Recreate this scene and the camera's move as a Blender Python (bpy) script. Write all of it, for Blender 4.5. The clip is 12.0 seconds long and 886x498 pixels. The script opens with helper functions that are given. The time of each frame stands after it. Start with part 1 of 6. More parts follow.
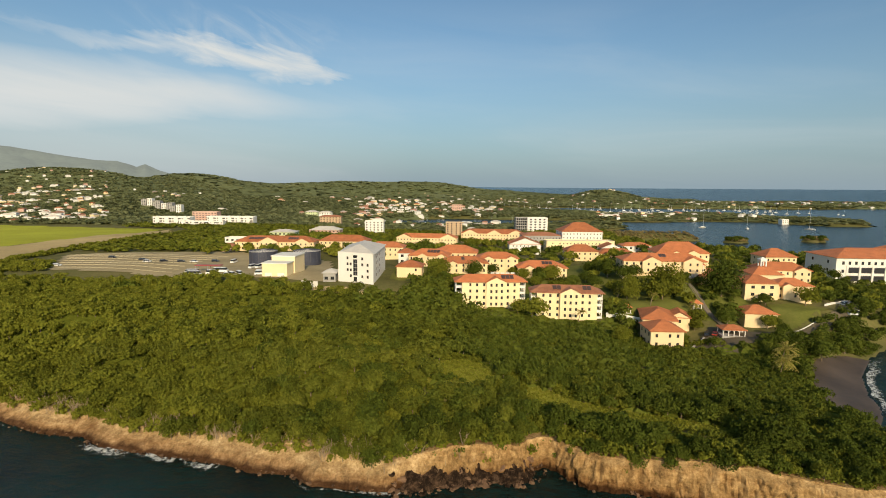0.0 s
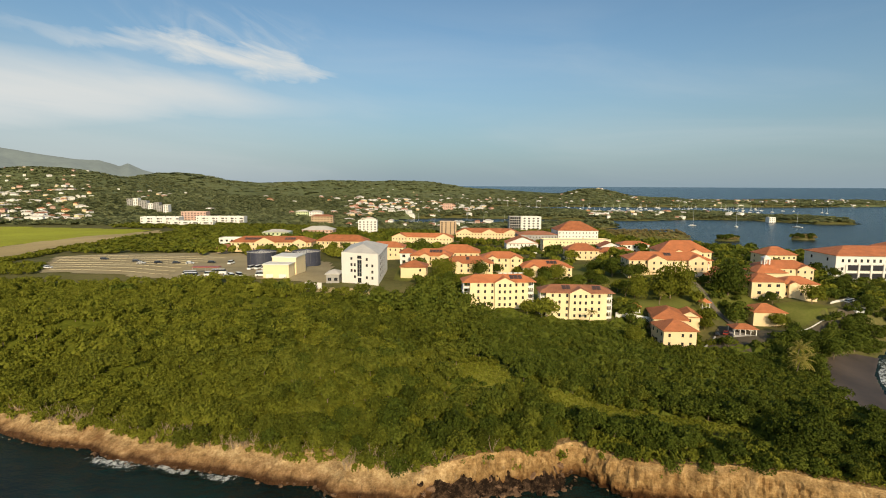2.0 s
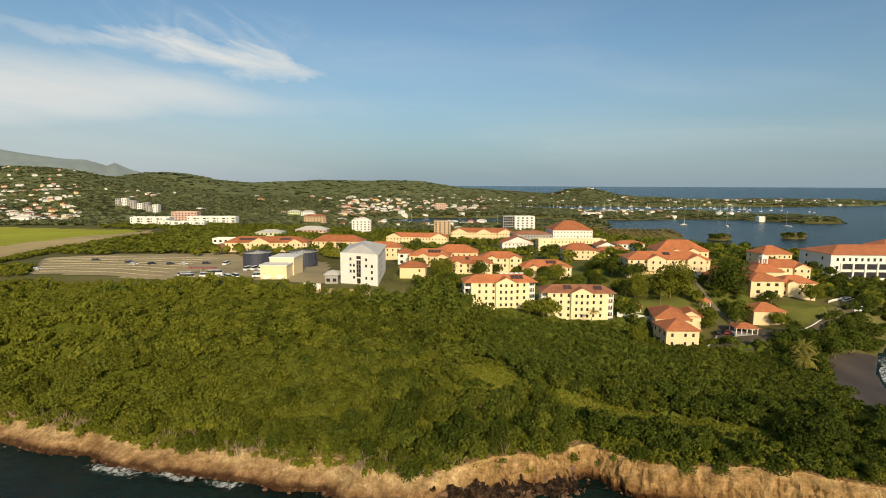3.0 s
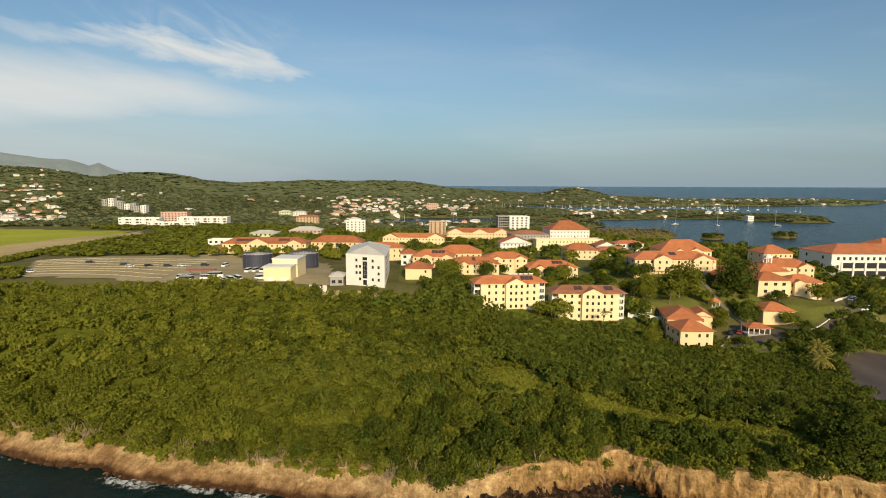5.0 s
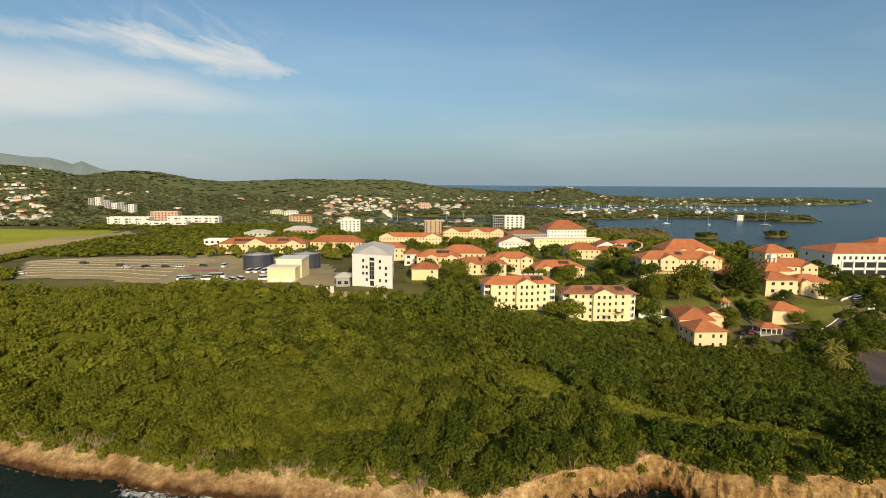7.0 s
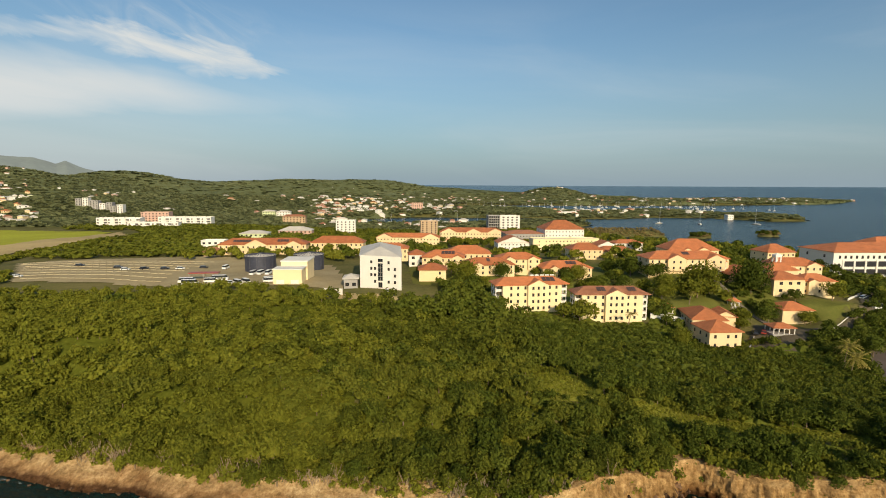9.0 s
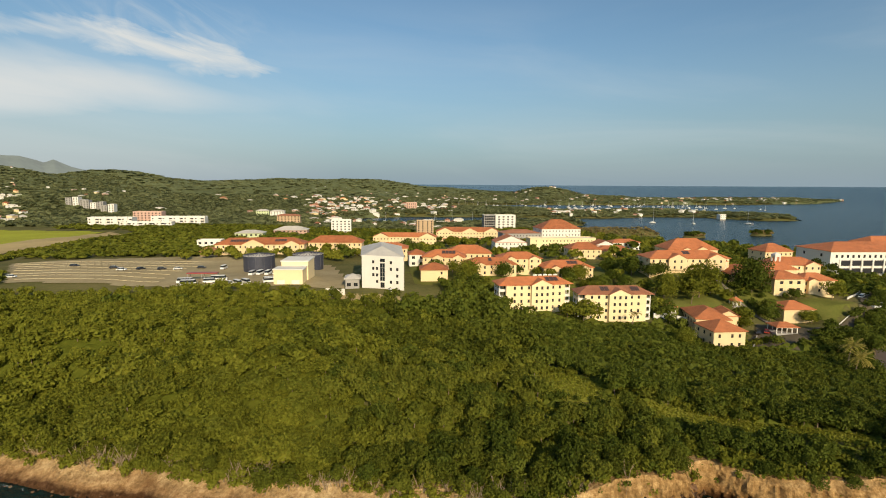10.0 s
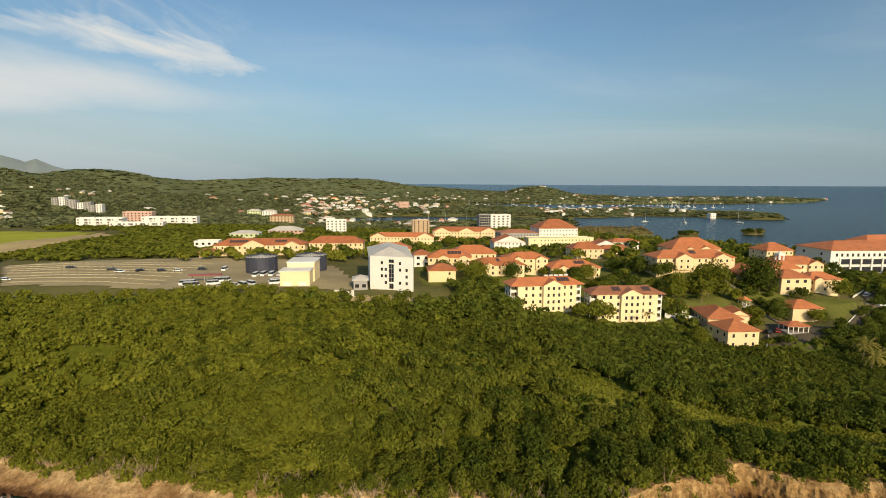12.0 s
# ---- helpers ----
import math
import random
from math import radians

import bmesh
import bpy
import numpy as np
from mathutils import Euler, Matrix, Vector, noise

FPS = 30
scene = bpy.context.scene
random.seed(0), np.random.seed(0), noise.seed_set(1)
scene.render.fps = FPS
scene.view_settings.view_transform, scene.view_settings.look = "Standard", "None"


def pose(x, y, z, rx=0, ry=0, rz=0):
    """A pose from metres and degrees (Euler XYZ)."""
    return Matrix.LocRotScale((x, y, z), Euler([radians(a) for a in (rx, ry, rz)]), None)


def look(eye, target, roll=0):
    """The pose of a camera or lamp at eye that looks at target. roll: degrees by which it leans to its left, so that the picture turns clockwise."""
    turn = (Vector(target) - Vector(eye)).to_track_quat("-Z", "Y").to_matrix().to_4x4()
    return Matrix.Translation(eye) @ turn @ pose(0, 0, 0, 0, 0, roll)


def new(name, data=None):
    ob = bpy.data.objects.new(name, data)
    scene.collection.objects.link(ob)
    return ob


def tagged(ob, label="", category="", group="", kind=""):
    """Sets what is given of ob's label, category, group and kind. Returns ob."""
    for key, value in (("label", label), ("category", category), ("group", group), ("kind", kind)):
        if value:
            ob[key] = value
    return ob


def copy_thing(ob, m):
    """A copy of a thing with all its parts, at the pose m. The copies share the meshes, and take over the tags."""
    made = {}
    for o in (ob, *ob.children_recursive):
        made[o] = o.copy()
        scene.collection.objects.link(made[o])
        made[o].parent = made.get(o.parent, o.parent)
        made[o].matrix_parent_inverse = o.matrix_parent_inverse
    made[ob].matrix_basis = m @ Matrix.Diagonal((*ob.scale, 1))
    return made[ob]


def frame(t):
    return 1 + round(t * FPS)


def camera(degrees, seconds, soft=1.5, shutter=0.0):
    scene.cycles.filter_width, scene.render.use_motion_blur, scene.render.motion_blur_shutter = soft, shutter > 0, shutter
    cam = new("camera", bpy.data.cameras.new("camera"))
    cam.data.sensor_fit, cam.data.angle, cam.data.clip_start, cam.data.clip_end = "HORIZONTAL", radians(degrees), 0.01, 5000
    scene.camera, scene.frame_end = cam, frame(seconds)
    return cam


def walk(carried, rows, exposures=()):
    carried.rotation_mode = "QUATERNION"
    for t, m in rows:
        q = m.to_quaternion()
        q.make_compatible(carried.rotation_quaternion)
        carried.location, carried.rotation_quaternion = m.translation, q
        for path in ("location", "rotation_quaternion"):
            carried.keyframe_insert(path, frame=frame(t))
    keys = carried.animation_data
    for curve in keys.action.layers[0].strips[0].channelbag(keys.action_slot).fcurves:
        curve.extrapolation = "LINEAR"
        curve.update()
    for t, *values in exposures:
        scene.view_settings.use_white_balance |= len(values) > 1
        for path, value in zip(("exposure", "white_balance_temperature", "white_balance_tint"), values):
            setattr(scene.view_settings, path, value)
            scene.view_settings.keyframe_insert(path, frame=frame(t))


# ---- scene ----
cam = camera(82.9, 12.0, soft=1.0)
METRES, EYE, TILT, LEAN, TURN = 58.0, 65.0, -6.81, -0.5, 0.0
ROWS = [
    (0.0, 0.0, 0.0, 0.0, 0.0, 0.0, -0.0),
    (0.5, -0.0385, 0.0168, 0.0018, -0.29, 0.01, 0.07),
    (1.0, -0.0763, 0.0341, 0.0039, -0.71, -0.01, 0.17),
    (1.5, -0.1146, 0.0508, 0.006, -1.06, -0.04, 0.25),
    (2.0, -0.1525, 0.0677, 0.0079, -1.45, -0.11, 0.29),
    (2.5, -0.1899, 0.0849, 0.0097, -1.91, -0.14, 0.32),
    (3.0, -0.2275, 0.1022, 0.0114, -2.51, -0.15, 0.44),
    (5.0, -0.3803, 0.1707, 0.0177, -3.86, -0.16, 0.64),
    (5.5, -0.4179, 0.1881, 0.0197, -4.16, -0.21, 0.6),
    (6.0, -0.4556, 0.2057, 0.0219, -4.53, -0.23, 0.62),
    (6.5, -0.4933, 0.2229, 0.0239, -4.87, -0.26, 0.67),
    (7.0, -0.5317, 0.2401, 0.0264, -5.19, -0.26, 0.72),
    (9.0, -0.6849, 0.309, 0.0351, -6.46, -0.28, 0.9),
    (9.5, -0.7218, 0.3253, 0.0365, -6.9, -0.31, 0.93),
    (10.0, -0.7594, 0.3422, 0.0388, -7.33, -0.36, 0.95),
    (10.5, -0.797, 0.3594, 0.041, -7.59, -0.4, 0.96),
    (11.0, -0.8351, 0.3768, 0.0438, -7.79, -0.39, 0.98),
    (11.5, -0.873, 0.394, 0.0456, -8.14, -0.41, 1.05),
    (12.0, -0.9101, 0.4114, 0.0484, -8.63, -0.44, 1.14),
]
walk(cam, [(t, pose(0, 0, EYE, TILT, LEAN, TURN) @ pose(METRES * x, METRES * y, METRES * z, 90 + pitch, roll, yaw)) for t, x, y, z, yaw, pitch, roll in ROWS])

# ---------------------------------------------------------------- light
SUN_AZ, SUN_EL = 170.0, 25.0          # degrees: clockwise from +y, above the horizon
world = bpy.data.worlds.new("sky")
scene.world = world
world.use_nodes = True
wt = world.node_tree
wt.nodes.clear()


def node(tree, kind, **values):
    n = tree.nodes.new(kind)
    for key, value in values.items():
        if key in n.inputs:
            n.inputs[key].default_value = value
    return n


def maths(tree, op, a, b=None, clamp=False):
    n = tree.nodes.new("ShaderNodeMath")
    n.operation, n.use_clamp = op, clamp
    for k, v in enumerate((a, b)):
        if v is None:
            continue
        if isinstance(v, (int, float)):
            n.inputs[k].default_value = v
        else:
            tree.links.new(v, n.inputs[k])
    return n.outputs[0]


def ramp(tree, fac, stops, mode="LINEAR"):
    n = tree.nodes.new("ShaderNodeValToRGB")
    n.color_ramp.interpolation = mode
    while len(n.color_ramp.elements) < len(stops):
        n.color_ramp.elements.new(0.5)
    for e, (p, c) in zip(n.color_ramp.elements, stops):
        e.position = p
        e.color = (c, c, c, 1) if isinstance(c, (int, float)) else (*c, 1)
    tree.links.new(fac, n.inputs[0])
    return n.outputs[0]


sky = wt.nodes.new("ShaderNodeTexSky")
sky.sky_type, sky.sun_disc = "NISHITA", False
sky.sun_elevation, sky.sun_rotation = radians(SUN_EL), radians(SUN_AZ)
sky.altitude, sky.air_density, sky.dust_density, sky.ozone_density = 60, 1.0, 2.0, 2.0
coord = wt.nodes.new("ShaderNodeTexCoord")
sep = wt.nodes.new("ShaderNodeSeparateXYZ")
wt.links.new(coord.outputs["Generated"], sep.inputs[0])
az = maths(wt, "ARCTAN2", sep.outputs[0], sep.outputs[1])
el = maths(wt, "ARCSINE", sep.outputs[2])


def cloud_layer(scale_az, scale_el, slant, lo, hi, seed, detail=7.0, rough=0.55, warp=0.5):
    """Streaky cirrus: noise stretched along the azimuth and sheared."""
    e2 = maths(wt, "ADD", el, maths(wt, "MULTIPLY", az, slant))
    c = wt.nodes.new("ShaderNodeCombineXYZ")
    wt.links.new(maths(wt, "MULTIPLY", az, scale_az), c.inputs[0])
    wt.links.new(maths(wt, "MULTIPLY", e2, scale_el), c.inputs[1])
    c.inputs[2].default_value = seed
    n = node(wt, "ShaderNodeTexNoise", Scale=1.0, Detail=detail, Roughness=rough, Distortion=warp)
    wt.links.new(c.outputs[0], n.inputs["Vector"])
    return ramp(wt, n.outputs["Fac"], [(lo, 0.0), (hi, 1.0)], "EASE")


def bump_zone(value, centre, width):
    """1 at the centre, falling smoothly to 0 at the width."""
    d = maths(wt, "DIVIDE", maths(wt, "SUBTRACT", value, centre), width)
    return maths(wt, "SUBTRACT", 1.0, maths(wt, "POWER", maths(wt, "ABSOLUTE", d), 2.0), clamp=True)


def streak(knots, warp):
    """A band of cloud along a line of (azimuth, elevation, half thickness, density)."""
    p = maths(wt, "DIVIDE", maths(wt, "ADD", az, 0.85), 0.85)
    line_ = maths(wt, "MULTIPLY", ramp(wt, p, [((a + 0.85) / 0.85, e / 0.4) for a, e, h, d in knots]), 0.4)
    half = maths(wt, "MULTIPLY", ramp(wt, p, [((a + 0.85) / 0.85, h / 0.1) for a, e, h, d in knots]), 0.1)
    dense = ramp(wt, p, [((a + 0.85) / 0.85, d) for a, e, h, d in knots])
    moved = maths(wt, "ADD", el, maths(wt, "MULTIPLY", maths(wt, "SUBTRACT", warp, 0.5), 0.022))
    d = maths(wt, "DIVIDE", maths(wt, "SUBTRACT", moved, line_), half)
    zone = maths(wt, "SUBTRACT", 1.0, maths(wt, "POWER", maths(wt, "ABSOLUTE", d), 1.7), clamp=True)
    return maths(wt, "MULTIPLY", zone, dense)


# a long wisp that points down to the east, a soft bank below it, and a faint plume above
ragged = cloud_layer(11.0, 34.0, 0.22, 0.2, 0.8, 3.1, warp=0.9)
wisp = streak([(-0.72, 0.236, 0.008, 0.08), (-0.637, 0.232, 0.012, 0.22), (-0.565, 0.227, 0.017, 0.4), (-0.484, 0.234, 0.023, 0.75), (-0.414, 0.235, 0.027, 0.95), (-0.359, 0.223, 0.028, 0.95),
               (-0.301, 0.216, 0.030, 1.0), (-0.251, 0.211, 0.024, 0.95), (-0.21, 0.209, 0.012, 0.6), (-0.172, 0.210, 0.006, 0.0)], ragged)
wisp = maths(wt, "MULTIPLY", wisp, maths(wt, "ADD", 0.62, maths(wt, "MULTIPLY", cloud_layer(9.0, 60.0, 0.16, 0.3, 0.65, 6.2, warp=0.7), 0.5)))
bank = streak([(-0.80, 0.140, 0.062, 0.85), (-0.709, 0.144, 0.060, 0.85), (-0.569, 0.152, 0.054, 0.88), (-0.488, 0.157, 0.044, 0.92), (-0.399, 0.163, 0.040, 0.78), (-0.323, 0.155, 0.033, 0.45), (-0.242, 0.150, 0.020, 0.14), (-0.17, 0.150, 0.010, 0.0)],
              cloud_layer(4.0, 15.0, 0.1, 0.2, 0.8, 8.4, 6.0))
bank = maths(wt, "MULTIPLY", bank, maths(wt, "ADD", 0.72, maths(wt, "MULTIPLY", cloud_layer(3.0, 26.0, 0.08, 0.25, 0.65, 2.4, 6.0), 0.34)))
plume = maths(wt, "MULTIPLY", bump_zone(el, 0.262, 0.05), bump_zone(az, -0.36, 0.22))
plume = maths(wt, "MULTIPLY", plume, cloud_layer(6.0, 14.0, 0.5, 0.46, 0.75, 5.5, warp=1.2))
veil = maths(wt, "MULTIPLY", cloud_layer(1.6, 9.0, 0.1, 0.42, 0.85, 1.7), bump_zone(el, 0.13, 0.22))
cover = maths(wt, "ADD", maths(wt, "MULTIPLY", wisp, 1.0), maths(wt, "MULTIPLY", bank, 0.78))
cover = maths(wt, "ADD", cover, maths(wt, "MULTIPLY", plume, 0.4))
west = maths(wt, "MULTIPLY", bump_zone(az, -1.1, 1.05), bump_zone(el, 0.03, 0.2))
cover = maths(wt, "ADD", cover, maths(wt, "MULTIPLY", west, 0.42))
cover = maths(wt, "ADD", cover, maths(wt, "MULTIPLY", veil, 0.25), clamp=True)
mixc = wt.nodes.new("ShaderNodeMix")
mixc.data_type = "RGBA"
wt.links.new(cover, mixc.inputs[0])
tone = wt.nodes.new("ShaderNodeMix")
tone.data_type, tone.blend_type = "RGBA", "MULTIPLY"
tone.inputs[0].default_value = 1.0
tone.inputs[7].default_value = (0.84, 0.98, 0.97, 1)
wt.links.new(sky.outputs[0], tone.inputs[6])
haze = wt.nodes.new("ShaderNodeMix")
haze.data_type = "RGBA"
low = maths(wt, "SUBTRACT", 1.0, maths(wt, "DIVIDE", maths(wt, "ABSOLUTE", el), 0.30), clamp=True)
wt.links.new(maths(wt, "MULTIPLY", maths(wt, "POWER", low, 1.6), 0.85), haze.inputs[0])
wt.links.new(tone.outputs[2], haze.inputs[6])
haze.inputs[7].default_value = (2.7, 3.5, 4.05, 1)
wt.links.new(haze.outputs[2], mixc.inputs[6])
mixc.inputs[7].default_value = (6.0, 6.2, 6.1, 1)
back = node(wt, "ShaderNodeBackground", Strength=0.116)
wt.links.new(mixc.outputs[2], back.inputs[0])
wout = wt.nodes.new("ShaderNodeOutputWorld")
wt.links.new(back.outputs[0], wout.inputs[0])

sun = new("sun", bpy.data.lights.new("sun", "SUN"))
sun.data.energy, sun.data.angle, sun.data.color = 4.4, radians(0.6), (1.0, 0.785, 0.505)
_a, _e = radians(SUN_AZ), radians(SUN_EL)
sun.matrix_world = look((math.sin(_a) * 300, math.cos(_a) * 300, math.tan(_e) * 300), (0, 0, 0))


# ---------------------------------------------------------------- materials
def material(name, colour, rough=0.8, spread=0.18, grain=(0.4, 6.0), bump=0.0, bump_size=0.3, metal=0.0, tint=None, island=0.0, thing=0.0, translucent=0.0, spec=0.5, coords="Object"):
    """A surface whose colour wanders at two scales (grain, in 1/m); island and thing vary it leaf by leaf and object by object."""
    m = bpy.data.materials.new(name)
    m.use_nodes = True
    t = m.node_tree
    b = t.nodes["Principled BSDF"]
    b.inputs["Metallic"].default_value, b.inputs["Specular IOR Level"].default_value = metal, spec
    tc = t.nodes.new("ShaderNodeTexCoord")
    big = node(t, "ShaderNodeTexNoise", Scale=grain[0], Detail=4.0, Roughness=0.6)
    fine = node(t, "ShaderNodeTexNoise", Scale=grain[1], Detail=5.0, Roughness=0.65)
    for n in (big, fine):
        t.links.new(tc.outputs[coords], n.inputs["Vector"])
    f = maths(t, "ADD", maths(t, "MULTIPLY", big.outputs["Fac"], 0.6), maths(t, "MULTIPLY", fine.outputs["Fac"], 0.4))
    if island:
        g = t.nodes.new("ShaderNodeNewGeometry")
        f = maths(t, "ADD", f, maths(t, "MULTIPLY", maths(t, "SUBTRACT", g.outputs["Random Per Island"], 0.5), island))
    if thing:
        o = t.nodes.new("ShaderNodeObjectInfo")
        f = maths(t, "ADD", f, maths(t, "MULTIPLY", maths(t, "SUBTRACT", o.outputs["Random"], 0.5), thing))
    a = tuple(c * (1 - 1.6 * spread) for c in colour)
    z = tint or tuple(min(1.0, c * (1 + 1.6 * spread)) for c in colour)
    col = ramp(t, f, [(0.28, a), (0.5, colour), (0.74, z)])
    t.links.new(col, b.inputs["Base Color"])
    t.links.new(maths(t, "ADD", rough - 0.08, maths(t, "MULTIPLY", fine.outputs["Fac"], 0.16), clamp=True), b.inputs["Roughness"])
    if bump:
        bn = node(t, "ShaderNodeBump", Strength=bump, Distance=bump_size)
        t.links.new(fine.outputs["Fac"], bn.inputs["Height"])
        t.links.new(bn.outputs[0], b.inputs["Normal"])
    if translucent:
        tr = t.nodes.new("ShaderNodeBsdfTranslucent")
        t.links.new(col, tr.inputs[0])
        mx = node(t, "ShaderNodeMixShader", Fac=translucent)
        t.links.new(b.outputs[0], mx.inputs[1])
        t.links.new(tr.outputs[0], mx.inputs[2])
        t.links.new(mx.outputs[0], t.nodes["Material Output"].inputs[0])
    return m


def tile_material(name, colour, spread=0.2):
    """Clay barrel tiles: courses across the slope, ribs down it, weathered patches."""
    m = material(name, colour, 0.75, spread, (0.25, 3.0), thing=0.25)
    t = m.node_tree
    b = t.nodes["Principled BSDF"]
    tc = t.nodes.new("ShaderNodeTexCoord")
    w1 = node(t, "ShaderNodeTexWave", Scale=1.3, Distortion=0.4)
    w2 = node(t, "ShaderNodeTexWave", Scale=0.9, Distortion=0.4)
    w2.bands_direction = "Z"
    for n in (w1, w2):
        t.links.new(tc.outputs["Object"], n.inputs["Vector"])
    bn = node(t, "ShaderNodeBump", Strength=0.5, Distance=0.12)
    t.links.new(maths(t, "ADD", w1.outputs["Fac"], w2.outputs["Fac"]), bn.inputs["Height"])
    t.links.new(bn.outputs[0], b.inputs["Normal"])
    return m


def water_material():
    m = bpy.data.materials.new("sea_water")
    m.use_nodes = True
    t = m.node_tree
    b = t.nodes["Principled BSDF"]
    b.inputs["IOR"].default_value = 1.33
    tc = t.nodes.new("ShaderNodeTexCoord")
    mp = node(t, "ShaderNodeMapping", Scale=(1.0, 1.7, 1.0), Rotation=(0, 0, 0.5))
    t.links.new(tc.outputs["Object"], mp.inputs[0])
    big = node(t, "ShaderNodeTexNoise", Scale=0.03, Detail=4.0, Roughness=0.6)
    swell = node(t, "ShaderNodeTexNoise", Scale=0.16, Detail=5.0, Roughness=0.6, Distortion=0.3)
    chop = node(t, "ShaderNodeTexNoise", Scale=0.9, Detail=4.0, Roughness=0.6)
    for n in (big, swell, chop):
        t.links.new(mp.outputs[0], n.inputs[0])
    t.links.new(ramp(t, big.outputs["Fac"], [(0.35, (0.0025, 0.010, 0.008)), (0.65, (0.004, 0.024, 0.020))]), b.inputs["Base Color"])
    b.inputs["Roughness"].default_value = 0.24
    h = maths(t, "ADD", maths(t, "MULTIPLY", swell.outputs["Fac"], 1.0), maths(t, "MULTIPLY", chop.outputs["Fac"], 0.35))
    bn = node(t, "ShaderNodeBump", Strength=0.9, Distance=1.2)
    t.links.new(h, bn.inputs["Height"])
    t.links.new(bn.outputs[0], b.inputs["Normal"])
    return m


def foam_material():
    """Broken foam: lace that thins out towards the patch's edge."""
    m = material("sea_foam", (0.72, 0.74, 0.70), 0.9, 0.1, (0.5, 4.0))
    t = m.node_tree
    tc = t.nodes.new("ShaderNodeTexCoord")
    n = node(t, "ShaderNodeTexNoise", Scale=0.75, Detail=9.0, Roughness=0.72, Distortion=0.6)
    t.links.new(tc.outputs["Object"], n.inputs["Vector"])
    fade = t.nodes.new("ShaderNodeAttribute")
    fade.attribute_name = "fade"
    level = maths(t, "ADD", n.outputs["Fac"], maths(t, "MULTIPLY", maths(t, "SUBTRACT", fade.outputs["Fac"], 1.0), 0.42))
    clear = t.nodes.new("ShaderNodeBsdfTransparent")
    mx = t.nodes.new("ShaderNodeMixShader")
    t.links.new(ramp(t, level, [(0.40, 0.0), (0.58, 0.9)]), mx.inputs[0])
    t.links.new(clear.outputs[0], mx.inputs[1])
    t.links.new(t.nodes["Principled BSDF"].outputs[0], mx.inputs[2])
    t.links.new(mx.outputs[0], t.nodes["Material Output"].inputs[0])
    return m


def cliff_material():
    """Ochre bedded rock: bands by height, dark wet foot, pale scars."""
    m = material("cliff_rock", (0.29, 0.195, 0.092), 0.95, 0.42, (0.45, 2.2), 0.8, 0.5, tint=(0.52, 0.385, 0.21), spec=0.1)
    t = m.node_tree
    b = t.nodes["Principled BSDF"]
    old = b.inputs["Base Color"].links[0].from_socket
    tc = t.nodes.new("ShaderNodeTexCoord")
    s = t.nodes.new("ShaderNodeSeparateXYZ")
    t.links.new(tc.outputs["Object"], s.inputs[0])
    n = node(t, "ShaderNodeTexNoise", Scale=0.25, Detail=5.0)
    t.links.new(tc.outputs["Object"], n.inputs["Vector"])
    streak = node(t, "ShaderNodeTexNoise", Scale=1.0, Detail=6.0, Roughness=0.7)
    mp = node(t, "ShaderNodeMapping", Scale=(1.3, 1.3, 0.28))
    t.links.new(tc.outputs["Object"], mp.inputs[0])
    t.links.new(mp.outputs[0], streak.inputs["Vector"])
    dark = ramp(t, streak.outputs["Fac"], [(0.34, (0.72, 0.64, 0.56)), (0.50, (0.97, 0.95, 0.92)), (0.7, (1.12, 1.12, 1.10))])
    beds = node(t, "ShaderNodeTexNoise", Scale=1.0, Detail=5.0, Roughness=0.6)
    mb = node(t, "ShaderNodeMapping", Scale=(0.10, 0.10, 1.3))
    t.links.new(tc.outputs["Object"], mb.inputs[0])
    t.links.new(mb.outputs[0], beds.inputs["Vector"])
    band = ramp(t, beds.outputs["Fac"], [(0.36, (0.84, 0.78, 0.72)), (0.50, (1.0, 0.98, 0.95)), (0.64, (1.12, 1.11, 1.08))])
    mbx = t.nodes.new("ShaderNodeMix")
    mbx.data_type, mbx.blend_type = "RGBA", "MULTIPLY"
    mbx.inputs[0].default_value = 1.0
    t.links.new(old, mbx.inputs[6])
    t.links.new(band, mbx.inputs[7])
    old = mbx.outputs[2]
    ms = t.nodes.new("ShaderNodeMix")
    ms.data_type, ms.blend_type = "RGBA", "MULTIPLY"
    ms.inputs[0].default_value = 1.0
    t.links.new(old, ms.inputs[6])
    t.links.new(dark, ms.inputs[7])
    old = ms.outputs[2]
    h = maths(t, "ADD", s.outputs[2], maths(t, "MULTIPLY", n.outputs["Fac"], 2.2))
    # multiplies the colour by height: dark wet foot, brighter towards the rim
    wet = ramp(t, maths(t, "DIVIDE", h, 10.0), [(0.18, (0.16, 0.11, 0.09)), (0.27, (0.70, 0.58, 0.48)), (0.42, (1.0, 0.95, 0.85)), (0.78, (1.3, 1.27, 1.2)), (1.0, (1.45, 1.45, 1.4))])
    mx = t.nodes.new("ShaderNodeMix")
    mx.data_type, mx.blend_type = "RGBA", "MULTIPLY"
    mx.inputs[0].default_value = 1.0
    t.links.new(old, mx.inputs[6])
    t.links.new(wet, mx.inputs[7])
    # sandy earth takes over from the rock along the western bank
    soil = t.nodes.new("ShaderNodeMix")
    soil.data_type = "RGBA"
    west = maths(t, "ADD", maths(t, "DIVIDE", s.outputs[0], -30.0), maths(t, "MULTIPLY", n.outputs["Fac"], 0.6))
    t.links.new(ramp(t, west, [(0.25, 0.0), (0.95, 1.0)]), soil.inputs[0])
    pale = t.nodes.new("ShaderNodeMix")
    pale.data_type, pale.blend_type = "RGBA", "MULTIPLY"
    pale.inputs[0].default_value = 1.0
    pale.inputs[7].default_value = (1.50, 1.68, 2.05, 1)
    t.links.new(mx.outputs[2], pale.inputs[6])
    t.links.new(mx.outputs[2], soil.inputs[6])
    t.links.new(pale.outputs[2], soil.inputs[7])
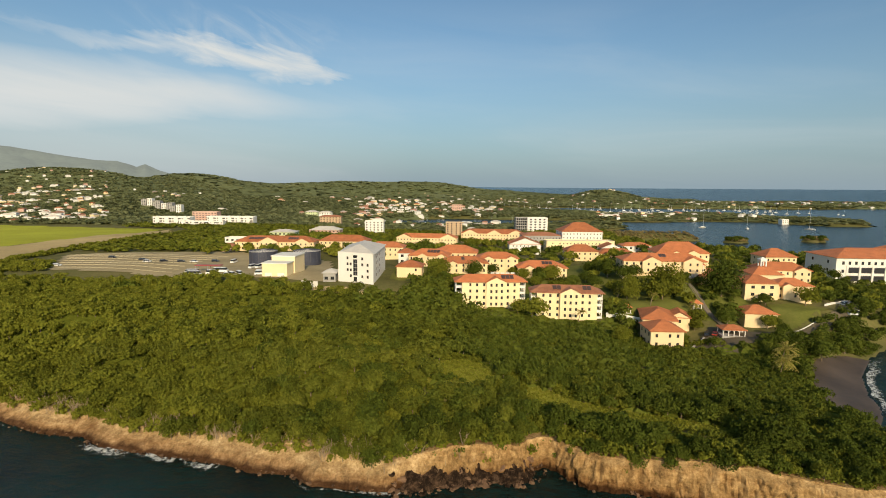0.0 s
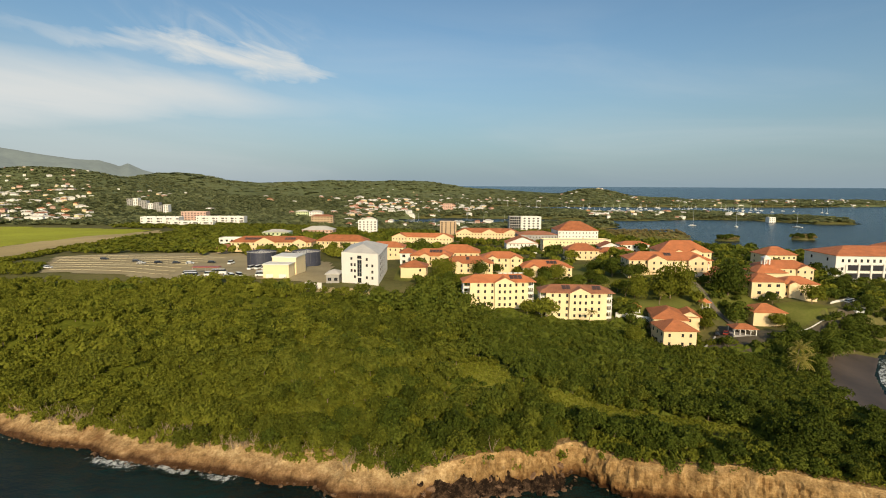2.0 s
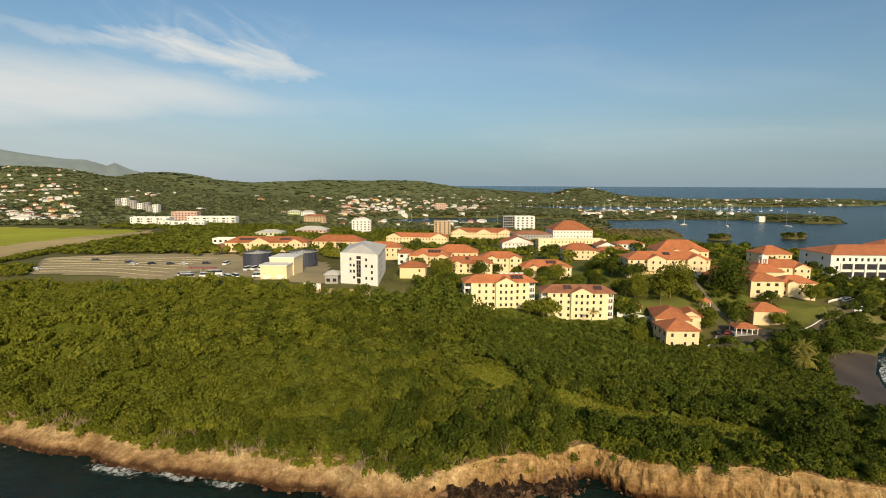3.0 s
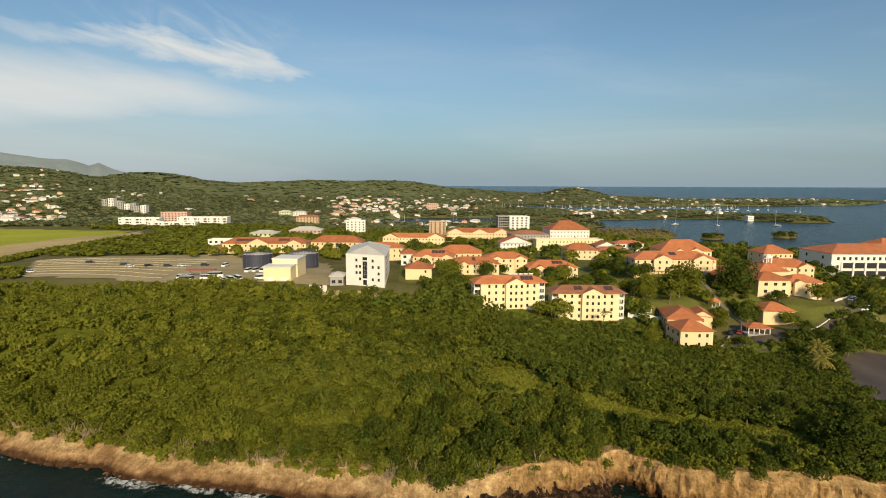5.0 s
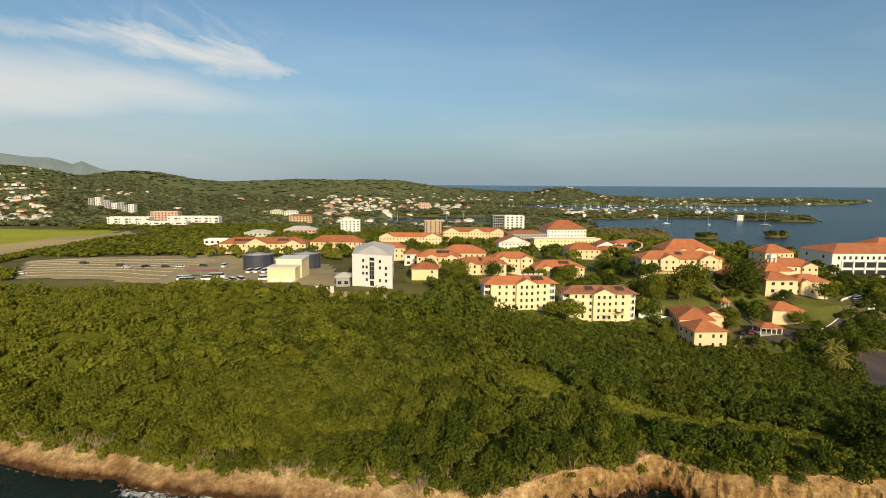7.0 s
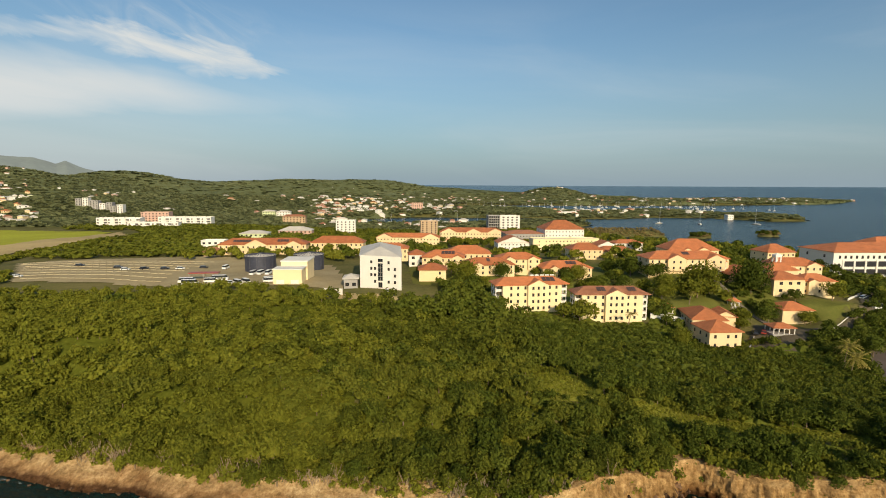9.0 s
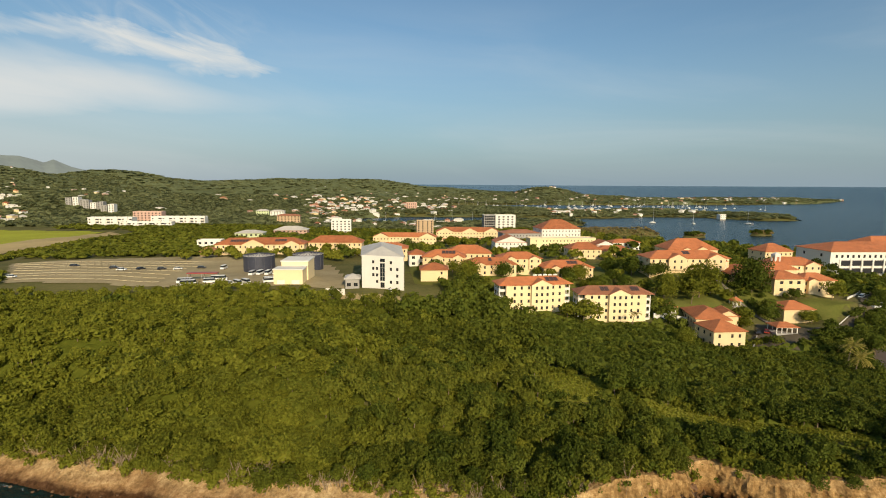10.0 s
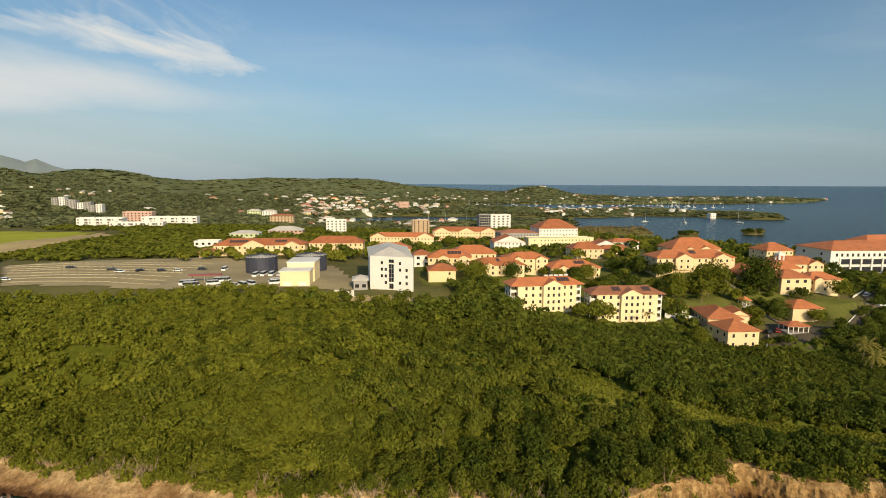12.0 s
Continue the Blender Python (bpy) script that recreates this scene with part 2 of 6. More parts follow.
    t.links.new(soil.outputs[2], b.inputs["Base Color"])
    return m


def glass_material():
    m = bpy.data.materials.new("window_glass")
    m.use_nodes = True
    b = m.node_tree.nodes["Principled BSDF"]
    b.inputs["Base Color"].default_value = (0.02, 0.025, 0.03, 1)
    b.inputs["Roughness"].default_value = 0.08
    return m


CREAM = material("cream_stucco", (0.78, 0.61, 0.36), 0.85, 0.06, (0.15, 2.0), 0.1, 0.02, thing=0.2)
YELLOW = material("pale_yellow_stucco", (0.82, 0.68, 0.41), 0.85, 0.06, (0.15, 2.0), 0.1, 0.02)
WHITE = material("white_painted_stucco", (0.75, 0.73, 0.67), 0.8, 0.05, (0.15, 2.0), 0.1, 0.02)
PINK = material("pink_stucco", (0.56, 0.37, 0.29), 0.85, 0.08, (0.15, 2.0))
GREENW = material("pale_green_stucco", (0.55, 0.62, 0.36), 0.85, 0.08, (0.15, 2.0))
TAN = material("tan_stucco", (0.50, 0.36, 0.22), 0.85, 0.1, (0.15, 2.0))
GREY = material("grey_concrete", (0.34, 0.33, 0.31), 0.85, 0.12, (0.3, 3.0), 0.2, 0.03)
ROOF = tile_material("orange_clay_tiles", (0.50, 0.170, 0.062))
ROOF_OLD = tile_material("faded_red_tiles", (0.36, 0.15, 0.075), 0.25)
ROOF_GREY = material("pale_metal_sheet", (0.60, 0.56, 0.49), 0.55, 0.12, (0.2, 2.0), 0.15, 0.05)
GLASS = glass_material()
FRAME = material("white_window_frame", (0.66, 0.62, 0.52), 0.6, 0.05)
DARKFRAME = material("brown_window_frame", (0.14, 0.10, 0.07), 0.6, 0.1)
SOLAR = material("solar_cells", (0.085, 0.055, 0.045), 0.3, 0.2, (1.0, 4.0))
TANK = material("dark_blue_steel", (0.045, 0.05, 0.075), 0.5, 0.2, (0.4, 3.0), 0.2, 0.03)
TANK_RIB = material("grey_blue_steel_rib", (0.11, 0.11, 0.12), 0.5, 0.1)
STEP = material("weathered_step_stone", (0.17, 0.145, 0.11), 0.9, 0.2, (0.5, 4.0), 0.3, 0.04)
GROUND = material("dry_earth_and_grass", (0.130, 0.125, 0.040), 0.95, 0.4, (0.03, 0.6), 0.5, 0.2, tint=(0.20, 0.165, 0.07), spec=0.1)
GRASS = material("mown_grass", (0.135, 0.145, 0.030), 0.95, 0.25, (0.06, 1.2), 0.3, 0.1, tint=(0.20, 0.19, 0.05), spec=0.1)
MEADOW = material("rough_meadow_grass", (0.205, 0.205, 0.030), 0.95, 0.3, (0.2, 1.5), 0.6, 0.2, spec=0.05)
FIELD = material("bright_field_grass", (0.36, 0.37, 0.035), 0.95, 0.22, (0.012, 0.4), 0.3, 0.1, spec=0.1)
DIRT = material("bare_sandy_soil", (0.45, 0.345, 0.165), 0.95, 0.2, (0.03, 0.7), 0.3, 0.1, spec=0.1)
LOTM = material("dusty_asphalt", (0.36, 0.295, 0.165), 0.95, 0.2, (0.05, 0.9), 0.2, 0.05, tint=(0.46, 0.39, 0.24), spec=0.15)
ROAD = material("worn_asphalt", (0.12, 0.100, 0.066), 0.95, 0.2, (0.08, 1.5), 0.2, 0.05, spec=0.15)
SAND = material("dark_wet_sand", (0.075, 0.054, 0.038), 0.6, 0.4, (0.08, 1.0), 0.2, 0.05, coords="Object")
STONE = material("dark_shore_rock", (0.125, 0.076, 0.045), 0.95, 0.55, (0.8, 4.0), 0.9, 0.2, spec=0.1, thing=0.4)
BARK = material("grey_brown_bark", (0.20, 0.15, 0.10), 0.95, 0.3, (1.0, 8.0), 0.5, 0.05)
DEAD = material("bleached_branches", (0.30, 0.225, 0.145), 0.95, 0.2, (1.0, 8.0))
LEAF = material("olive_leaves", (0.165, 0.178, 0.020), 0.75, 0.24, (0.10, 0.8), tint=(0.225, 0.228, 0.030), island=0.24, thing=0.26, translucent=0.30, spec=0.06)
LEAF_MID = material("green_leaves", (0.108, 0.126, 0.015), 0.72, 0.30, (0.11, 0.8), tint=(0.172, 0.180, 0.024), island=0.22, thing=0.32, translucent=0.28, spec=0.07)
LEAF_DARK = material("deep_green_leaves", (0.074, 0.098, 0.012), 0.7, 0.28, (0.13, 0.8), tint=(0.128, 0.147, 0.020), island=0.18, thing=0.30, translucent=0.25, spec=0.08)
# far leaves and floor carry the distance haze in a paler base colour
FAR_LEAF = material("haze_paled_woodland_leaves", (0.175, 0.195, 0.085), 0.8, 0.25, (0.012, 0.2), tint=(0.22, 0.232, 0.108), island=0.3, translucent=0.45, spec=0.2)
MOUNT = material("mountain_slope_with_haze_glow", (0.085, 0.105, 0.085), 0.95, 0.3, (0.004, 0.03), 0.3, 3.0, spec=0.0)
FAR_FLOOR = material("haze_paled_woodland_floor", (0.135, 0.155, 0.068), 0.95, 0.25, (0.006, 0.09), 0.8, 3.0, tint=(0.18, 0.19, 0.09), spec=0.1)
DRYGRASS = material("dry_grass_blades", (0.20, 0.215, 0.024), 0.9, 0.25, (0.1, 1.0), tint=(0.27, 0.265, 0.045), island=0.3, translucent=0.3, spec=0.04)
PALM = material("palm_fronds", (0.30, 0.27, 0.05), 0.6, 0.3, (0.3, 2.0), tint=(0.42, 0.33, 0.10), island=0.4, translucent=0.35, spec=0.1)
CARWHITE = material("white_car_paint", (0.78, 0.78, 0.76), 0.3, 0.03)
# dark car paint, also painted shade for loggias and balcony openings
DARK_CAR_AND_SHADE = material("dark_car_paint_and_shade", (0.03, 0.03, 0.035), 0.3, 0.1)
CARRED = material("red_paint", (0.36, 0.05, 0.03), 0.4, 0.1)
RUBBER = material("black_rubber", (0.02, 0.02, 0.02), 0.9, 0.1)
ALU = material("mast_metal", (0.6, 0.6, 0.58), 0.4, 0.05, metal=0.6)
BRUSH = material("dry_mangrove_leaves", (0.24, 0.185, 0.075), 0.85, 0.3, (0.05, 0.5), tint=(0.32, 0.26, 0.11), island=0.4, translucent=0.25, spec=0.08)
# aerial haze over the far mountain, put in as emission of the slope
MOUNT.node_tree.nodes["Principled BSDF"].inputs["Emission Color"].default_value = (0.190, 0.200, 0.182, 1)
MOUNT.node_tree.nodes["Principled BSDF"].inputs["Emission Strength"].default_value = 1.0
WATER, FOAM, CLIFF = water_material(), foam_material(), cliff_material()


# ---------------------------------------------------------------- mesh helpers
def part(name, data, mat, parent=None, label="", loc=None, rz=0.0):
    """Links a bmesh or a mesh as one object, under its thing or part."""
    if isinstance(data, bmesh.types.BMesh):
        me = bpy.data.meshes.new(name)
        data.to_mesh(me)
        data.free()
    else:
        me = data
    if mat and not me.materials:
        me.materials.append(mat)
    ob = new(name, me)
    if parent:
        ob.parent = parent
    if loc is not None:
        ob.matrix_basis = pose(*loc, 0, 0, rz)
    if label:
        tagged(ob, label)
    return ob


def mesh_np(name, V, F, mat=None, normals=None, smooth=False):
    """A mesh from arrays of points and of equal-sided faces."""
    V, F = np.asarray(V, np.float32), np.asarray(F, np.int32)
    me = bpy.data.meshes.new(name)
    me.vertices.add(len(V))
    me.vertices.foreach_set("co", V.ravel())
    me.loops.add(F.size)
    me.loops.foreach_set("vertex_index", F.ravel())
    me.polygons.add(len(F))
    me.polygons.foreach_set("loop_start", np.arange(0, F.size, F.shape[1], dtype=np.int32))
    me.polygons.foreach_set("use_smooth", np.full(len(F), smooth or normals is not None))
    me.update(calc_edges=True)
    if normals is not None:
        me.normals_split_custom_set_from_vertices(np.asarray(normals, np.float32))
    if mat:
        me.materials.append(mat)
    return me


def box(bm, x0, x1, y0, y1, z0, z1):
    v = [bm.verts.new((x, y, z)) for z in (z0, z1) for x, y in ((x0, y0), (x1, y0), (x1, y1), (x0, y1))]
    for f in ((3, 2, 1, 0), (4, 5, 6, 7), (0, 1, 5, 4), (1, 2, 6, 5), (2, 3, 7, 6), (3, 0, 4, 7)):
        bm.faces.new([v[k] for k in f])
    return bm


def boxes(*rows):
    bm = bmesh.new()
    for r in rows:
        box(bm, *r)
    return bm


def tube(bm, a, b, ra, rb, n=6):
    a, b = Vector(a), Vector(b)
    q = (b - a).to_track_quat("Z", "Y")
    rings = [[bm.verts.new(p + q @ Vector((r * math.cos(k * 2 * math.pi / n), r * math.sin(k * 2 * math.pi / n), 0))) for k in range(n)] for p, r in ((a, ra), (b, rb))]
    for k in range(n):
        bm.faces.new((rings[0][k], rings[0][(k + 1) % n], rings[1][(k + 1) % n], rings[1][k]))
    bm.faces.new(rings[1])
    bm.faces.new(rings[0][::-1])
    return bm


# ---------------------------------------------------------------- the lie of the land
COAST = [(-4900, 620), (-2500, 420), (-900, 230), (-400, 185), (-230, 166), (-150, 142), (-120, 130.5), (-106, 125), (-94, 123.5), (-86, 118.5), (-71, 115), (-61, 113),
         (-50, 110.3), (-44, 107.6), (-34, 107), (-29, 102.3), (-11, 100.6), (-2, 103), (10, 105.8), (19.5, 105.6), (22.3, 108.5), (24, 110), (26, 108.4), (29, 105), (34, 101.8), (47, 99.4), (60, 96), (72, 91.3),
         (82, 87.5), (98, 88), (110, 98), (116, 115), (120, 130), (128, 138), (134, 146), (138, 155), (150, 172), (166, 188), (186, 202), (215, 212), (260, 225)]
LAGOON = [(330, 270), (335, 320), (290, 400), (240, 470), (215, 560), (225, 640), (243, 658), (335, 652), (350, 672), (330, 690), (250, 705), (235, 790), (318, 858), (322, 888),
          (290, 900), (120, 885), (-90, 890), (-130, 935), (-80, 1050), (20, 1110), (200, 1090), (330, 1060), (440, 1040), (570, 1090), (680, 1075), (745, 955), (830, 962), (845, 990)]
FARSHORE = [(800, 1080), (720, 1250), (560, 1340), (380, 1370), (250, 1370), (70, 1440), (-60, 1600), (-10, 1760), (120, 1860), (700, 1850), (1300, 1880), (1751, 1874), (2047, 2025), (2085, 2090), (1750, 2350),
            (1400, 2650), (1150, 3000), (1050, 3500), (900, 4100), (800, 4900), (-4900, 4900)]
LAND = np.array(COAST + LAGOON + FARSHORE, float)
ISLETS = [(376, 640, 17, 8, 5.0), (492, 660, 22, 10, 5.0)]       # x, y, half width, half depth, height
SPOTS = [(-140, 150, 3.4), (-120, 140, 3.4), (-93, 130, 3.4), (-76, 123, 3.6), (-40, 114, 4.0), (-60, 121, 3.8), (-20, 110, 4.2), (4, 112, 6.4), (20, 115, 6.6), (42, 108, 6.2), (62, 104, 7.6), (86, 97, 7.4), (-102, 155, 12.5), (-64, 166, 15), (-135, 200, 17), (-42, 150, 12),
         (3, 148, 11), (66, 130, 6.5), (113, 160, 3.5), (30, 165, 8), (0, 190, 11), (22, 228, 11.5), (55, 222, 8.2), (90, 198, 4.7), (138, 215, 6), (158, 236, 15.5), (113, 251, 20.5), (150, 227, 13.5), (92, 236, 13.5), (172, 226, 13.0), (140, 240, 15.5), (60, 240, 14), (30, 243, 16.5)]
SPOTS2 = [(116, 264, 22.5), (-8, 292, 20), (12, 260, 21.5), (52, 268, 18), (-42, 245, 19.5), (-90, 252, 20.5), (-190, 300, 20), (200, 235, 12), (215, 292, 16), (245, 278, 12), (275, 280, 11.5), (-120, 362, 20),
          (95, 345, 16), (80, 462, 5), (-20, 532, 3), (60, 590, 3), (-300, 460, 16), (-350, 630, 12), (-330, 700, 12), (140, 300, 21), (-900, 900, 14), (0, 800, 3), (-100, 1150, 10), (500, 1150, 5)]
SPOT = np.array(SPOTS + SPOTS2, float)
HILLS = [  # x, y, half width, half depth, height
    (-1480, 1790, 290, 240, 98), (-1331, 1937, 200, 220, 16), (-1209, 1898, 200, 210, 34), (-1190, 2310, 260, 300, 96), (-1050, 2650, 330, 300, 42), (-700, 2820, 320, 300, 60),
    (-350, 2900, 300, 300, 50), (-60, 3000, 260, 280, 58), (300, 3000, 300, 280, 30), (700, 2900, 300, 300, 16), (-560, 1250, 260, 170, 30), (-1000, 1500, 300, 210, 34),
    (-250, 1500, 330, 190, 24), (-640, 1000, 150, 90, 24), (735, 2300, 160, 180, 50), (1500, 2080, 420, 110, 8), (620, 2050, 300, 120, 10), (600, 1190, 160, 70, 5)]


def inside_and_distance(P, poly):
    """For points P: inside the polygon or not, and the distance from its line."""
    d = np.full(len(P), 1e9)
    odd = np.zeros(len(P), bool)
    for a, b in zip(poly, np.roll(poly, -1, 0)):
        e = b - a
        k = np.clip(((P - a) @ e) / (e @ e), 0, 1)
        d = np.minimum(d, np.hypot(*(P - a - k[:, None] * e).T))
        up = (a[1] > P[:, 1]) != (b[1] > P[:, 1])
        with np.errstate(divide="ignore", invalid="ignore"):
            odd ^= up & (P[:, 0] < (b[0] - a[0]) * (P[:, 1] - a[1]) / (b[1] - a[1]) + a[0])
    return odd, d


def wobble(x, y, size, seed=0.0):
    """A cheap smooth noise of sines, about -1 to 1."""
    x, y = x / size, y / size
    return (np.sin(1.7 * x + 0.9 * y + seed) + np.sin(-1.1 * x + 2.1 * y + 1.3 + seed * 2) + np.sin(2.9 * x + 0.4 * y + 4.1 - seed) + np.sin(0.6 * x - 3.3 * y + 2.2 + seed)) / 4


def fbm(x, y, octaves=4, seed=0.0):
    """Noise of several scales from a hashed lattice, about -1 to 1."""
    x, y = np.broadcast_arrays(np.asarray(x, float), np.asarray(y, float))
    total, amp = np.zeros(x.shape), 0.55
    for k in range(octaves):
        xi, yi = np.floor(x), np.floor(y)
        u, v = x - xi, y - yi
        u, v = u * u * (3 - 2 * u), v * v * (3 - 2 * v)
        c = [[np.modf(np.abs(np.sin((xi + a) * 127.1 + (yi + b) * 311.7 + seed * 74.7 + k * 19.3)) * 43758.5453)[0] for a in (0, 1)] for b in (0, 1)]
        total += amp * 2 * ((c[0][0] * (1 - u) + c[0][1] * u) * (1 - v) + (c[1][0] * (1 - u) + c[1][1] * u) * v - 0.5)
        x, y, amp = x * 2.03, y * 2.03, amp * 0.5
    return total


def smooth(a, b, v):
    k = np.clip((np.asarray(v, float) - a) / (b - a), 0, 1)
    return k * k * (3 - 2 * k)


def bank_width(x):
    """How far the shore's bank runs back: a sloping bank in the west, a sheer cliff in the east."""
    return 2.2 + 2.9 * smooth(0, -25, x)


def height(x, y):
    """The ground's height over the sea."""
    x, y = np.atleast_1d(np.asarray(x, float)), np.atleast_1d(np.asarray(y, float))
    P = np.stack([x, y], 1)
    land, d = inside_and_distance(P, LAND)
    q = ((x[:, None] - SPOT[:, 0]) ** 2 + (y[:, None] - SPOT[:, 1]) ** 2)
    w = 1.0 / (q + 30.0) ** 1.8
    z = (w * SPOT[:, 2]).sum(1) / w.sum(1)
    for hx, hy, sx, sy, h in HILLS:
        z += h * np.exp(-((x - hx) / sx) ** 2 - ((y - hy) / sy) ** 2)
    r = np.hypot(x, y)
    z += wobble(x, y, 260.0, 1.0) * 6 * smooth(900, 1700, r) + wobble(x, y, 90.0, 2.0) * 4 * smooth(900, 1700, r) + wobble(x, y, 14.0) * 0.35
    c = smooth(118, 104, x) * smooth(300, 250, y)
    wide = c * bank_width(x) + (1 - c) * np.where((x > 90) & (y < 215), 30.0, 22.0)
    up = np.maximum(z, 0.8) * smooth(0, 1, (d - 2.4 * c) / wide)
    z = np.where(land, np.where(d > 2.4 * c, up, -1.5 * c), -np.minimum(6.0, 0.4 + 0.2 * d))
    for ix, iy, a, b, h in ISLETS:
        k = ((x - ix) / a) ** 2 + ((y - iy) / b) ** 2
        z = np.where(k < 1, np.maximum(z, h * np.sqrt(np.maximum(1 - k, 0)) * (1 + 0.25 * wobble(x, y, 4.0)) - 0.2), z)
    return z


def ground_z(x, y):
    return float(height(x, y)[0])


def bowl(x, y):
    """The sea's sheet climbs by this much far out, so that its edge stands where the true horizon does."""
    return 87.0 * smooth(2100, 4900, np.hypot(x, y))


def land_lift(x, y):
    """What the far land gains by the same rise."""
    return 34.0 * smooth(2300, 4900, np.hypot(x, y))


# ground: a fan that grows coarser with the distance
ang = np.radians(np.linspace(-74, 74, 300))
rad = 78.0 * (4870.0 / 78.0) ** np.linspace(0, 1, 290)
A, R = np.meshgrid(ang, rad)
gx, gy = (R * np.sin(A)).ravel(), (R * np.cos(A)).ravel()
gz = height(gx, gy) + land_lift(gx, gy)
n_a, n_r = len(ang), len(rad)
idx = np.arange(n_a * n_r).reshape(n_r, n_a)
quads = np.stack([idx[:-1, :-1], idx[:-1, 1:], idx[1:, 1:], idx[1:, :-1]], -1).reshape(-1, 4)[:, ::-1]
tagged(part("ground", mesh_np("ground", np.stack([gx, gy, gz], 1), quads, GROUND, smooth=True), None), "dry earth and grass on rolling coastal land", "ground", kind="structure")

# sea: rings round the camera's start, to the horizon on all sides
rr = np.concatenate([[0.0], 40.0 * (4930.0 / 40.0) ** np.linspace(0, 1, 60)])
aa = np.radians(np.arange(0, 360, 2.5))
A, R = np.meshgrid(aa, rr)
sx, sy = (R * np.sin(A)).ravel(), (R * np.cos(A)).ravel()
idx = np.arange(len(sx)).reshape(len(rr), len(aa))
nxt = np.roll(idx, -1, 1)
quads = np.stack([idx[:-1], nxt[:-1], nxt[1:], idx[1:]], -1).reshape(-1, 4)[:, ::-1]
tagged(part("sea", mesh_np("sea", np.stack([sx, sy, bowl(sx, sy)], 1), quads, WATER, smooth=True), None), "dark teal rippled sea water round the headland", "water", kind="structure")


def draped(name, corners, mat, label, category, lift=0.08, step=4.0, kind="structure", edge=0.0):
    """A sheet laid on the ground inside a polygon, with a ragged edge."""
    poly = np.array(corners, float)
    x0, y0 = poly.min(0)
    x1, y1 = poly.max(0)
    nx, ny = int((x1 - x0) / step) + 2, int((y1 - y0) / step) + 2
    X, Y = np.meshgrid(np.linspace(x0, x1, nx), np.linspace(y0, y1, ny))
    X, Y = X.ravel(), Y.ravel()
    ins, d = inside_and_distance(np.stack([X + edge * wobble(X, Y, step * 2.5), Y + edge * wobble(Y, X, step * 2.5, 1.0)], 1), poly)
    keep = ins.reshape(ny, nx)
    Z = height(X, Y) + lift + (land_lift(X, Y) + 0.4 + 0.0011 * np.hypot(X, Y) if lift < 0.01 else 0.0)
    ids = np.arange(nx * ny).reshape(ny, nx)
    ok = keep[:-1, :-1] & keep[1:, :-1] & keep[:-1, 1:] & keep[1:, 1:]
    if lift == 0.0:
        ok &= (Z > 1.3).reshape(ny, nx)[:-1, :-1]
    F = np.stack([ids[:-1, :-1], ids[:-1, 1:], ids[1:, 1:], ids[1:, :-1]], -1)[ok]
    used, inv = np.unique(F, return_inverse=True)
    V = np.stack([X, Y, Z], 1)[used]
    return tagged(part(name, mesh_np(name, V, inv.reshape(F.shape), mat, smooth=True), None), label, category, kind=kind)


draped("parking_lot", [(-262, 345), (-215, 268), (-150, 262), (-100, 246), (-58, 240), (-56, 262), (-70, 320), (-100, 338), (-160, 352)], LOTM, "dusty grey-brown asphalt of a large parking lot", "parking lot", 0.30, 3.0)
draped("grass_field", [(-1300, 700), (-1300, 300), (-480, 300), (-380, 340), (-347, 400), (-338, 470), (-334, 560), (-338, 625), (-600, 672)], FIELD, "bright yellow-green mown grass of an open field", "field", 0.4, 9.0)
draped("dirt_strip", [(-700, 180), (-330, 240), (-284, 310), (-286, 345), (-296, 395), (-300, 465), (-292, 520), (-306, 585), (-342, 628), (-345, 560), (-348, 470), (-356, 400), (-400, 330), (-700, 280)], DIRT, "bare sandy soil along the field", "ground", 0.5, 6.0, edge=3.0)
BEACH = [(112, 124), (126, 130), (140, 140), (147, 155), (156, 170), (173, 189), (160, 191), (150, 187), (138, 180), (127, 167), (119.5, 154), (114, 141), (108, 130)]
draped("sandy_beach", BEACH, SAND, "dark wet sand of a small cove", "beach", 0.12, 0.9)
draped("campus_lawn", [(20, 228), (75, 222), (100, 212), (120, 208), (160, 240), (235, 270), (235, 330), (150, 340), (60, 320), (-30, 320), (-28, 250), (-8, 238)], GRASS, "mown campus lawn between the halls", "lawn", 0.15, 3.0, edge=2.0)
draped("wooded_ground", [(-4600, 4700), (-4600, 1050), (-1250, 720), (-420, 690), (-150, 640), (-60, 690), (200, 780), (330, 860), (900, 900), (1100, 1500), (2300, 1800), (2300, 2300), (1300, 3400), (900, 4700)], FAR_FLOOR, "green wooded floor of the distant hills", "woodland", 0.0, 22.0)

# the mountain inland: a crest and spurs that run down towards the town
m_az = np.linspace(-1.05, -0.40, 200)
crest = 65 + 4700 * np.tan(np.interp(m_az, [-1.05, -0.716, -0.677, -0.636, -0.598, -0.570, -0.543, -0.531, -0.512, -0.47, -0.40],
                                     [0.062, 0.0585, 0.0545, 0.0485, 0.0430, 0.0430, 0.0335, 0.0385, 0.0300, 0.016, 0.004]))
V = []
for k in range(40):
    u = k / 39
    d_ = 4780 - 1500 * u
    spur = fbm(m_az * 9 + 0.8 * u, m_az * 0 + u * 1.5, 5, 3.0) * 34 + np.abs(fbm(m_az * 17, m_az * 0 + u * 2.2, 5, 7.0)) * 46
    z_ = 30 + (crest - 30) * (1 - max(0.0, u - 0.06) / 0.94) ** 1.25 * (0.93 if k == 0 else 1.0) + (spur - 12) * math.sin(math.pi * min(1, u * 1.1 + 0.03)) * 1.3
    V.append(np.stack([d_ * np.sin(m_az), d_ * np.cos(m_az), z_], 1))
ids = np.arange(40 * 200).reshape(40, 200)
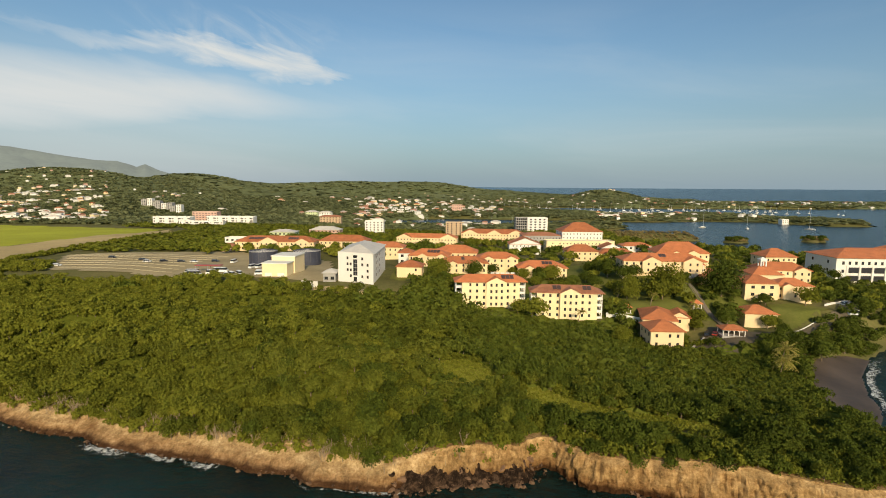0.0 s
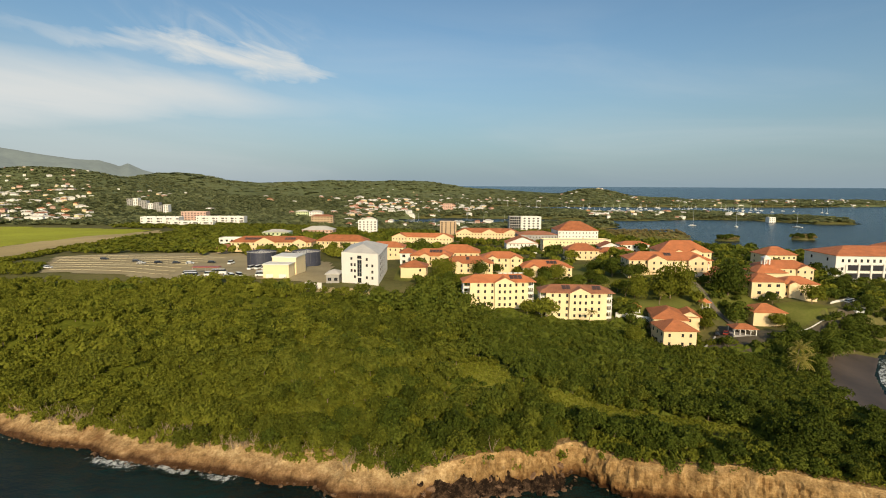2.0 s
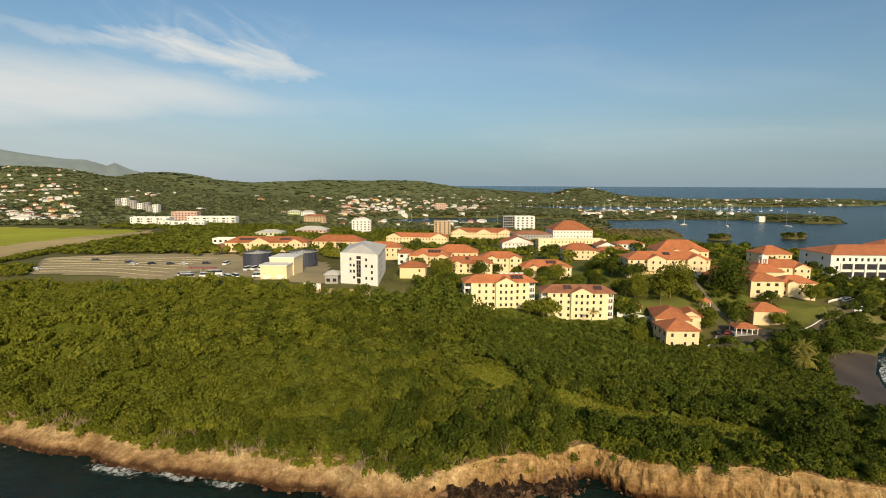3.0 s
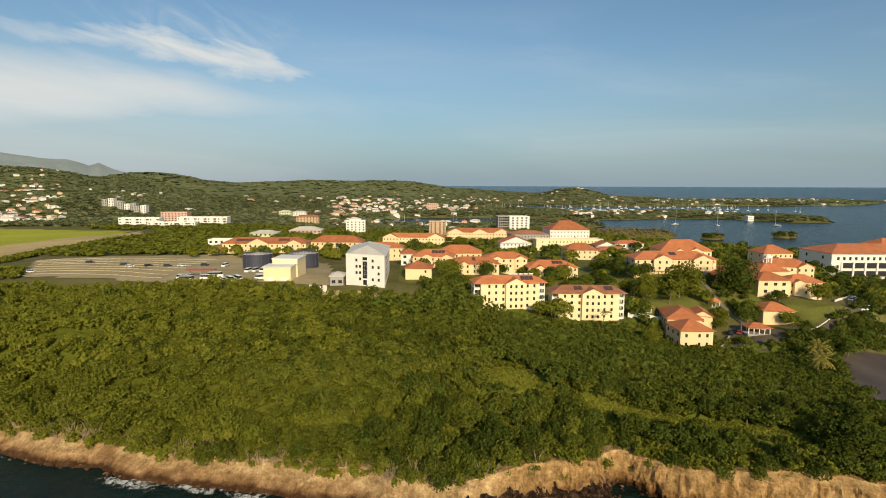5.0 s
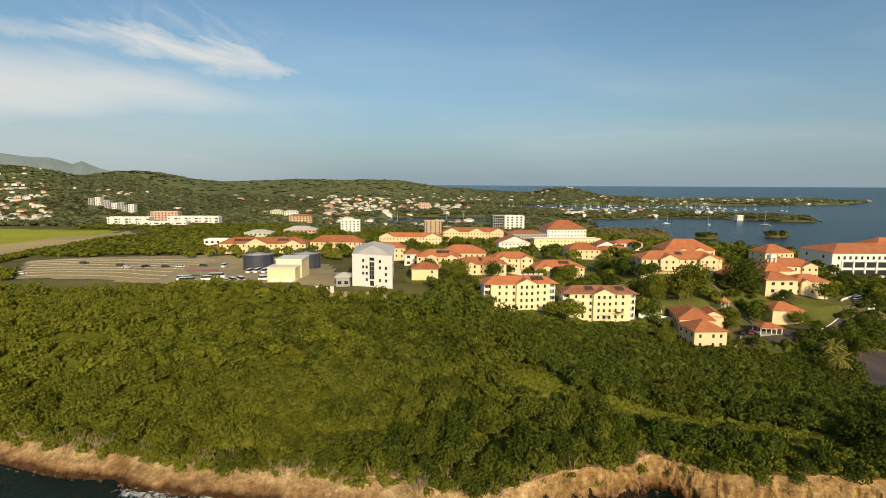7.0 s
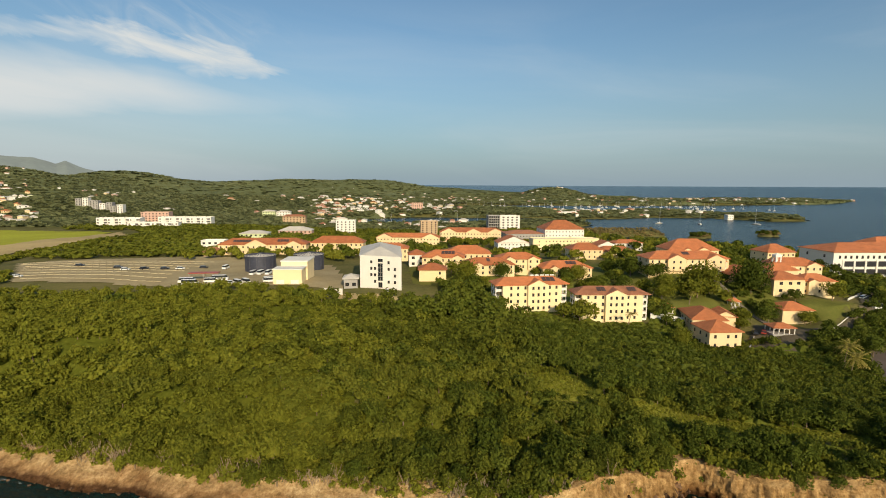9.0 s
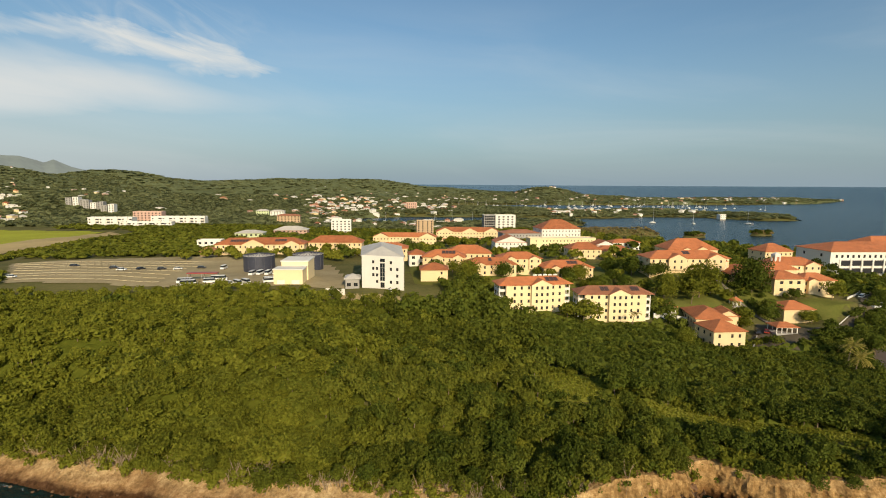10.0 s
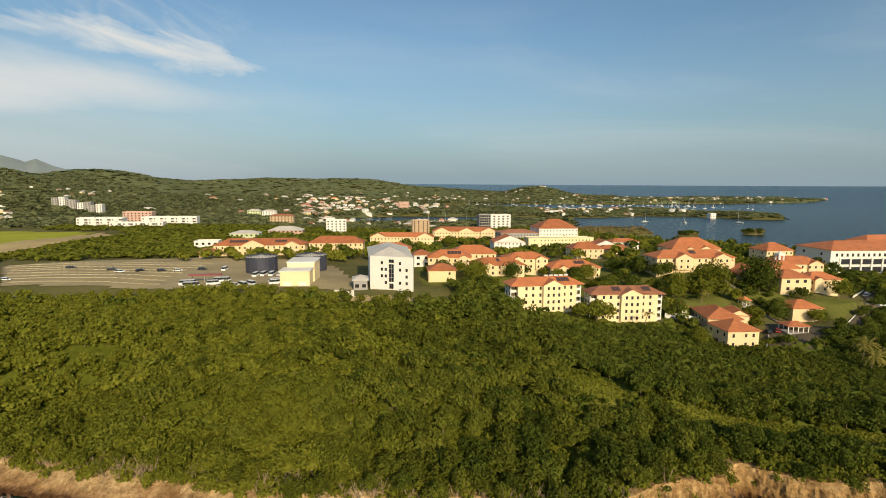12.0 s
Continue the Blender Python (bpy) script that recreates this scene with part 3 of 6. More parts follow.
F = np.stack([ids[:-1, :-1], ids[1:, :-1], ids[1:, 1:], ids[:-1, 1:]], -1).reshape(-1, 4)
tagged(part("backdrop", mesh_np("backdrop", np.concatenate(V), F, MOUNT, smooth=True), None), "blue-green mountain far inland, haze put in as glow", "mountain", kind="structure")
draped("lawn", [(143.2, 202), (174, 218.5), (168, 227), (148, 226), (146.5, 214), (147, 208)], GRASS, "sloping mown lawn below the campus houses", "lawn", 0.25, 1.0)
draped("road", [(138, 194.5), (143.4, 200.4), (174.5, 217.9), (183, 228), (202, 243), (236, 268), (243, 263), (205, 236), (183, 217), (158, 202), (143, 193.5)], ROAD, "narrow worn asphalt campus road", "road", 0.42, 0.9)
draped("yard", [(95, 184), (110, 178), (126, 192), (136, 197), (141, 203), (122, 201), (112, 206), (104, 198)], ROAD, "asphalt yard by the pavilion", "road", 0.25, 0.9)
draped("track", [(-62, 222), (-20, 216), (-18, 224), (-60, 233)], DIRT, "sandy track in front of the white block", "road", 0.25, 2.0)

# ---------------------------------------------------------------- buildings
def window_mesh(w, h, frame_mat):
    key = ("window", w, h, frame_mat.name)
    if key not in MESHES:
        t, p = 0.06, 0.07
        bm = boxes((-w / 2 - t, -w / 2, -p, 0.02, 0, h), (w / 2, w / 2 + t, -p, 0.02, 0, h), (-w / 2 - t, w / 2 + t, -p, 0.02, h, h + t), (-w / 2 - t - 0.05, w / 2 + t + 0.05, -p - 0.06, 0.02, -t, 0),
                   (-0.03, 0.03, -p * 0.7, 0.02, 0, h))
        me = bpy.data.meshes.new("window")
        bm.to_mesh(me)
        bm.free()
        me.materials.append(frame_mat)
        bm = boxes((-w / 2, w / 2, -0.02, 0.01, 0, h))
        pane = bpy.data.meshes.new("pane")
        bm.to_mesh(pane)
        bm.free()
        pane.materials.append(GLASS)
        MESHES[key] = (me, pane)
    return MESHES[key]


MESHES = {}
FOOTPRINTS = [(-42, 236, 0.0, 12, 46), (-84, 248, 0.0, 8, 26), (-108, 291, 0.0, 10, 18), (-82, 294, 0.0, 10, 18), (116, 193, 0.0, 7, 8), (160, 262, 0.0, 4, 6)]   # x, y, turn, half width, depth


def blocked(x, y, margin):
    x, y = np.asarray(x), np.asarray(y)
    out = np.zeros(len(x), bool)
    for fx, fy, a, hw, d in FOOTPRINTS:
        c, s = math.cos(a), math.sin(a)
        u, v = (x - fx) * c + (y - fy) * s, -(x - fx) * s + (y - fy) * c
        out |= (np.abs(u) < hw + margin) & (v > -margin) & (v < d + margin)
    return out


def window(parent, x, y, z, rz=0.0, w=1.1, h=1.5, frame_mat=None):
    me, pane = window_mesh(w, h, frame_mat or DARKFRAME)
    ob = part("window", me, None, parent, loc=(x, y, z), rz=rz)
    part("pane", pane, None, ob)
    return ob


def hip_roof(w, d, rise, over=0.7, gable=0.0, lip=0.22, x0=0.0, y0=0.0, z=0.0, along="x"):
    """Hipped roof over a w x d block whose front is at y0; gable=1 ends it upright."""
    bm = bmesh.new()
    hw, hd = w / 2 + over, d / 2 + over
    cy = y0 + d / 2
    flip = along == "y"
    L, S = (hd, hw) if flip else (hw, hd)
    run = max(L - S * (1 - gable), 0.05)
    def pt(a, b, c):
        return bm.verts.new((x0 + (b if flip else a), cy + (a if flip else b), z + c))
    e = [pt(-L, -S, 0), pt(L, -S, 0), pt(L, S, 0), pt(-L, S, 0)]
    u = [pt(-L, -S, -lip), pt(L, -S, -lip), pt(L, S, -lip), pt(-L, S, -lip)]
    r = [pt(-run, 0, rise), pt(run, 0, rise)]
    faces = [(e[0], e[1], r[1], r[0]), (e[2], e[3], r[0], r[1]), (u[3], u[2], u[1], u[0])]
    if gable < 1.0:
        faces += [(e[1], e[2], r[1]), (e[3], e[0], r[0])]
    faces += [(u[k], u[(k + 1) % 4], e[(k + 1) % 4], e[k]) for k in range(4)]
    for f in faces:
        bm.faces.new(f)
    bmesh.ops.recalc_face_normals(bm, faces=bm.faces[:])
    return bm


def gable_wall(w, depth, h, rise):
    """A projecting bay with a pediment: front at y=-depth, up to the eaves h and the peak above."""
    bm = bmesh.new()
    out = [(-w / 2, 0), (w / 2, 0), (w / 2, h), (0, h + rise), (-w / 2, h)]
    a = [bm.verts.new((x, -depth, z)) for x, z in out]
    b = [bm.verts.new((x, 1.0, z)) for x, z in out]
    bm.faces.new(a)
    bm.faces.new(b[::-1])
    for k in range(5):
        bm.faces.new((a[k], b[k], b[(k + 1) % 5], a[(k + 1) % 5]))
    bmesh.ops.recalc_face_normals(bm, faces=bm.faces[:])
    return bm


def gable_roof(w, front, back, h, rise, over=0.45, thick=0.2):
    """Two slopes over a bay, from y=front to y=back."""
    bm = bmesh.new()
    s = w / 2 + over
    k = rise / (w / 2)
    prof = [(-s, h - over * k), (0, h + rise), (s, h - over * k), (s, h - over * k + thick), (0, h + rise + thick * 1.2), (-s, h - over * k + thick)]
    a = [bm.verts.new((x, front - 0.35, z)) for x, z in prof]
    b = [bm.verts.new((x, back, z)) for x, z in prof]
    for q in (a, b[::-1]):
        bm.faces.new((q[0], q[1], q[4], q[5]) if q is a else (q[5], q[4], q[1], q[0]))
        bm.faces.new((q[1], q[2], q[3], q[4]) if q is a else (q[4], q[3], q[2], q[1]))
    for k in range(6):
        bm.faces.new((a[k], b[k], b[(k + 1) % 6], a[(k + 1) % 6]))
    bmesh.ops.recalc_face_normals(bm, faces=bm.faces[:])
    return bm


def building(name, label, x, y, z, rz, w, d, storeys, sh, rise, wall=None, roof=None, bays=(), cols=None, side_cols=2, gable=0.0, along="x", over=0.7, category="building", solar=(),
             win=(0.8, 1.2), frame_mat=None, balconies=0.0, arcade=False, flat=False, group="", base=4.0):
    """A block with its front at y=0 facing -y: walls, roof, windows storey by storey, pedimented bays (offset, width, reach)."""
    wall, roof = wall or CREAM, roof or ROOF
    root = tagged(new(name), label, category, group)
    root.matrix_basis = pose(x, y, z, 0, 0, rz)
    FOOTPRINTS.append((x, y, radians(rz), w / 2 + balconies, d))
    h = storeys * sh
    part("wall", boxes((-w / 2, w / 2, 0, d, -base, h)), wall, root)
    part("plinth", boxes((-w / 2 - 0.08, w / 2 + 0.08, -0.08, d + 0.08, -0.3, 0.3)), wall, root)
    if flat:
        part("roof", boxes((-w / 2 + 0.3, w / 2 - 0.3, 0.3, d - 0.3, h - 0.3, h + 0.12)), ROOF_GREY, root)
        t = 0.3
        part("parapet", boxes((-w / 2 - 0.1, w / 2 + 0.1, -0.1, t, h, h + 0.8), (-w / 2 - 0.1, w / 2 + 0.1, d - t, d + 0.1, h, h + 0.8), (-w / 2 - 0.1, -w / 2 + t, t, d - t, h, h + 0.8), (w / 2 - t, w / 2 + 0.1, t, d - t, h, h + 0.8)), wall, root)
    else:
        part("roof", hip_roof(w + 2 * balconies, d, rise, over, gable, along=along, z=h + 0.12), roof, root)
        if gable == 1.0:
            bm = bmesh.new()
            pts = [(-w / 2, 0, h), (-w / 2, d, h), (-w / 2, d / 2, h + rise * 0.93)] if along == "x" else [(-w / 2, 0, h), (w / 2, 0, h), (0, 0, h + rise * 0.93)]
            off = (w, 0, 0) if along == "x" else (0, d, 0)
            a = [bm.verts.new(p) for p in pts]
            b = [bm.verts.new([p[k] + off[k] for k in range(3)]) for p in pts]
            bm.faces.new(a)
            bm.faces.new(b[::-1])
            for k in range(3):
                bm.faces.new((a[k], a[(k + 1) % 3], b[(k + 1) % 3], b[k]))
            bmesh.ops.recalc_face_normals(bm, faces=bm.faces[:])
            part("gable_end", bm, wall, root)
    cols = cols if cols is not None else [(-w / 2 + (k + 0.5) * w / max(1, round(w / 3.4))) for k in range(max(1, round(w / 3.4)))]
    sill = 0.95
    for s in range(storeys):
        for u in cols:
            reach = 0.0
            for b in bays:
                if abs(u - b[0]) < b[1] / 2:
                    reach = b[2]
            window(root, u, -reach, s * sh + sill, 0, win[0], win[1], frame_mat)
        for k in range(side_cols):
            v = (k + 0.5) * d / side_cols
            if not balconies:
                if x > -40:
                    window(root, -w / 2, v, s * sh + sill, -90, win[0], win[1], frame_mat)
                if x < 20:
                    window(root, w / 2, v, s * sh + sill, 90, win[0], win[1], frame_mat)
    for u, bw, reach in bays:
        bay = part("bay", gable_wall(bw, reach, h, bw * 0.24), wall, root, loc=(u, 0, 0))
        part("bay_roof", gable_roof(bw, -reach, min(d * 0.45, bw * 0.24 / max(rise, 0.5) * d / 2), h, bw * 0.24), roof, bay)
    if balconies:
        for side in (-1, 1):
            for s in range(storeys):
                x0, x1 = sorted((side * w / 2, side * (w / 2 + balconies)))
                bal = part("balcony", boxes((x0, x1, 1.5, d - 1.5, s * sh - 0.18, s * sh)), WHITE, root)
                xe = side * (w / 2 + balconies)
                part("railing", boxes((min(xe, xe - side * 0.12), max(xe, xe - side * 0.12), 1.5, d - 1.5, s * sh, s * sh + 0.95), (x0, x1, 1.5, 1.62, s * sh, s * sh + 0.95)), WHITE, bal)
                for v in (1.6, d / 2, d - 1.6):
                    part("column", boxes((min(xe, xe - side * 0.4), max(xe, xe - side * 0.4), v - 0.2, v + 0.2, s * sh, (s + 1) * sh)), WHITE, bal)
                window(root, side * w / 2, d / 2 - 2.5, s * sh + 0.2, 90 * side, 1.6, 2.1, frame_mat)
    if arcade:
        part("arcade_roof", hip_roof(w * 0.8, 3.0, 0.8, 0.3, y0=-3.0, z=3.0), roof, root)
        for k in range(12):
            u = -w * 0.4 + (k + 0.5) * w * 0.8 / 12
            part("column", boxes((u - 0.2, u + 0.2, -2.9, -2.5, -base, 3.0)), WHITE, root)
    for u, v, n in solar:
        k = rise / (d / 2 + over)
        for j in range(n):
            bm = bmesh.new()
            x0 = u + j * 1.9
            corners = [(x0, v), (x0 + 1.7, v), (x0 + 1.7, v + 2.6), (x0, v + 2.6)]
            lo = [bm.verts.new((a, b, h + 0.12 + (b + over) * k + 0.10)) for a, b in corners]
            up = [bm.verts.new((a, b, h + 0.12 + (b + over) * k + 0.20)) for a, b in corners]
            bm.faces.new(up)
            bm.faces.new(lo[::-1])
            for q in range(4):
                bm.faces.new((lo[q], lo[(q + 1) % 4], up[(q + 1) % 4], up[q]))
            part("solar_panel", bm, SOLAR, root)
    return root


HALL = "cream stucco residence hall with an orange tile hip roof"
DCOLS = [-9.3, -6.3, -3.1, 0.0, 2.3, 4.7, 7.6, 10.6]
hall = building("residence_hall", "pale yellow four-storey residence hall, orange hip roof, white end balconies", 21.9, 221, 12.6, 2.4, 26, 10, 4, 2.85, 2.6, YELLOW, bays=[(2.3, 9.0, 1.2)], cols=DCOLS, balconies=2.8, solar=[(5.0, 1.4, 3)], group="dormitories")
for k in range(5):
    part("water_heater", tube(bmesh.new(), (0.5 + 2.3 * k, 5.6, 14.4), (2.2 + 2.3 * k, 5.6, 14.4), 0.35, 0.35, 8), WHITE, hall, "white roof water heater")
building("residence_hall", "pale yellow four-storey residence hall, solar panels on faded orange roof", 54.5, 214.6, 9.2, -4.8, 26, 10, 4, 2.85, 2.6, YELLOW, roof=ROOF_OLD, bays=[(1.4, 9.0, 1.2)], cols=[c - 0.9 for c in DCOLS], balconies=2.5, solar=[(-6.0, 1.4, 2), (7.0, 1.4, 2)], group="dormitories")
# the two-winged house by the slope
building("campus_house", "two-storey cream house with a steep orange hip roof", 86.8, 187.6, 4.8, -3, 12.5, 12, 2, 3.35, 3.2, along="y", cols=[-4, 1.0, 4], side_cols=3, group="houses by the slope")
building("campus_house", "two-storey cream rear wing with a long orange hip roof", 89.6, 201.3, 5.2, -16, 13, 18, 2, 3.6, 3.2, along="y", cols=[], side_cols=5, group="houses by the slope")
building("campus_house", "cream gabled side wing with orange roof", 100.4, 206.5, 5.6, -18, 7.5, 9, 2, 3.3, 2.2, gable=1.0, along="y", cols=[0], side_cols=1, group="houses by the slope")
building("campus_house", "square two-storey cream house with orange pyramid roof beside a lawn", 138.5, 212.5, 4.4, -8, 13, 11, 2, 4.05, 2.8, cols=[0.5], side_cols=1, win=(0.8, 0.9), group="houses by the slope")
building("campus_house", "long two-storey cream house with orange tile roofs beside the road", 150.0, 231.5, 15.6, -4, 15, 13, 2, 3.4, 3.2, cols=[-4, 0.5, 4.5], win=(1.5, 1.3), group="upper houses")
building("campus_house", "two-storey cream wing with orange hip roof and a porch", 165.6, 231.6, 15.0, -8, 15.5, 11, 2, 3.2, 2.8, bays=[(-3.5, 4.5, 1.6)], cols=[-6, 0.5, 4.5], group="upper houses")
building("campus_house", "rear cream wing under a long orange roof", 141.0, 246.0, 16.2, 0, 17, 20, 2, 2.9, 3.8, along="y", group="upper houses")
building("campus_house", "upper cream wing under an orange hip roof", 169.5, 257.5, 16.5, -4, 15, 12, 2, 2.9, 3.6, cols=[], side_cols=0, group="upper houses")
building("campus_house", "cream house with low red roofs and a white gable end", 181.0, 262.0, 17.5, -8, 26, 13, 2, 3.2, 3.6, bays=[(8.5, 8.0, 1.0)], group="upper houses")
building("lecture_hall", "long two-storey cream hall with orange roof and white pediments", 115.5, 257.5, 22.9, -4, 42, 14, 2, 3.0, 3.4, bays=[(-7.0, 9.5, 1.5), (13.5, 9.5, 1.5)], solar=[(-2, 3, 2)], group="halls")
building("lecture_hall", "cream hall with a large orange hip roof and small white gables", 144, 297.5, 21.2, -6, 30, 18, 2, 3.5, 6.0, bays=[(-4.0, 5.0, 0.8), (5.5, 7.0, 1.0)], group="halls")
building("lecture_hall", "cream hall with orange hip roof near the lagoon", 208, 305, 18.8, 0, 19, 15, 2, 3.3, 4.6, group="halls")
building("lecture_hall", "cream hall with an orange roof on the lagoon side", 318, 330, 17.0, 0, 34, 16, 3, 3.4, 4.4, group="halls")
building("campus_house", "two-storey cream house with broad orange hip roof and twin pediments", -8.5, 289.5, 20.0, -10, 23, 13, 2, 3.2, 3.4, bays=[(-3.0, 5.5, 1.0), (8.0, 5.5, 1.0)], solar=[(-1, 2.4, 4)], group="middle houses")
building("campus_house", "cream rear house with a broad orange hip roof", 8, 303, 20.0, -5, 26, 15, 2, 3.3, 4.0, group="middle houses")
building("campus_house", "small two-storey cream house with orange pyramid roof behind tall trees", -17.2, 257, 18.6, -4, 13, 11, 2, 3.15, 2.6, cols=[3.5], group="middle houses")
building("campus_house", "two-storey cream house with orange roof and twin pediments on the lawn", 10.9, 257, 21.7, 0, 25, 12, 2, 2.65, 2.9, bays=[(-5.5, 5.0, 1.0), (7.5, 5.5, 1.0)], solar=[(-1, 2.2, 1)], group="middle houses")
building("campus_house", "two-storey cream house with orange roof behind the lawn", 31, 275, 21.5, 0, 22, 12, 2, 2.85, 2.9, bays=[(-5.5, 5.0, 1.0), (7.0, 5.5, 1.0)], group="middle houses")
building("campus_house", "two-storey cream house with a wide orange roof and solar panels", 53.6, 265, 18.2, -2, 26, 13, 2, 2.7, 3.2, bays=[(-7.0, 5.0, 1.0), (8.0, 5.5, 1.0)], solar=[(0, 2.6, 3)], group="middle houses")
building("campus_house", "cream house with an orange hip roof and white lean-to", 97, 345, 16.5, -4, 22, 14, 2, 3.2, 4.2, group="rear houses")
building("campus_house", "white gabled house with a dark round vent", 133, 391, 12.0, -4, 16, 14, 2, 4.0, 3.6, WHITE, gable=1.0, along="y", cols=[-4.5, -1.5, 1.5, 4.5], group="rear houses")
building("campus_house", "low cream house with several small orange roofs", 128, 364, 15.0, 0, 26, 12, 1, 4.4, 3.0, group="rear houses")
building("lecture_hall", "white three-storey gabled hall with a round gable vent", 77, 465, 5.0, -3, 29, 20, 3, 3.2, 6.0, WHITE, gable=1.0, along="y", cols=[-11, -7.5, -4, -0.5, 3, 6.5, 10], group="rear halls")
building("lecture_hall", "long cream three-storey block with flat roof and white end bay", 134, 484, 5.0, 0, 66, 14, 3, 3.5, 0, YELLOW, flat=True, cols=[-27, -20, -16.5, -13, -9.5, -6, -2.5, 1, 4.5, 8, 11.5, 15, 18.5, 22, 25.5, 29], group="rear halls")
building("lecture_hall", "great hall with a steep red hip roof over white walls", 146, 522, 6.0, 0, 42, 30, 4, 4.0, 9.0, WHITE, roof=ROOF, group="rear halls")
building("lecture_hall", "grey-walled hall wing under a faded red roof", 104, 522, 5.0, 0, 40, 24, 3, 4.2, 3.0, GREY, roof=ROOF_OLD, group="rear halls")
building("lecture_hall", "long cream three-storey hall with orange roof and gabled ends", -17, 529, 3.0, -8, 64, 16, 3, 3.6, 3.8, bays=[(23, 17, 2.0), (-24, 16, 2.0)], group="lagoon halls")
building("lecture_hall", "long cream hall with three pediments and a low red arcade", 58, 582, 3.0, -8, 73, 18, 3, 3.7, 4.6, bays=[(-26, 18, 2.0), (2, 17, 2.0), (27, 18, 2.0)], arcade=True, group="lagoon halls")
building("tower_block", "beige seven-storey concrete tower block", 14.5, 641, 4.0, 0, 21, 14, 7, 2.6, 0, TAN, flat=True, cols=[-8, -3, 3, 8], win=(1.6, 1.5))
t2 = building("tower_block", "white six-storey tower block with dark window rows", 133, 702, 4.0, 0, 28, 16, 6, 3.6, 0, WHITE, flat=True, cols=[-9.5, -3.2, 3.2, 9.5], win=(2.6, 1.7))
building("tower_block", "dark glazed grey tower wing beside the white block", 110.5, 702, 4.0, 0, 16, 16, 6, 3.6, 0, GREY, flat=True, cols=[-6, -3, 0, 3, 6], win=(2.4, 2.6))
building("lecture_hall", "long cream hall with orange roof, gable ends and solar panels", -120, 356, 20.3, 0, 56, 15, 2, 3.2, 3.6, bays=[(-4, 14, 1.6), (20, 10, 1.6)], solar=[(-19, 2.2, 6), (9, 2.4, 4)], group="west halls")
building("lecture_hall", "cream hall with an orange hip roof among trees", -73, 366, 20.3, -5, 36, 14, 2, 3.1, 4.0, group="west halls")
building("lecture_hall", "small cream hall with orange hip roof behind the white block", -38, 330, 20.0, -5, 24, 12, 2, 3.3, 3.0, group="west halls")
# white wing by the lagoon, with loggias
wing = building("white_wing", "large white three-storey building with shaded loggias and orange roof", 267, 290, 12.2, -4, 70, 28, 3, 4.9, 4.6, WHITE, cols=[-31 + 3.6 * k for k in range(18)], win=(1.3, 1.8), over=0.9)
for k in range(9):
    for s in (0, 1):
        # solid dark slabs on the front imitate the shade inside the loggias
        part("loggia_shade", boxes((-28 + 7.2 * k, -22.2 + 7.2 * k, -0.25, 0.03, s * 4.9 + 0.9, s * 4.9 + 4.2)), DARK_CAR_AND_SHADE, wing, "dark slab standing in for loggia shade")
    part("pier", boxes((-29.2 + 7.2 * k, -28.2 + 7.2 * k, -0.5, 0.02, -4, 9.8)), WHITE, wing)

# white block with a glazed stair front; its front runs askew to its sides
block = tagged(new("white_block"), "white five-storey building with tall glazed stair bay and pale roof", "building")
block.matrix_basis = pose(0, 0, 20.0)
foot = [(-51.2, 244.4), (-33.0, 236.4), (-32.5, 282.0), (-52.0, 282.0)]
bm = bmesh.new()
lo, up = [bm.verts.new((x, y, -4)) for x, y in foot], [bm.verts.new((x, y, 13.4)) for x, y in foot]
bm.faces.new(up)
bm.faces.new(lo[::-1])
for k in range(4):
    bm.faces.new((lo[k], lo[(k + 1) % 4], up[(k + 1) % 4], up[k]))
part("wall", bm, WHITE, block)
bm = bmesh.new()
e = [bm.verts.new((x, y, z)) for (x, y), z in zip([(-51.8, 246.2), (-32.4, 239.6), (-31.8, 282.6), (-52.6, 282.6)], (13.5,) * 4)]
r = [bm.verts.new((-42.2, 254, 17.0)), bm.verts.new((-42.4, 272, 17.0))]
for f in ((e[0], e[1], r[0]), (e[1], e[2], r[1], r[0]), (e[2], e[3], r[1]), (e[3], e[0], r[0], r[1]), (e[3], e[2], e[1], e[0])):
    bm.faces.new(f)
part("roof", bm, ROOF_GREY, block)
along_front = Vector((18.2, -8.0, 0)).normalized()
rz_front = math.degrees(math.atan2(along_front.y, along_front.x))
front = part("front", boxes((0, 19.9, -0.25, 0.5, -4, 14.2)), WHITE, block, "white parapet front", (-51.2, 244.4, 0), rz_front)
part("stair_glazing", boxes((8.9, 11.2, -0.32, 0.02, 3.0, 11.0)), GLASS, front)
for k in range(5):
    part("mullion", boxes((8.9, 11.2, -0.38, -0.28, 3.0 + 1.95 * k, 3.15 + 1.95 * k)), GREY, front)
for u in (8.9, 10.0, 11.1):
    part("mullion", boxes((u - 0.06, u + 0.06, -0.39, -0.29, 3.0, 11.0)), GREY, front)
for s in range(4):
    for u in (5.6, 7.4, 14.0, 17.0):
        if (s + int(u)) % 5:
            window(front, u, -0.25, 2.1 + s * 2.9, 0, 0.9, 1.2)
window(front, 10.0, -0.25, 0.1, 0, 1.8, 2.2)
window(front, 10.0, -0.25, 11.6, 0, 2.2, 1.3)
for s in range(4):
    for v in (246, 252, 258, 264, 270):
        window(block, -32.75, v, 2.1 + s * 2.9, 90, 0.9, 1.2)

# cream machine shed, in two heights
shed = tagged(new("shed"), "windowless cream shed in two heights with white roofs", "shed")
shed.matrix_basis = pose(-84, 248, 20.6, 0, 0, -4)
part("wall", boxes((-6.4, 6.4, 0, 9, -4, 6.6)), YELLOW, shed)
part("roof", boxes((-6.8, 6.8, -0.4, 9.3, 6.6, 7.0)), WHITE, shed)
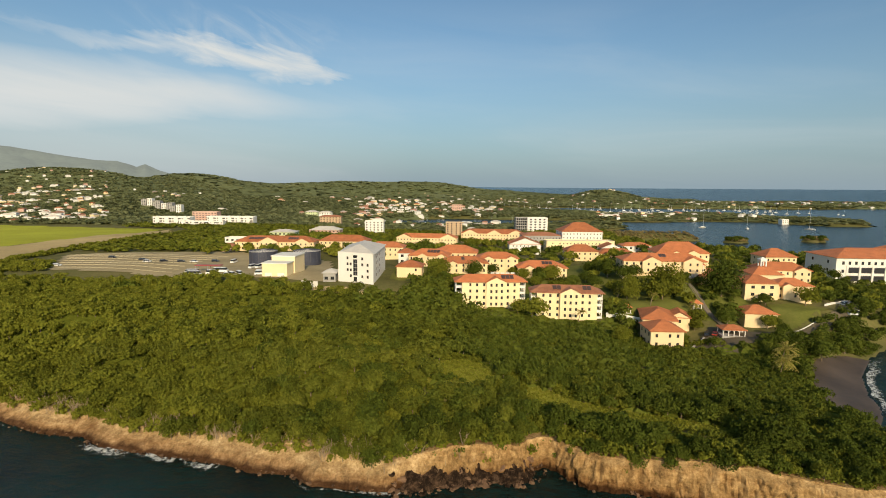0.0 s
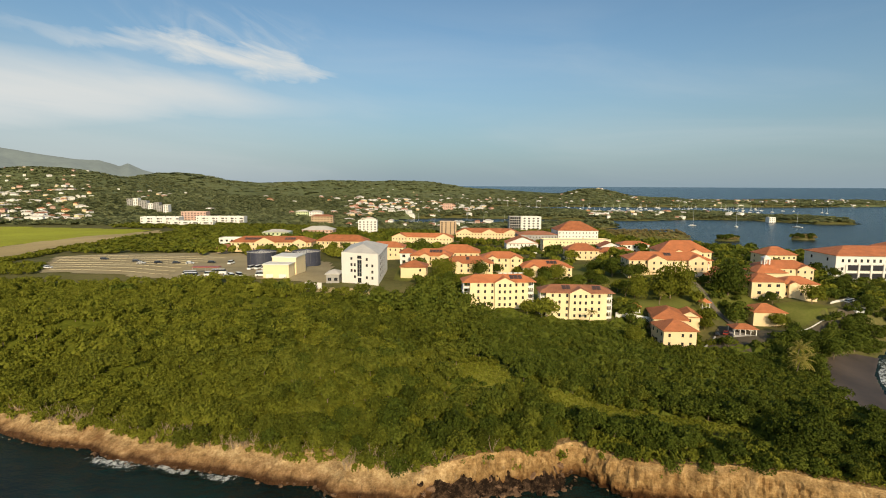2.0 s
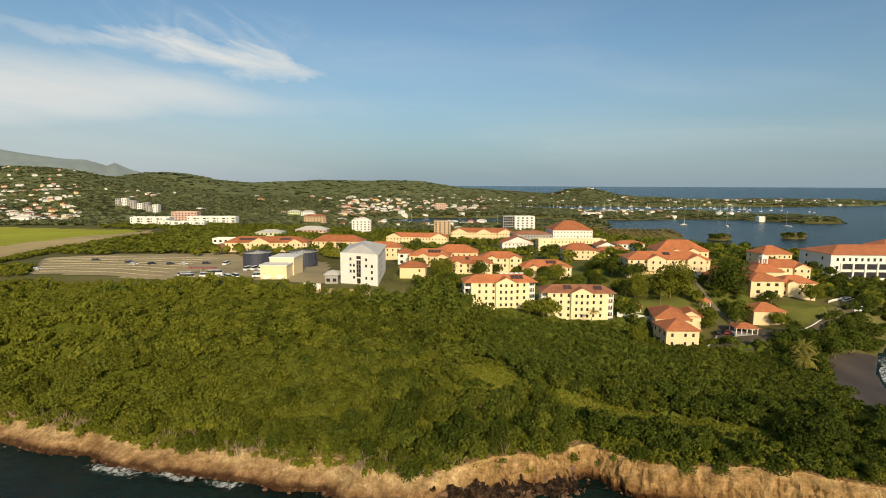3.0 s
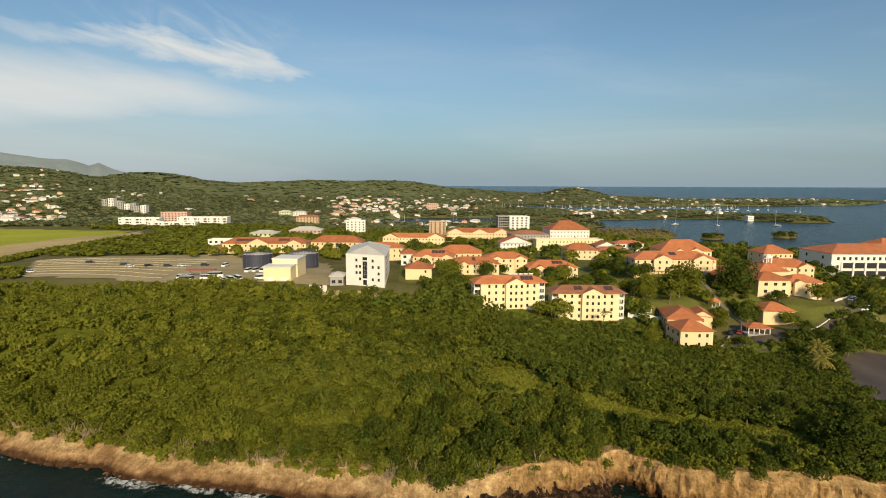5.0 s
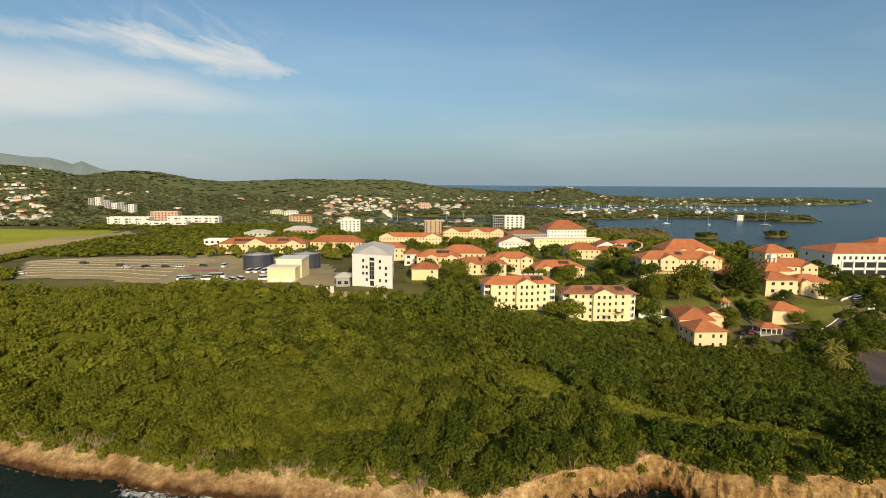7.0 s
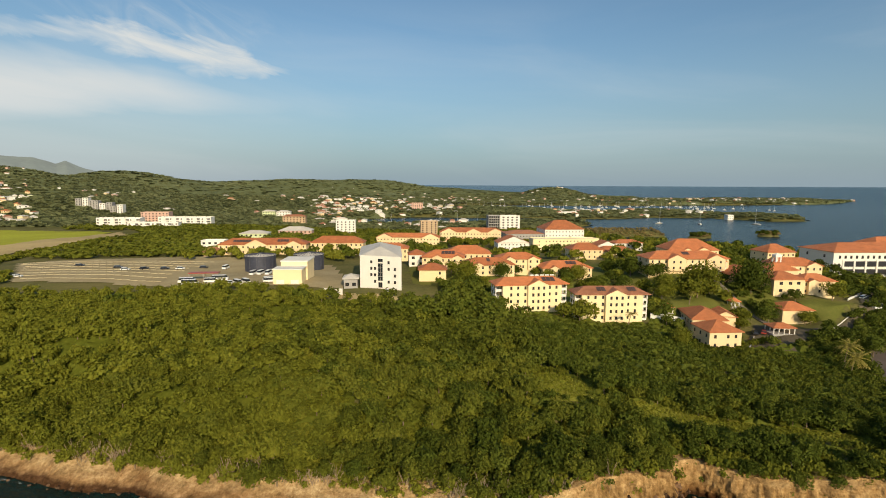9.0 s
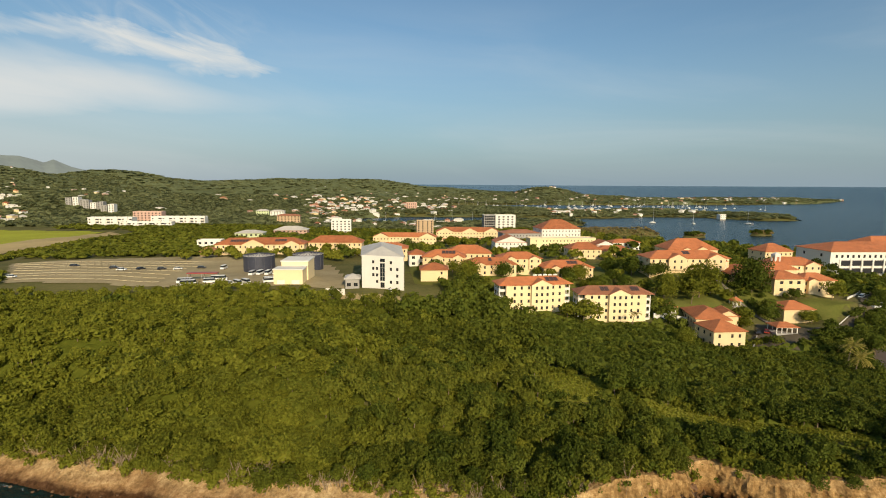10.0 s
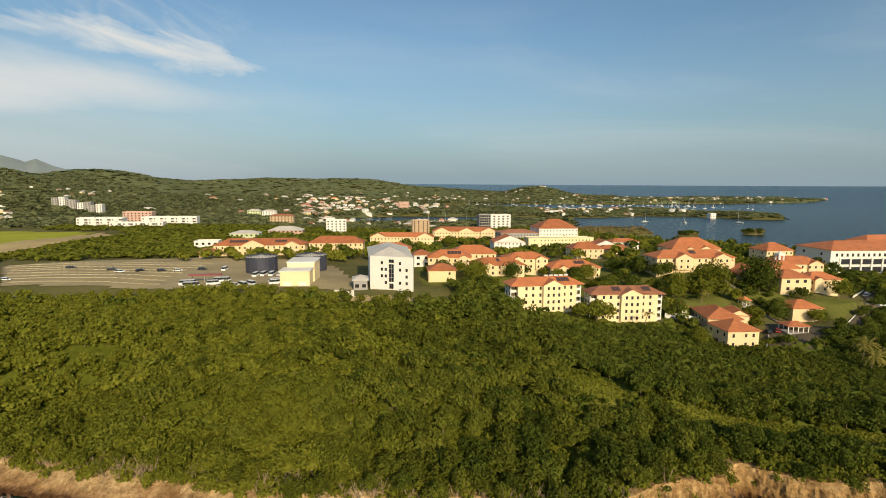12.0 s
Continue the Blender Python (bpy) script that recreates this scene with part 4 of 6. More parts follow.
part("wall", boxes((-5.2, 7.0, 9.35, 24, -4, 9.0)), YELLOW, shed)
part("roof", boxes((-5.6, 7.4, 9.31, 24.4, 9.0, 9.45)), WHITE, shed)
part("roller_door", boxes((-5, -1.5, -0.06, 0.02, 0, 2.0)), WHITE, shed)
part("roller_door", boxes((1.5, 5, -0.06, 0.02, 0, 2.0)), WHITE, shed)


def storage_tank(x, y, z, r=8.1, h=6.6):
    root = tagged(new("storage_tank"), "round dark blue steel tank with a pale ribbed cone roof", "tank", "storage tanks")
    root.matrix_basis = pose(x, y, z)
    part("shell", tube(bmesh.new(), (0, 0, -2), (0, 0, h), r, r, 48), TANK, root)
    for k in range(4):
        part("hoop", tube(bmesh.new(), (0, 0, k * 1.8 + 0.4), (0, 0, k * 1.8 + 0.52), r + 0.07, r + 0.07, 48), TANK, root)
    part("roof", tube(bmesh.new(), (0, 0, h), (0, 0, h + 1.1), r + 0.25, 0.5, 48), ROOF_GREY, root)
    for k in range(24):
        a = k * math.pi / 12
        c, s = math.cos(a), math.sin(a)
        part("rib", tube(bmesh.new(), (c * (r + 0.2), s * (r + 0.2), h + 0.1), (c * 0.6, s * 0.6, h + 1.2), 0.12, 0.12, 4), TANK, root)
    for k in range(12):
        a = k * math.pi / 6
        c, s = math.cos(a), math.sin(a)
        part("stanchion", tube(bmesh.new(), (c * (r + 0.05), s * (r + 0.05), 0), (c * (r + 0.05), s * (r + 0.05), h), 0.09, 0.09, 4), TANK_RIB, root)
    return root


storage_tank(-108, 300, 20.6)
storage_tank(-82.5, 303, 20.6)


def pavilion(x, y, z, rz, w, d, h, rise, label, roof=None):
    root = tagged(new("pavilion"), label, "pavilion", "pavilions")
    root.matrix_basis = pose(x, y, z, 0, 0, rz)
    part("roof", hip_roof(w, d, rise, 0.5, z=h), roof or ROOF, root)
    part("beam", boxes((-w / 2, w / 2, 0, 0.25, h - 0.5, h - 0.21), (-w / 2, w / 2, d - 0.25, d, h - 0.5, h - 0.21)), WHITE, root)
    part("floor", boxes((-w / 2 - 0.2, w / 2 + 0.2, -0.2, d + 0.2, -2.5, 0.15)), GREY, root)
    n = max(2, round(w / 2.4) + 1)
    for k in range(n):
        u = -w / 2 + 0.2 + k * (w - 0.4) / (n - 1)
        for v in (0.2, d - 0.2):
            part("post", boxes((u - 0.14, u + 0.14, v - 0.14, v + 0.14, 0.15, h - 0.5)), WHITE, root)
    return root


pavilion(116, 193.5, ground_z(116, 195) + 0.3, -8, 8.5, 6.0, 2.8, 1.4, "open pavilion with white posts and orange roof")
pavilion(114.6, 220, ground_z(114.6, 221) + 0.3, -4, 3.6, 3.6, 2.8, 1.6, "small white gazebo with a red pointed roof")
pavilion(82.2, 218, ground_z(82.2, 219) + 0.3, -4, 3.6, 3.6, 2.8, 1.6, "small white gazebo with a red pointed roof")
pavilion(131.5, 256, 22.9, -4, 7, 6, 4.6, 1.4, "tall white-columned portico with a flat orange roof")

belfry = tagged(new("belfry"), "small white arched belfry on an orange roof", "belfry")
belfry.matrix_basis = pose(170.2, 262, 15.0, 0, 0, -4)
part("shaft", boxes((-1.7, 1.7, 0.8, 4.2, -2, 10.6)), CREAM, belfry)
part("shaft_roof", hip_roof(3.4, 3.4, 0.5, 0.4, y0=0.8, z=10.6), ROOF, belfry)
for u in (-1.3, 1.3):
    for v in (1.2, 3.8):
        part("pier", boxes((u - 0.3, u + 0.3, v - 0.3, v + 0.3, 10.8, 13.4)), WHITE, belfry)
part("arch", boxes((-1.65, 1.65, 0.85, 4.15, 13.4, 14.3)), WHITE, belfry)
part("cap", hip_roof(3.3, 3.3, 1.2, 0.15, y0=0.85, z=14.5), WHITE, belfry)

# low white walls and steps near the houses
def low_wall(a, b, h=1.1, t=0.3, mat=None, label="low white garden wall"):
    a, b = Vector((*a, 0)), Vector((*b, 0))
    L = (b - a).length
    root = part("garden_wall", bmesh.new(), mat or WHITE)
    n = max(2, int(L / 1.5))
    bm = bmesh.new()
    for k in range(n):
        p, q = a.lerp(b, k / n), a.lerp(b, (k + 1) / n)
        zs = [ground_z(v.x, v.y) for v in (p, q)]
        zs = [zs[0], zs[1], zs[1], zs[0]]
        d = (q - p).normalized()
        s = Vector((-d.y, d.x, 0)) * t / 2
        lo = [bm.verts.new((*(v.xy), z - 1.2)) for v, z in zip((p - s, q - s, q + s, p + s), zs)]
        up = [bm.verts.new((*(v.xy), z + h)) for v, z in zip((p - s, q - s, q + s, p + s), zs)]
        bm.faces.new(up)
        for j in range(4):
            bm.faces.new((lo[j], lo[(j + 1) % 4], up[(j + 1) % 4], up[j]))
    bm.to_mesh(root.data)
    bm.free()
    return tagged(root, label, "wall", kind="structure")


low_wall((72, 215), (90, 213), 2.6)
low_wall((176, 226), (214, 252), 1.0)
low_wall((95.5, 186), (106, 197), 0.9, mat=GREY, label="low grey wall beside the asphalt yard")
low_wall((119.5, 203.5), (122, 198), 1.2)
low_wall((143.6, 200.6), (168, 213.8), 0.5, 0.22, label="pale kerb along the campus road")

# stairway up to the hall
stairs = tagged(new("stairway"), "long straight outdoor stairway with pale side walls", "stairway", kind="structure")
step_me = bpy.data.meshes.new("step")
bm = boxes((-1.0, 1.0, 0, 0.80, -0.8, 0.0))
bm.to_mesh(step_me)
bm.free()
step_me.materials.append(STEP)
sa, sb = Vector((118.6, 205)), Vector((122.4, 246))
n_steps = 54
for k in range(n_steps):
    p = sa.lerp(sb, k / n_steps)
    za, zb = ground_z(*sa), ground_z(*sb)
    part("step", step_me, None, stairs, loc=(p.x, p.y, max(ground_z(p.x, p.y) + 0.25, za + (zb - za) * k / n_steps - 1.2)), rz=-5.3)
for side in (-1.2, 1.2):
    low_wall((118.6 + side, 205), (122.4 + side, 246), 0.5, 0.3, mat=STEP, label="grey side wall of the stairway")
low_wall((-66, 232), (-58, 230), 3.0)

# ---------------------------------------------------------------- houses of the town beyond
def town(name, label, x, y, w, d, storeys, sh, wall, roof=None, flat=False, rise=2.5, rz=0.0, win=(1.6, 1.4), group="town blocks"):
    made = building(name, label, x, y, ground_z(x, y + d / 2) + 0.2, rz, w, d, storeys, sh, rise, wall, roof, flat=flat, side_cols=0, win=win, cols=[-w / 2 + (k + 0.5) * w / max(2, round(w / 4.5)) for k in range(max(2, round(w / 4.5)))], base=6.0, group=group)
    if w > 45:
        h = storeys * sh
        for k in range(int(w / 13)):
            u = -w / 2 + 6.5 + 13 * k
            part("stair_tower", boxes((u - 1.4, u + 1.4, -0.7, 3.0, -3, h + 1.7)), wall, made)
            for st in range(storeys):
                part("balcony", boxes((u + 2.4, u + 6.6, -1.2, 0.0, st * sh - 0.15, st * sh + 0.85)), wall, made)
                # a dark panel on the closed wall paints the shade behind the balcony
                part("recess_shade", boxes((u + 2.6, u + 6.4, -0.05, 0.03, st * sh + 0.85, st * sh + 2.5)), DARK_CAR_AND_SHADE, made, "dark panel standing in for balcony shade")
    return made


town("apartment_building", "long white three-storey apartment block with dark window bays", -377, 697, 52, 14, 3, 3.6, WHITE, flat=True)
town("apartment_building", "long white apartment block with flat roof behind trees", -302, 712, 66, 14, 3, 3.6, WHITE, flat=True)
town("apartment_building", "low white block in front of the apartments", -328, 680, 60, 10, 2, 3.2, WHITE, flat=True)
town("apartment_building", "pink four-storey apartment block", -352, 742, 36, 14, 5, 3.2, PINK, flat=True)
for k in range(8):
    town("apartment_building", "pale grey stepped apartment block on a hillside", -566 + 11.7 * k, 952 - 5 * k + 4 * (k % 3), 9.2, 11, 4 + k % 2, 2.9, WHITE if k % 3 == 1 else GREY, flat=True, group="stepped apartments")
town("apartment_building", "white four-storey block with balconies near the lagoon", -89, 651, 24, 12, 5, 3.2, WHITE, flat=True)
town("apartment_building", "tan apartment block with open galleries", -171, 762, 32, 12, 4, 3.2, TAN, ROOF_OLD)
town("apartment_building", "pale green villa with hip roof", -246, 941, 22, 12, 3, 3.4, GREENW, ROOF_GREY)
town("apartment_building", "white villa with blue-grey hip roof", -221, 943, 24, 12, 3, 3.2, WHITE, ROOF_GREY)
town("apartment_building", "pink five-storey building by the marina", 34, 1183, 24, 14, 5, 3.4, PINK, flat=True)
town("warehouse", "pale green low warehouse with grey roof", -167, 520, 26, 16, 2, 3.4, GREENW, ROOF_GREY)
town("warehouse", "pink hall with a white curved roof", -141, 596, 36, 20, 2, 3.2, PINK, ROOF_GREY, rise=4.0)
town("shop", "low white shops behind the parking lot", -163, 392, 16, 9, 2, 3.0, WHITE, flat=True)
town("shop", "low cream shop with red roof", -150, 350, 10, 6, 1, 3.0, TAN, ROOF_OLD)
town("villa", "white square tower villa on the spit", 685, 1002, 13, 12, 4, 4.0, WHITE, flat=True)
town("house", "grey hut with a pitched metal roof by the white block", -55.5, 243, 6, 9, 1, 4.2, GREY, ROOF_GREY, rise=1.6)
town("house", "white annex with two storeys behind the white block", -22, 300, 9, 10, 2, 3.4, WHITE, ROOF)
town("terminal", "long white terminal roofs at the lagoon", 160, 410, 24, 12, 2, 3.4, WHITE, ROOF)


def small_house(label, w, d, h, wall, roof, rise, glazed=True):
    root = tagged(new("house"), label, "house", "houses on the hills")
    part("wall", boxes((-w / 2, w / 2, 0, d, -5, h), (w / 2 - 0.5, w / 2 + 3.0, 1.5, d - 1, -5, h * 0.62)), wall, root)
    part("roof", hip_roof(w, d, rise, 0.7, z=h + 0.1), roof, root)
    part("porch_roof", boxes((w / 2 + 0.75, w / 2 + 3.3, 1.2, d - 0.7, h * 0.62, h * 0.62 + 0.2)), roof, root)
    for s in range(max(1, int(h / 3)) if glazed else 0):
        for k in range(2):
            part("window", boxes((-w / 2 + (k + 0.5) * w / 2 - 0.9, -w / 2 + (k + 0.5) * w / 2 + 0.9, -0.08, 0.04, s * 3 + 0.9, s * 3 + 2.3)), GLASS, root)
    return root


STYLES = [("white hillside house with a pale metal roof", 12, 9, 6.4, WHITE, ROOF_GREY, 2.2), ("white bungalow with faded red roof among trees", 14, 10, 3.6, WHITE, ROOF_OLD, 2.4),
          ("cream hillside house with an orange roof", 12, 10, 6.4, CREAM, ROOF, 2.6), ("pink two-storey house with a pale roof", 11, 9, 6.4, PINK, ROOF_GREY, 2.0),
          ("large white villa with pale roof", 18, 11, 7.0, WHITE, ROOF_GREY, 2.6), ("tan house with rusty roof", 12, 9, 5.0, TAN, ROOF_OLD, 2.2), ("pale green house with grey roof", 11, 9, 6.2, GREENW, ROOF_GREY, 2.0)]
rng = np.random.default_rng(11)
HOUSES = []
BANDS = [  # count, azimuth range in degrees, distance range
    (46, (-44, -34), (930, 1230)), (60, (-44, -33.5), (1230, 2000)), (7, (-33, -24), (1350, 1900)), (6, (-24, -10), (1000, 1500)), (8, (-22, -8), (1500, 2300)), (58, (-10, 6), (740, 1450)),
    (14, (-8, 8), (1650, 2500)), (22, (4, 20), (1950, 2500)), (56, (21, 45), (2040, 2850)), (22, (17, 33), (1090, 1400))]
for count, (a0, a1), (d0, d1) in BANDS:
    made = 0
    for _ in range(count * 8):
        if made == count:
            break
        ha, hd = radians(rng.uniform(a0, a1)), rng.uniform(d0, d1)
        hx, hy = hd * math.sin(ha), hd * math.cos(ha)
        hz = ground_z(hx, hy)
        if hz < 1.5 or any((hx - a) ** 2 + (hy - b) ** 2 < 19 ** 2 for a, b in HOUSES) or blocked(np.array([hx]), np.array([hy + 5]), 9.0)[0]:
            continue
        HOUSES.append((hx, hy))
        made += 1
    # placed below, after the styles are built
protos = [small_house(*s) for s in STYLES] + [small_house(*s, glazed=False) for s in STYLES]
for k, (hx, hy) in enumerate(HOUSES):
    style = int(rng.choice(7, p=[0.36, 0.14, 0.06, 0.08, 0.22, 0.08, 0.06])) + (7 if hy > 1050 else 0)
    m = pose(hx, hy, ground_z(hx, hy + 4) + 0.5 + float(land_lift(hx, hy)), 0, 0, rng.uniform(-50, 50)) @ Matrix.Diagonal((rng.uniform(0.6, 1.2), rng.uniform(0.6, 1.0), rng.uniform(0.6, 1.05), 1))
    if protos[style].matrix_basis.translation.length < 1:
        protos[style].matrix_basis = m
    else:
        copy_thing(protos[style], m)
    FOOTPRINTS.append((hx, hy - 2, 0.0, 7, 11))
for unused in [p for p in protos if p.matrix_basis.translation.length < 1]:
    for child in list(unused.children):
        bpy.data.objects.remove(child)
    bpy.data.objects.remove(unused)


# ---------------------------------------------------------------- shore: cliff, rocks, foam
line = np.array([p for p in COAST if -420 < p[0] < 112], float)
seg = np.hypot(*np.diff(line, axis=0).T)
along = np.concatenate([[0], np.cumsum(seg)])
s_all = np.arange(0, along[-1], 0.4)
cx, cy = np.interp(s_all, along, line[:, 0]), np.interp(s_all, along, line[:, 1])
for _ in range(6):
    cx[1:-1], cy[1:-1] = (cx[:-2] + 2 * cx[1:-1] + cx[2:]) / 4, (cy[:-2] + 2 * cy[1:-1] + cy[2:]) / 4
tx, ty = np.gradient(cx), np.gradient(cy)
tl = np.hypot(tx, ty)
nx_, ny_ = -ty / tl, tx / tl          # inland
bw = bank_width(cx)
top_z = height(cx + nx_ * (bw + 3.2), cy + ny_ * (bw + 3.2)) + 0.2
rows = 44
V = []
sheer = smooth(-25, 5, cx)
hollow = smooth(-10, -2, cx) * smooth(31, 26, cx)         # the bay with a rubble slope
for k in range(rows):
    v = k / (rows - 1)
    slope_p, sheer_p = 0.25 * v + 0.75 * v ** 1.6, 0.6 * v ** 0.8 + 0.4 * smooth(0.86, 1.0, v)
    prof = (1 - sheer) * slope_p + sheer * sheer_p
    prof = prof * (1 - hollow) + hollow * np.interp(v, [0, 0.5, 0.9, 1.0], [0.25, 0.70, 0.86, 1.0])
    at_s = np.full_like(s_all, v)
    # rills, slumps, torn beds and small breaks
    rill = (1 - np.abs(fbm(s_all / 2.4, at_s * 1.3, 4, 0.5)) * 2.6) * (0.2 + 1.1 * sheer)
    slump = fbm(s_all / 9.0, at_s * 0.9, 3, 2.0) * (0.6 + 1.1 * sheer)
    beds = fbm(s_all / 14.0, (at_s * top_z) / 1.3, 2, 4.0) * 0.30
    torn = fbm(s_all / 0.9, at_s * 4.5, 3, 6.0) * 0.42
    crack = -0.45 * np.maximum(0, np.abs(fbm(s_all / 5.5 + at_s * 0.7, at_s * 0.5, 2, 9.0)) * -9 + 1) * sheer
    off = 0.1 + prof * (bw + 1.5) + (slump - rill * 0.7 + beds + torn - crack) * (0.3 + 0.7 * np.sin(math.pi * min(1, 0.08 + v * 0.85)))
    z = -0.8 + (top_z + 0.8) * v + fbm(s_all / 3.0, at_s * 5, 2, 3.0) * 0.3 * v
    V.append(np.stack([cx + nx_ * off, cy + ny_ * off, z], 1))
far_in = bw + 4.2
V.append(np.stack([cx + nx_ * far_in, cy + ny_ * far_in, height(cx + nx_ * far_in, cy + ny_ * far_in) - 0.05], 1))
V = np.concatenate(V)
rows += 1
ids = np.arange(len(V)).reshape(rows, len(s_all))
F = np.stack([ids[:-1, :-1], ids[:-1, 1:], ids[1:, 1:], ids[1:, :-1]], -1).reshape(-1, 4)
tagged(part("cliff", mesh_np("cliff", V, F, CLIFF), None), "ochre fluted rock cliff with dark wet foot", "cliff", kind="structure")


GRID_V = np.linspace(0, 1, 60)


def bank_z(x, y):
    """The height of the western bank's face below a point, and how far it lies from the foot."""
    near_i = np.empty(len(x), int)
    for a in range(0, len(x), 4000):
        near_i[a:a + 4000] = np.argmin((x[a:a + 4000, None] - cx) ** 2 + (y[a:a + 4000, None] - cy) ** 2, axis=1)
    d = np.hypot(x - cx[near_i], y - cy[near_i])
    v = np.interp((d - 0.3) / (bw[near_i] + 1.5), 0.25 * GRID_V + 0.75 * GRID_V ** 1.6, GRID_V)
    return -0.8 + (top_z[near_i] + 0.8) * v


def on_bank(x, y, dist):
    """The ground's height, or the bank's face where that stands higher."""
    z = height(x, y)
    west = (x < -12) & (x > -300) & (dist < bank_width(x) + 5.0)
    z[west] = np.maximum(z[west], bank_z(x[west], y[west]) + 0.35)
    return z



def rock_mesh(seed, n=2):
    bm = bmesh.new()
    bmesh.ops.create_icosphere(bm, subdivisions=n, radius=1.0)
    for v in bm.verts:
        k = 1 + 0.8 * noise.noise(v.co * 1.3 + Vector((seed * 7.1, 0, 0))) + 0.35 * noise.noise(v.co * 3.1 + Vector((0, seed * 5.3, 0)))
        v.co = Vector((v.co.x * 1.2, v.co.y, v.co.z * 0.7)) * k
    me = bpy.data.meshes.new("boulder")
    bm.to_mesh(me)
    bm.free()
    me.materials.append(STONE)
    return me


# broken rock heaped against the foot of the bay
sel = np.where((cx > -11) & (cx < 23.5))[0]
fade = np.clip(np.minimum(np.arange(len(sel)), np.arange(len(sel))[::-1]) / 12.0, 0, 1)
V = []
for u in np.linspace(0, 1, 26):
    o = -1.4 + 4.9 * u + 0.7 * fbm(s_all[sel] / 1.1, s_all[sel] * 0 + u * 5, 3, 11.0)
    z = (-0.6 + (3.6 + 1.6 * fbm(s_all[sel] / 2.2, s_all[sel] * 0, 3, 21.0)) * u ** 0.9 + (1.5 * np.abs(fbm(s_all[sel] / 0.6, s_all[sel] * 0 + u * 8.0, 4, 13.0)) + 0.5 * fbm(s_all[sel] / 4.0, s_all[sel] * 0 + u * 2, 2, 14.0)) * math.sin(math.pi * min(1, 0.15 + u * 0.8))) * fade
    V.append(np.stack([cx[sel] + nx_[sel] * o, cy[sel] + ny_[sel] * o, z - 0.5 * (1 - fade)], 1))
ids = np.arange(26 * len(sel)).reshape(26, len(sel))
F = np.stack([ids[:-1, :-1], ids[:-1, 1:], ids[1:, 1:], ids[1:, :-1]], -1).reshape(-1, 4)
tagged(part("rubble", mesh_np("rubble", np.concatenate(V), F, STONE), None), "dark brown broken rock heaped below the cliff", "rubble", kind="stuff")

rocks = [rock_mesh(k, 1 + k % 2) for k in range(6)]
rng = np.random.default_rng(5)
k = 0
for _ in range(3000):
    if k >= 290:
        break
    i = int(rng.integers(0, len(s_all)))
    x0 = cx[i]
    if not (-130 < x0 < 48):
        continue
    cove = -11 < x0 < 24
    if not cove and rng.random() > 0.12:
        continue
    out = rng.uniform(-3.4 if cove else -0.8, 2.4 if cove else 0.4)
    px_, py_ = cx[i] - nx_[i] * out, cy[i] - ny_[i] * out
    size = 0.2 + 0.75 * rng.random() ** 2.2 * (1.0 if cove else 0.5)
    b = tagged(part("boulder", rocks[k % 6], None), "dark wet boulder at the foot of the cliff", "boulder", "shore boulders")
    b.matrix_basis = pose(px_, py_, max(0.0, (-out - 1.0) * 0.98 + 0.9 if cove else -out * 0.5) + 0.12, rng.uniform(-20, 20), rng.uniform(-20, 20), rng.uniform(0, 360)) @ Matrix.Diagonal((size, size, size, 1))
    k += 1


def foam_sheet(x, y, z, rows_, cols_, label):
    """A patch of foam on the water from a grid of points; its strength falls off towards the sides."""
    ids = np.arange(rows_ * cols_).reshape(rows_, cols_)
    F = np.stack([ids[:-1, :-1], ids[:-1, 1:], ids[1:, 1:], ids[1:, :-1]], -1).reshape(-1, 4)[:, ::-1]
    me = mesh_np("foam", np.stack([x, y, z], 1), F, FOAM, smooth=True)
    u, v = np.meshgrid(np.linspace(0, 1, cols_), np.linspace(0, 1, rows_))
    soft = np.sin(np.pi * u) ** 0.5 * np.minimum(1, 1.15 * np.cos(np.pi / 2 * v) ** 0.8)
    me.attributes.new("fade", "FLOAT", "POINT").data.foreach_set("value", soft.ravel().astype(np.float32))
    return tagged(part("foam", me, None), label, "foam", kind="stuff")


def foam_strip(s0, s1, near, far, wob, label):
    """A ragged ribbon of foam on the water along a stretch of the shore."""
    sel = np.where((s_all >= s0) & (s_all <= s1))[0]
    V, n = [], len(sel)
    for u in np.linspace(0, 1, 9):
        o = near + (far - near) * u + wob * fbm(s_all[sel] / 3.0, s_all[sel] * 0 + u, 3, 5.0)
        V.append(np.stack([cx[sel] - nx_[sel] * o, cy[sel] - ny_[sel] * o, 0.10 + 0.12 * fbm(s_all[sel] / 1.5, s_all[sel] * 0 + u * 4, 2, 6.0) + 0.05], 1))
    V = np.concatenate(V)
    return foam_sheet(V[:, 0], V[:, 1], V[:, 2], 9, n, label)


def s_at(x):
    return float(s_all[np.argmin(np.abs(cx - x))])


foam_strip(s_at(-93), s_at(-72), -0.4, 4.2, 1.6, "white surf breaking at the bank's foot")
foam_strip(s_at(-78), s_at(-58), -0.3, 2.6, 1.3, "white surf breaking at the bank's foot")
foam_strip(s_at(-63), s_at(-49), -0.3, 3.6, 1.4, "white surf breaking at the bank's foot")
foam_strip(s_at(-160), s_at(-112), -0.3, 1.6, 0.7, "thin surf along the bank")
foam_strip(s_at(-40), s_at(24), 0.0, 1.2, 1.0, "broken foam among shore boulders")
cove = np.array([(126, 136), (132, 141), (137, 149), (141, 157), (150, 170), (160, 181), (172, 190), (190, 202)], float)
V = []
for u in np.linspace(0, 1, 8):
    t_ = np.linspace(0, 7, 60)
    fx, fy = np.interp(t_, range(8), cove[:, 0]), np.interp(t_, range(8), cove[:, 1])
    o = -0.6 + 4.5 * u + 1.3 * wobble(t_ * 4, t_ * 0 + u, 1.6)
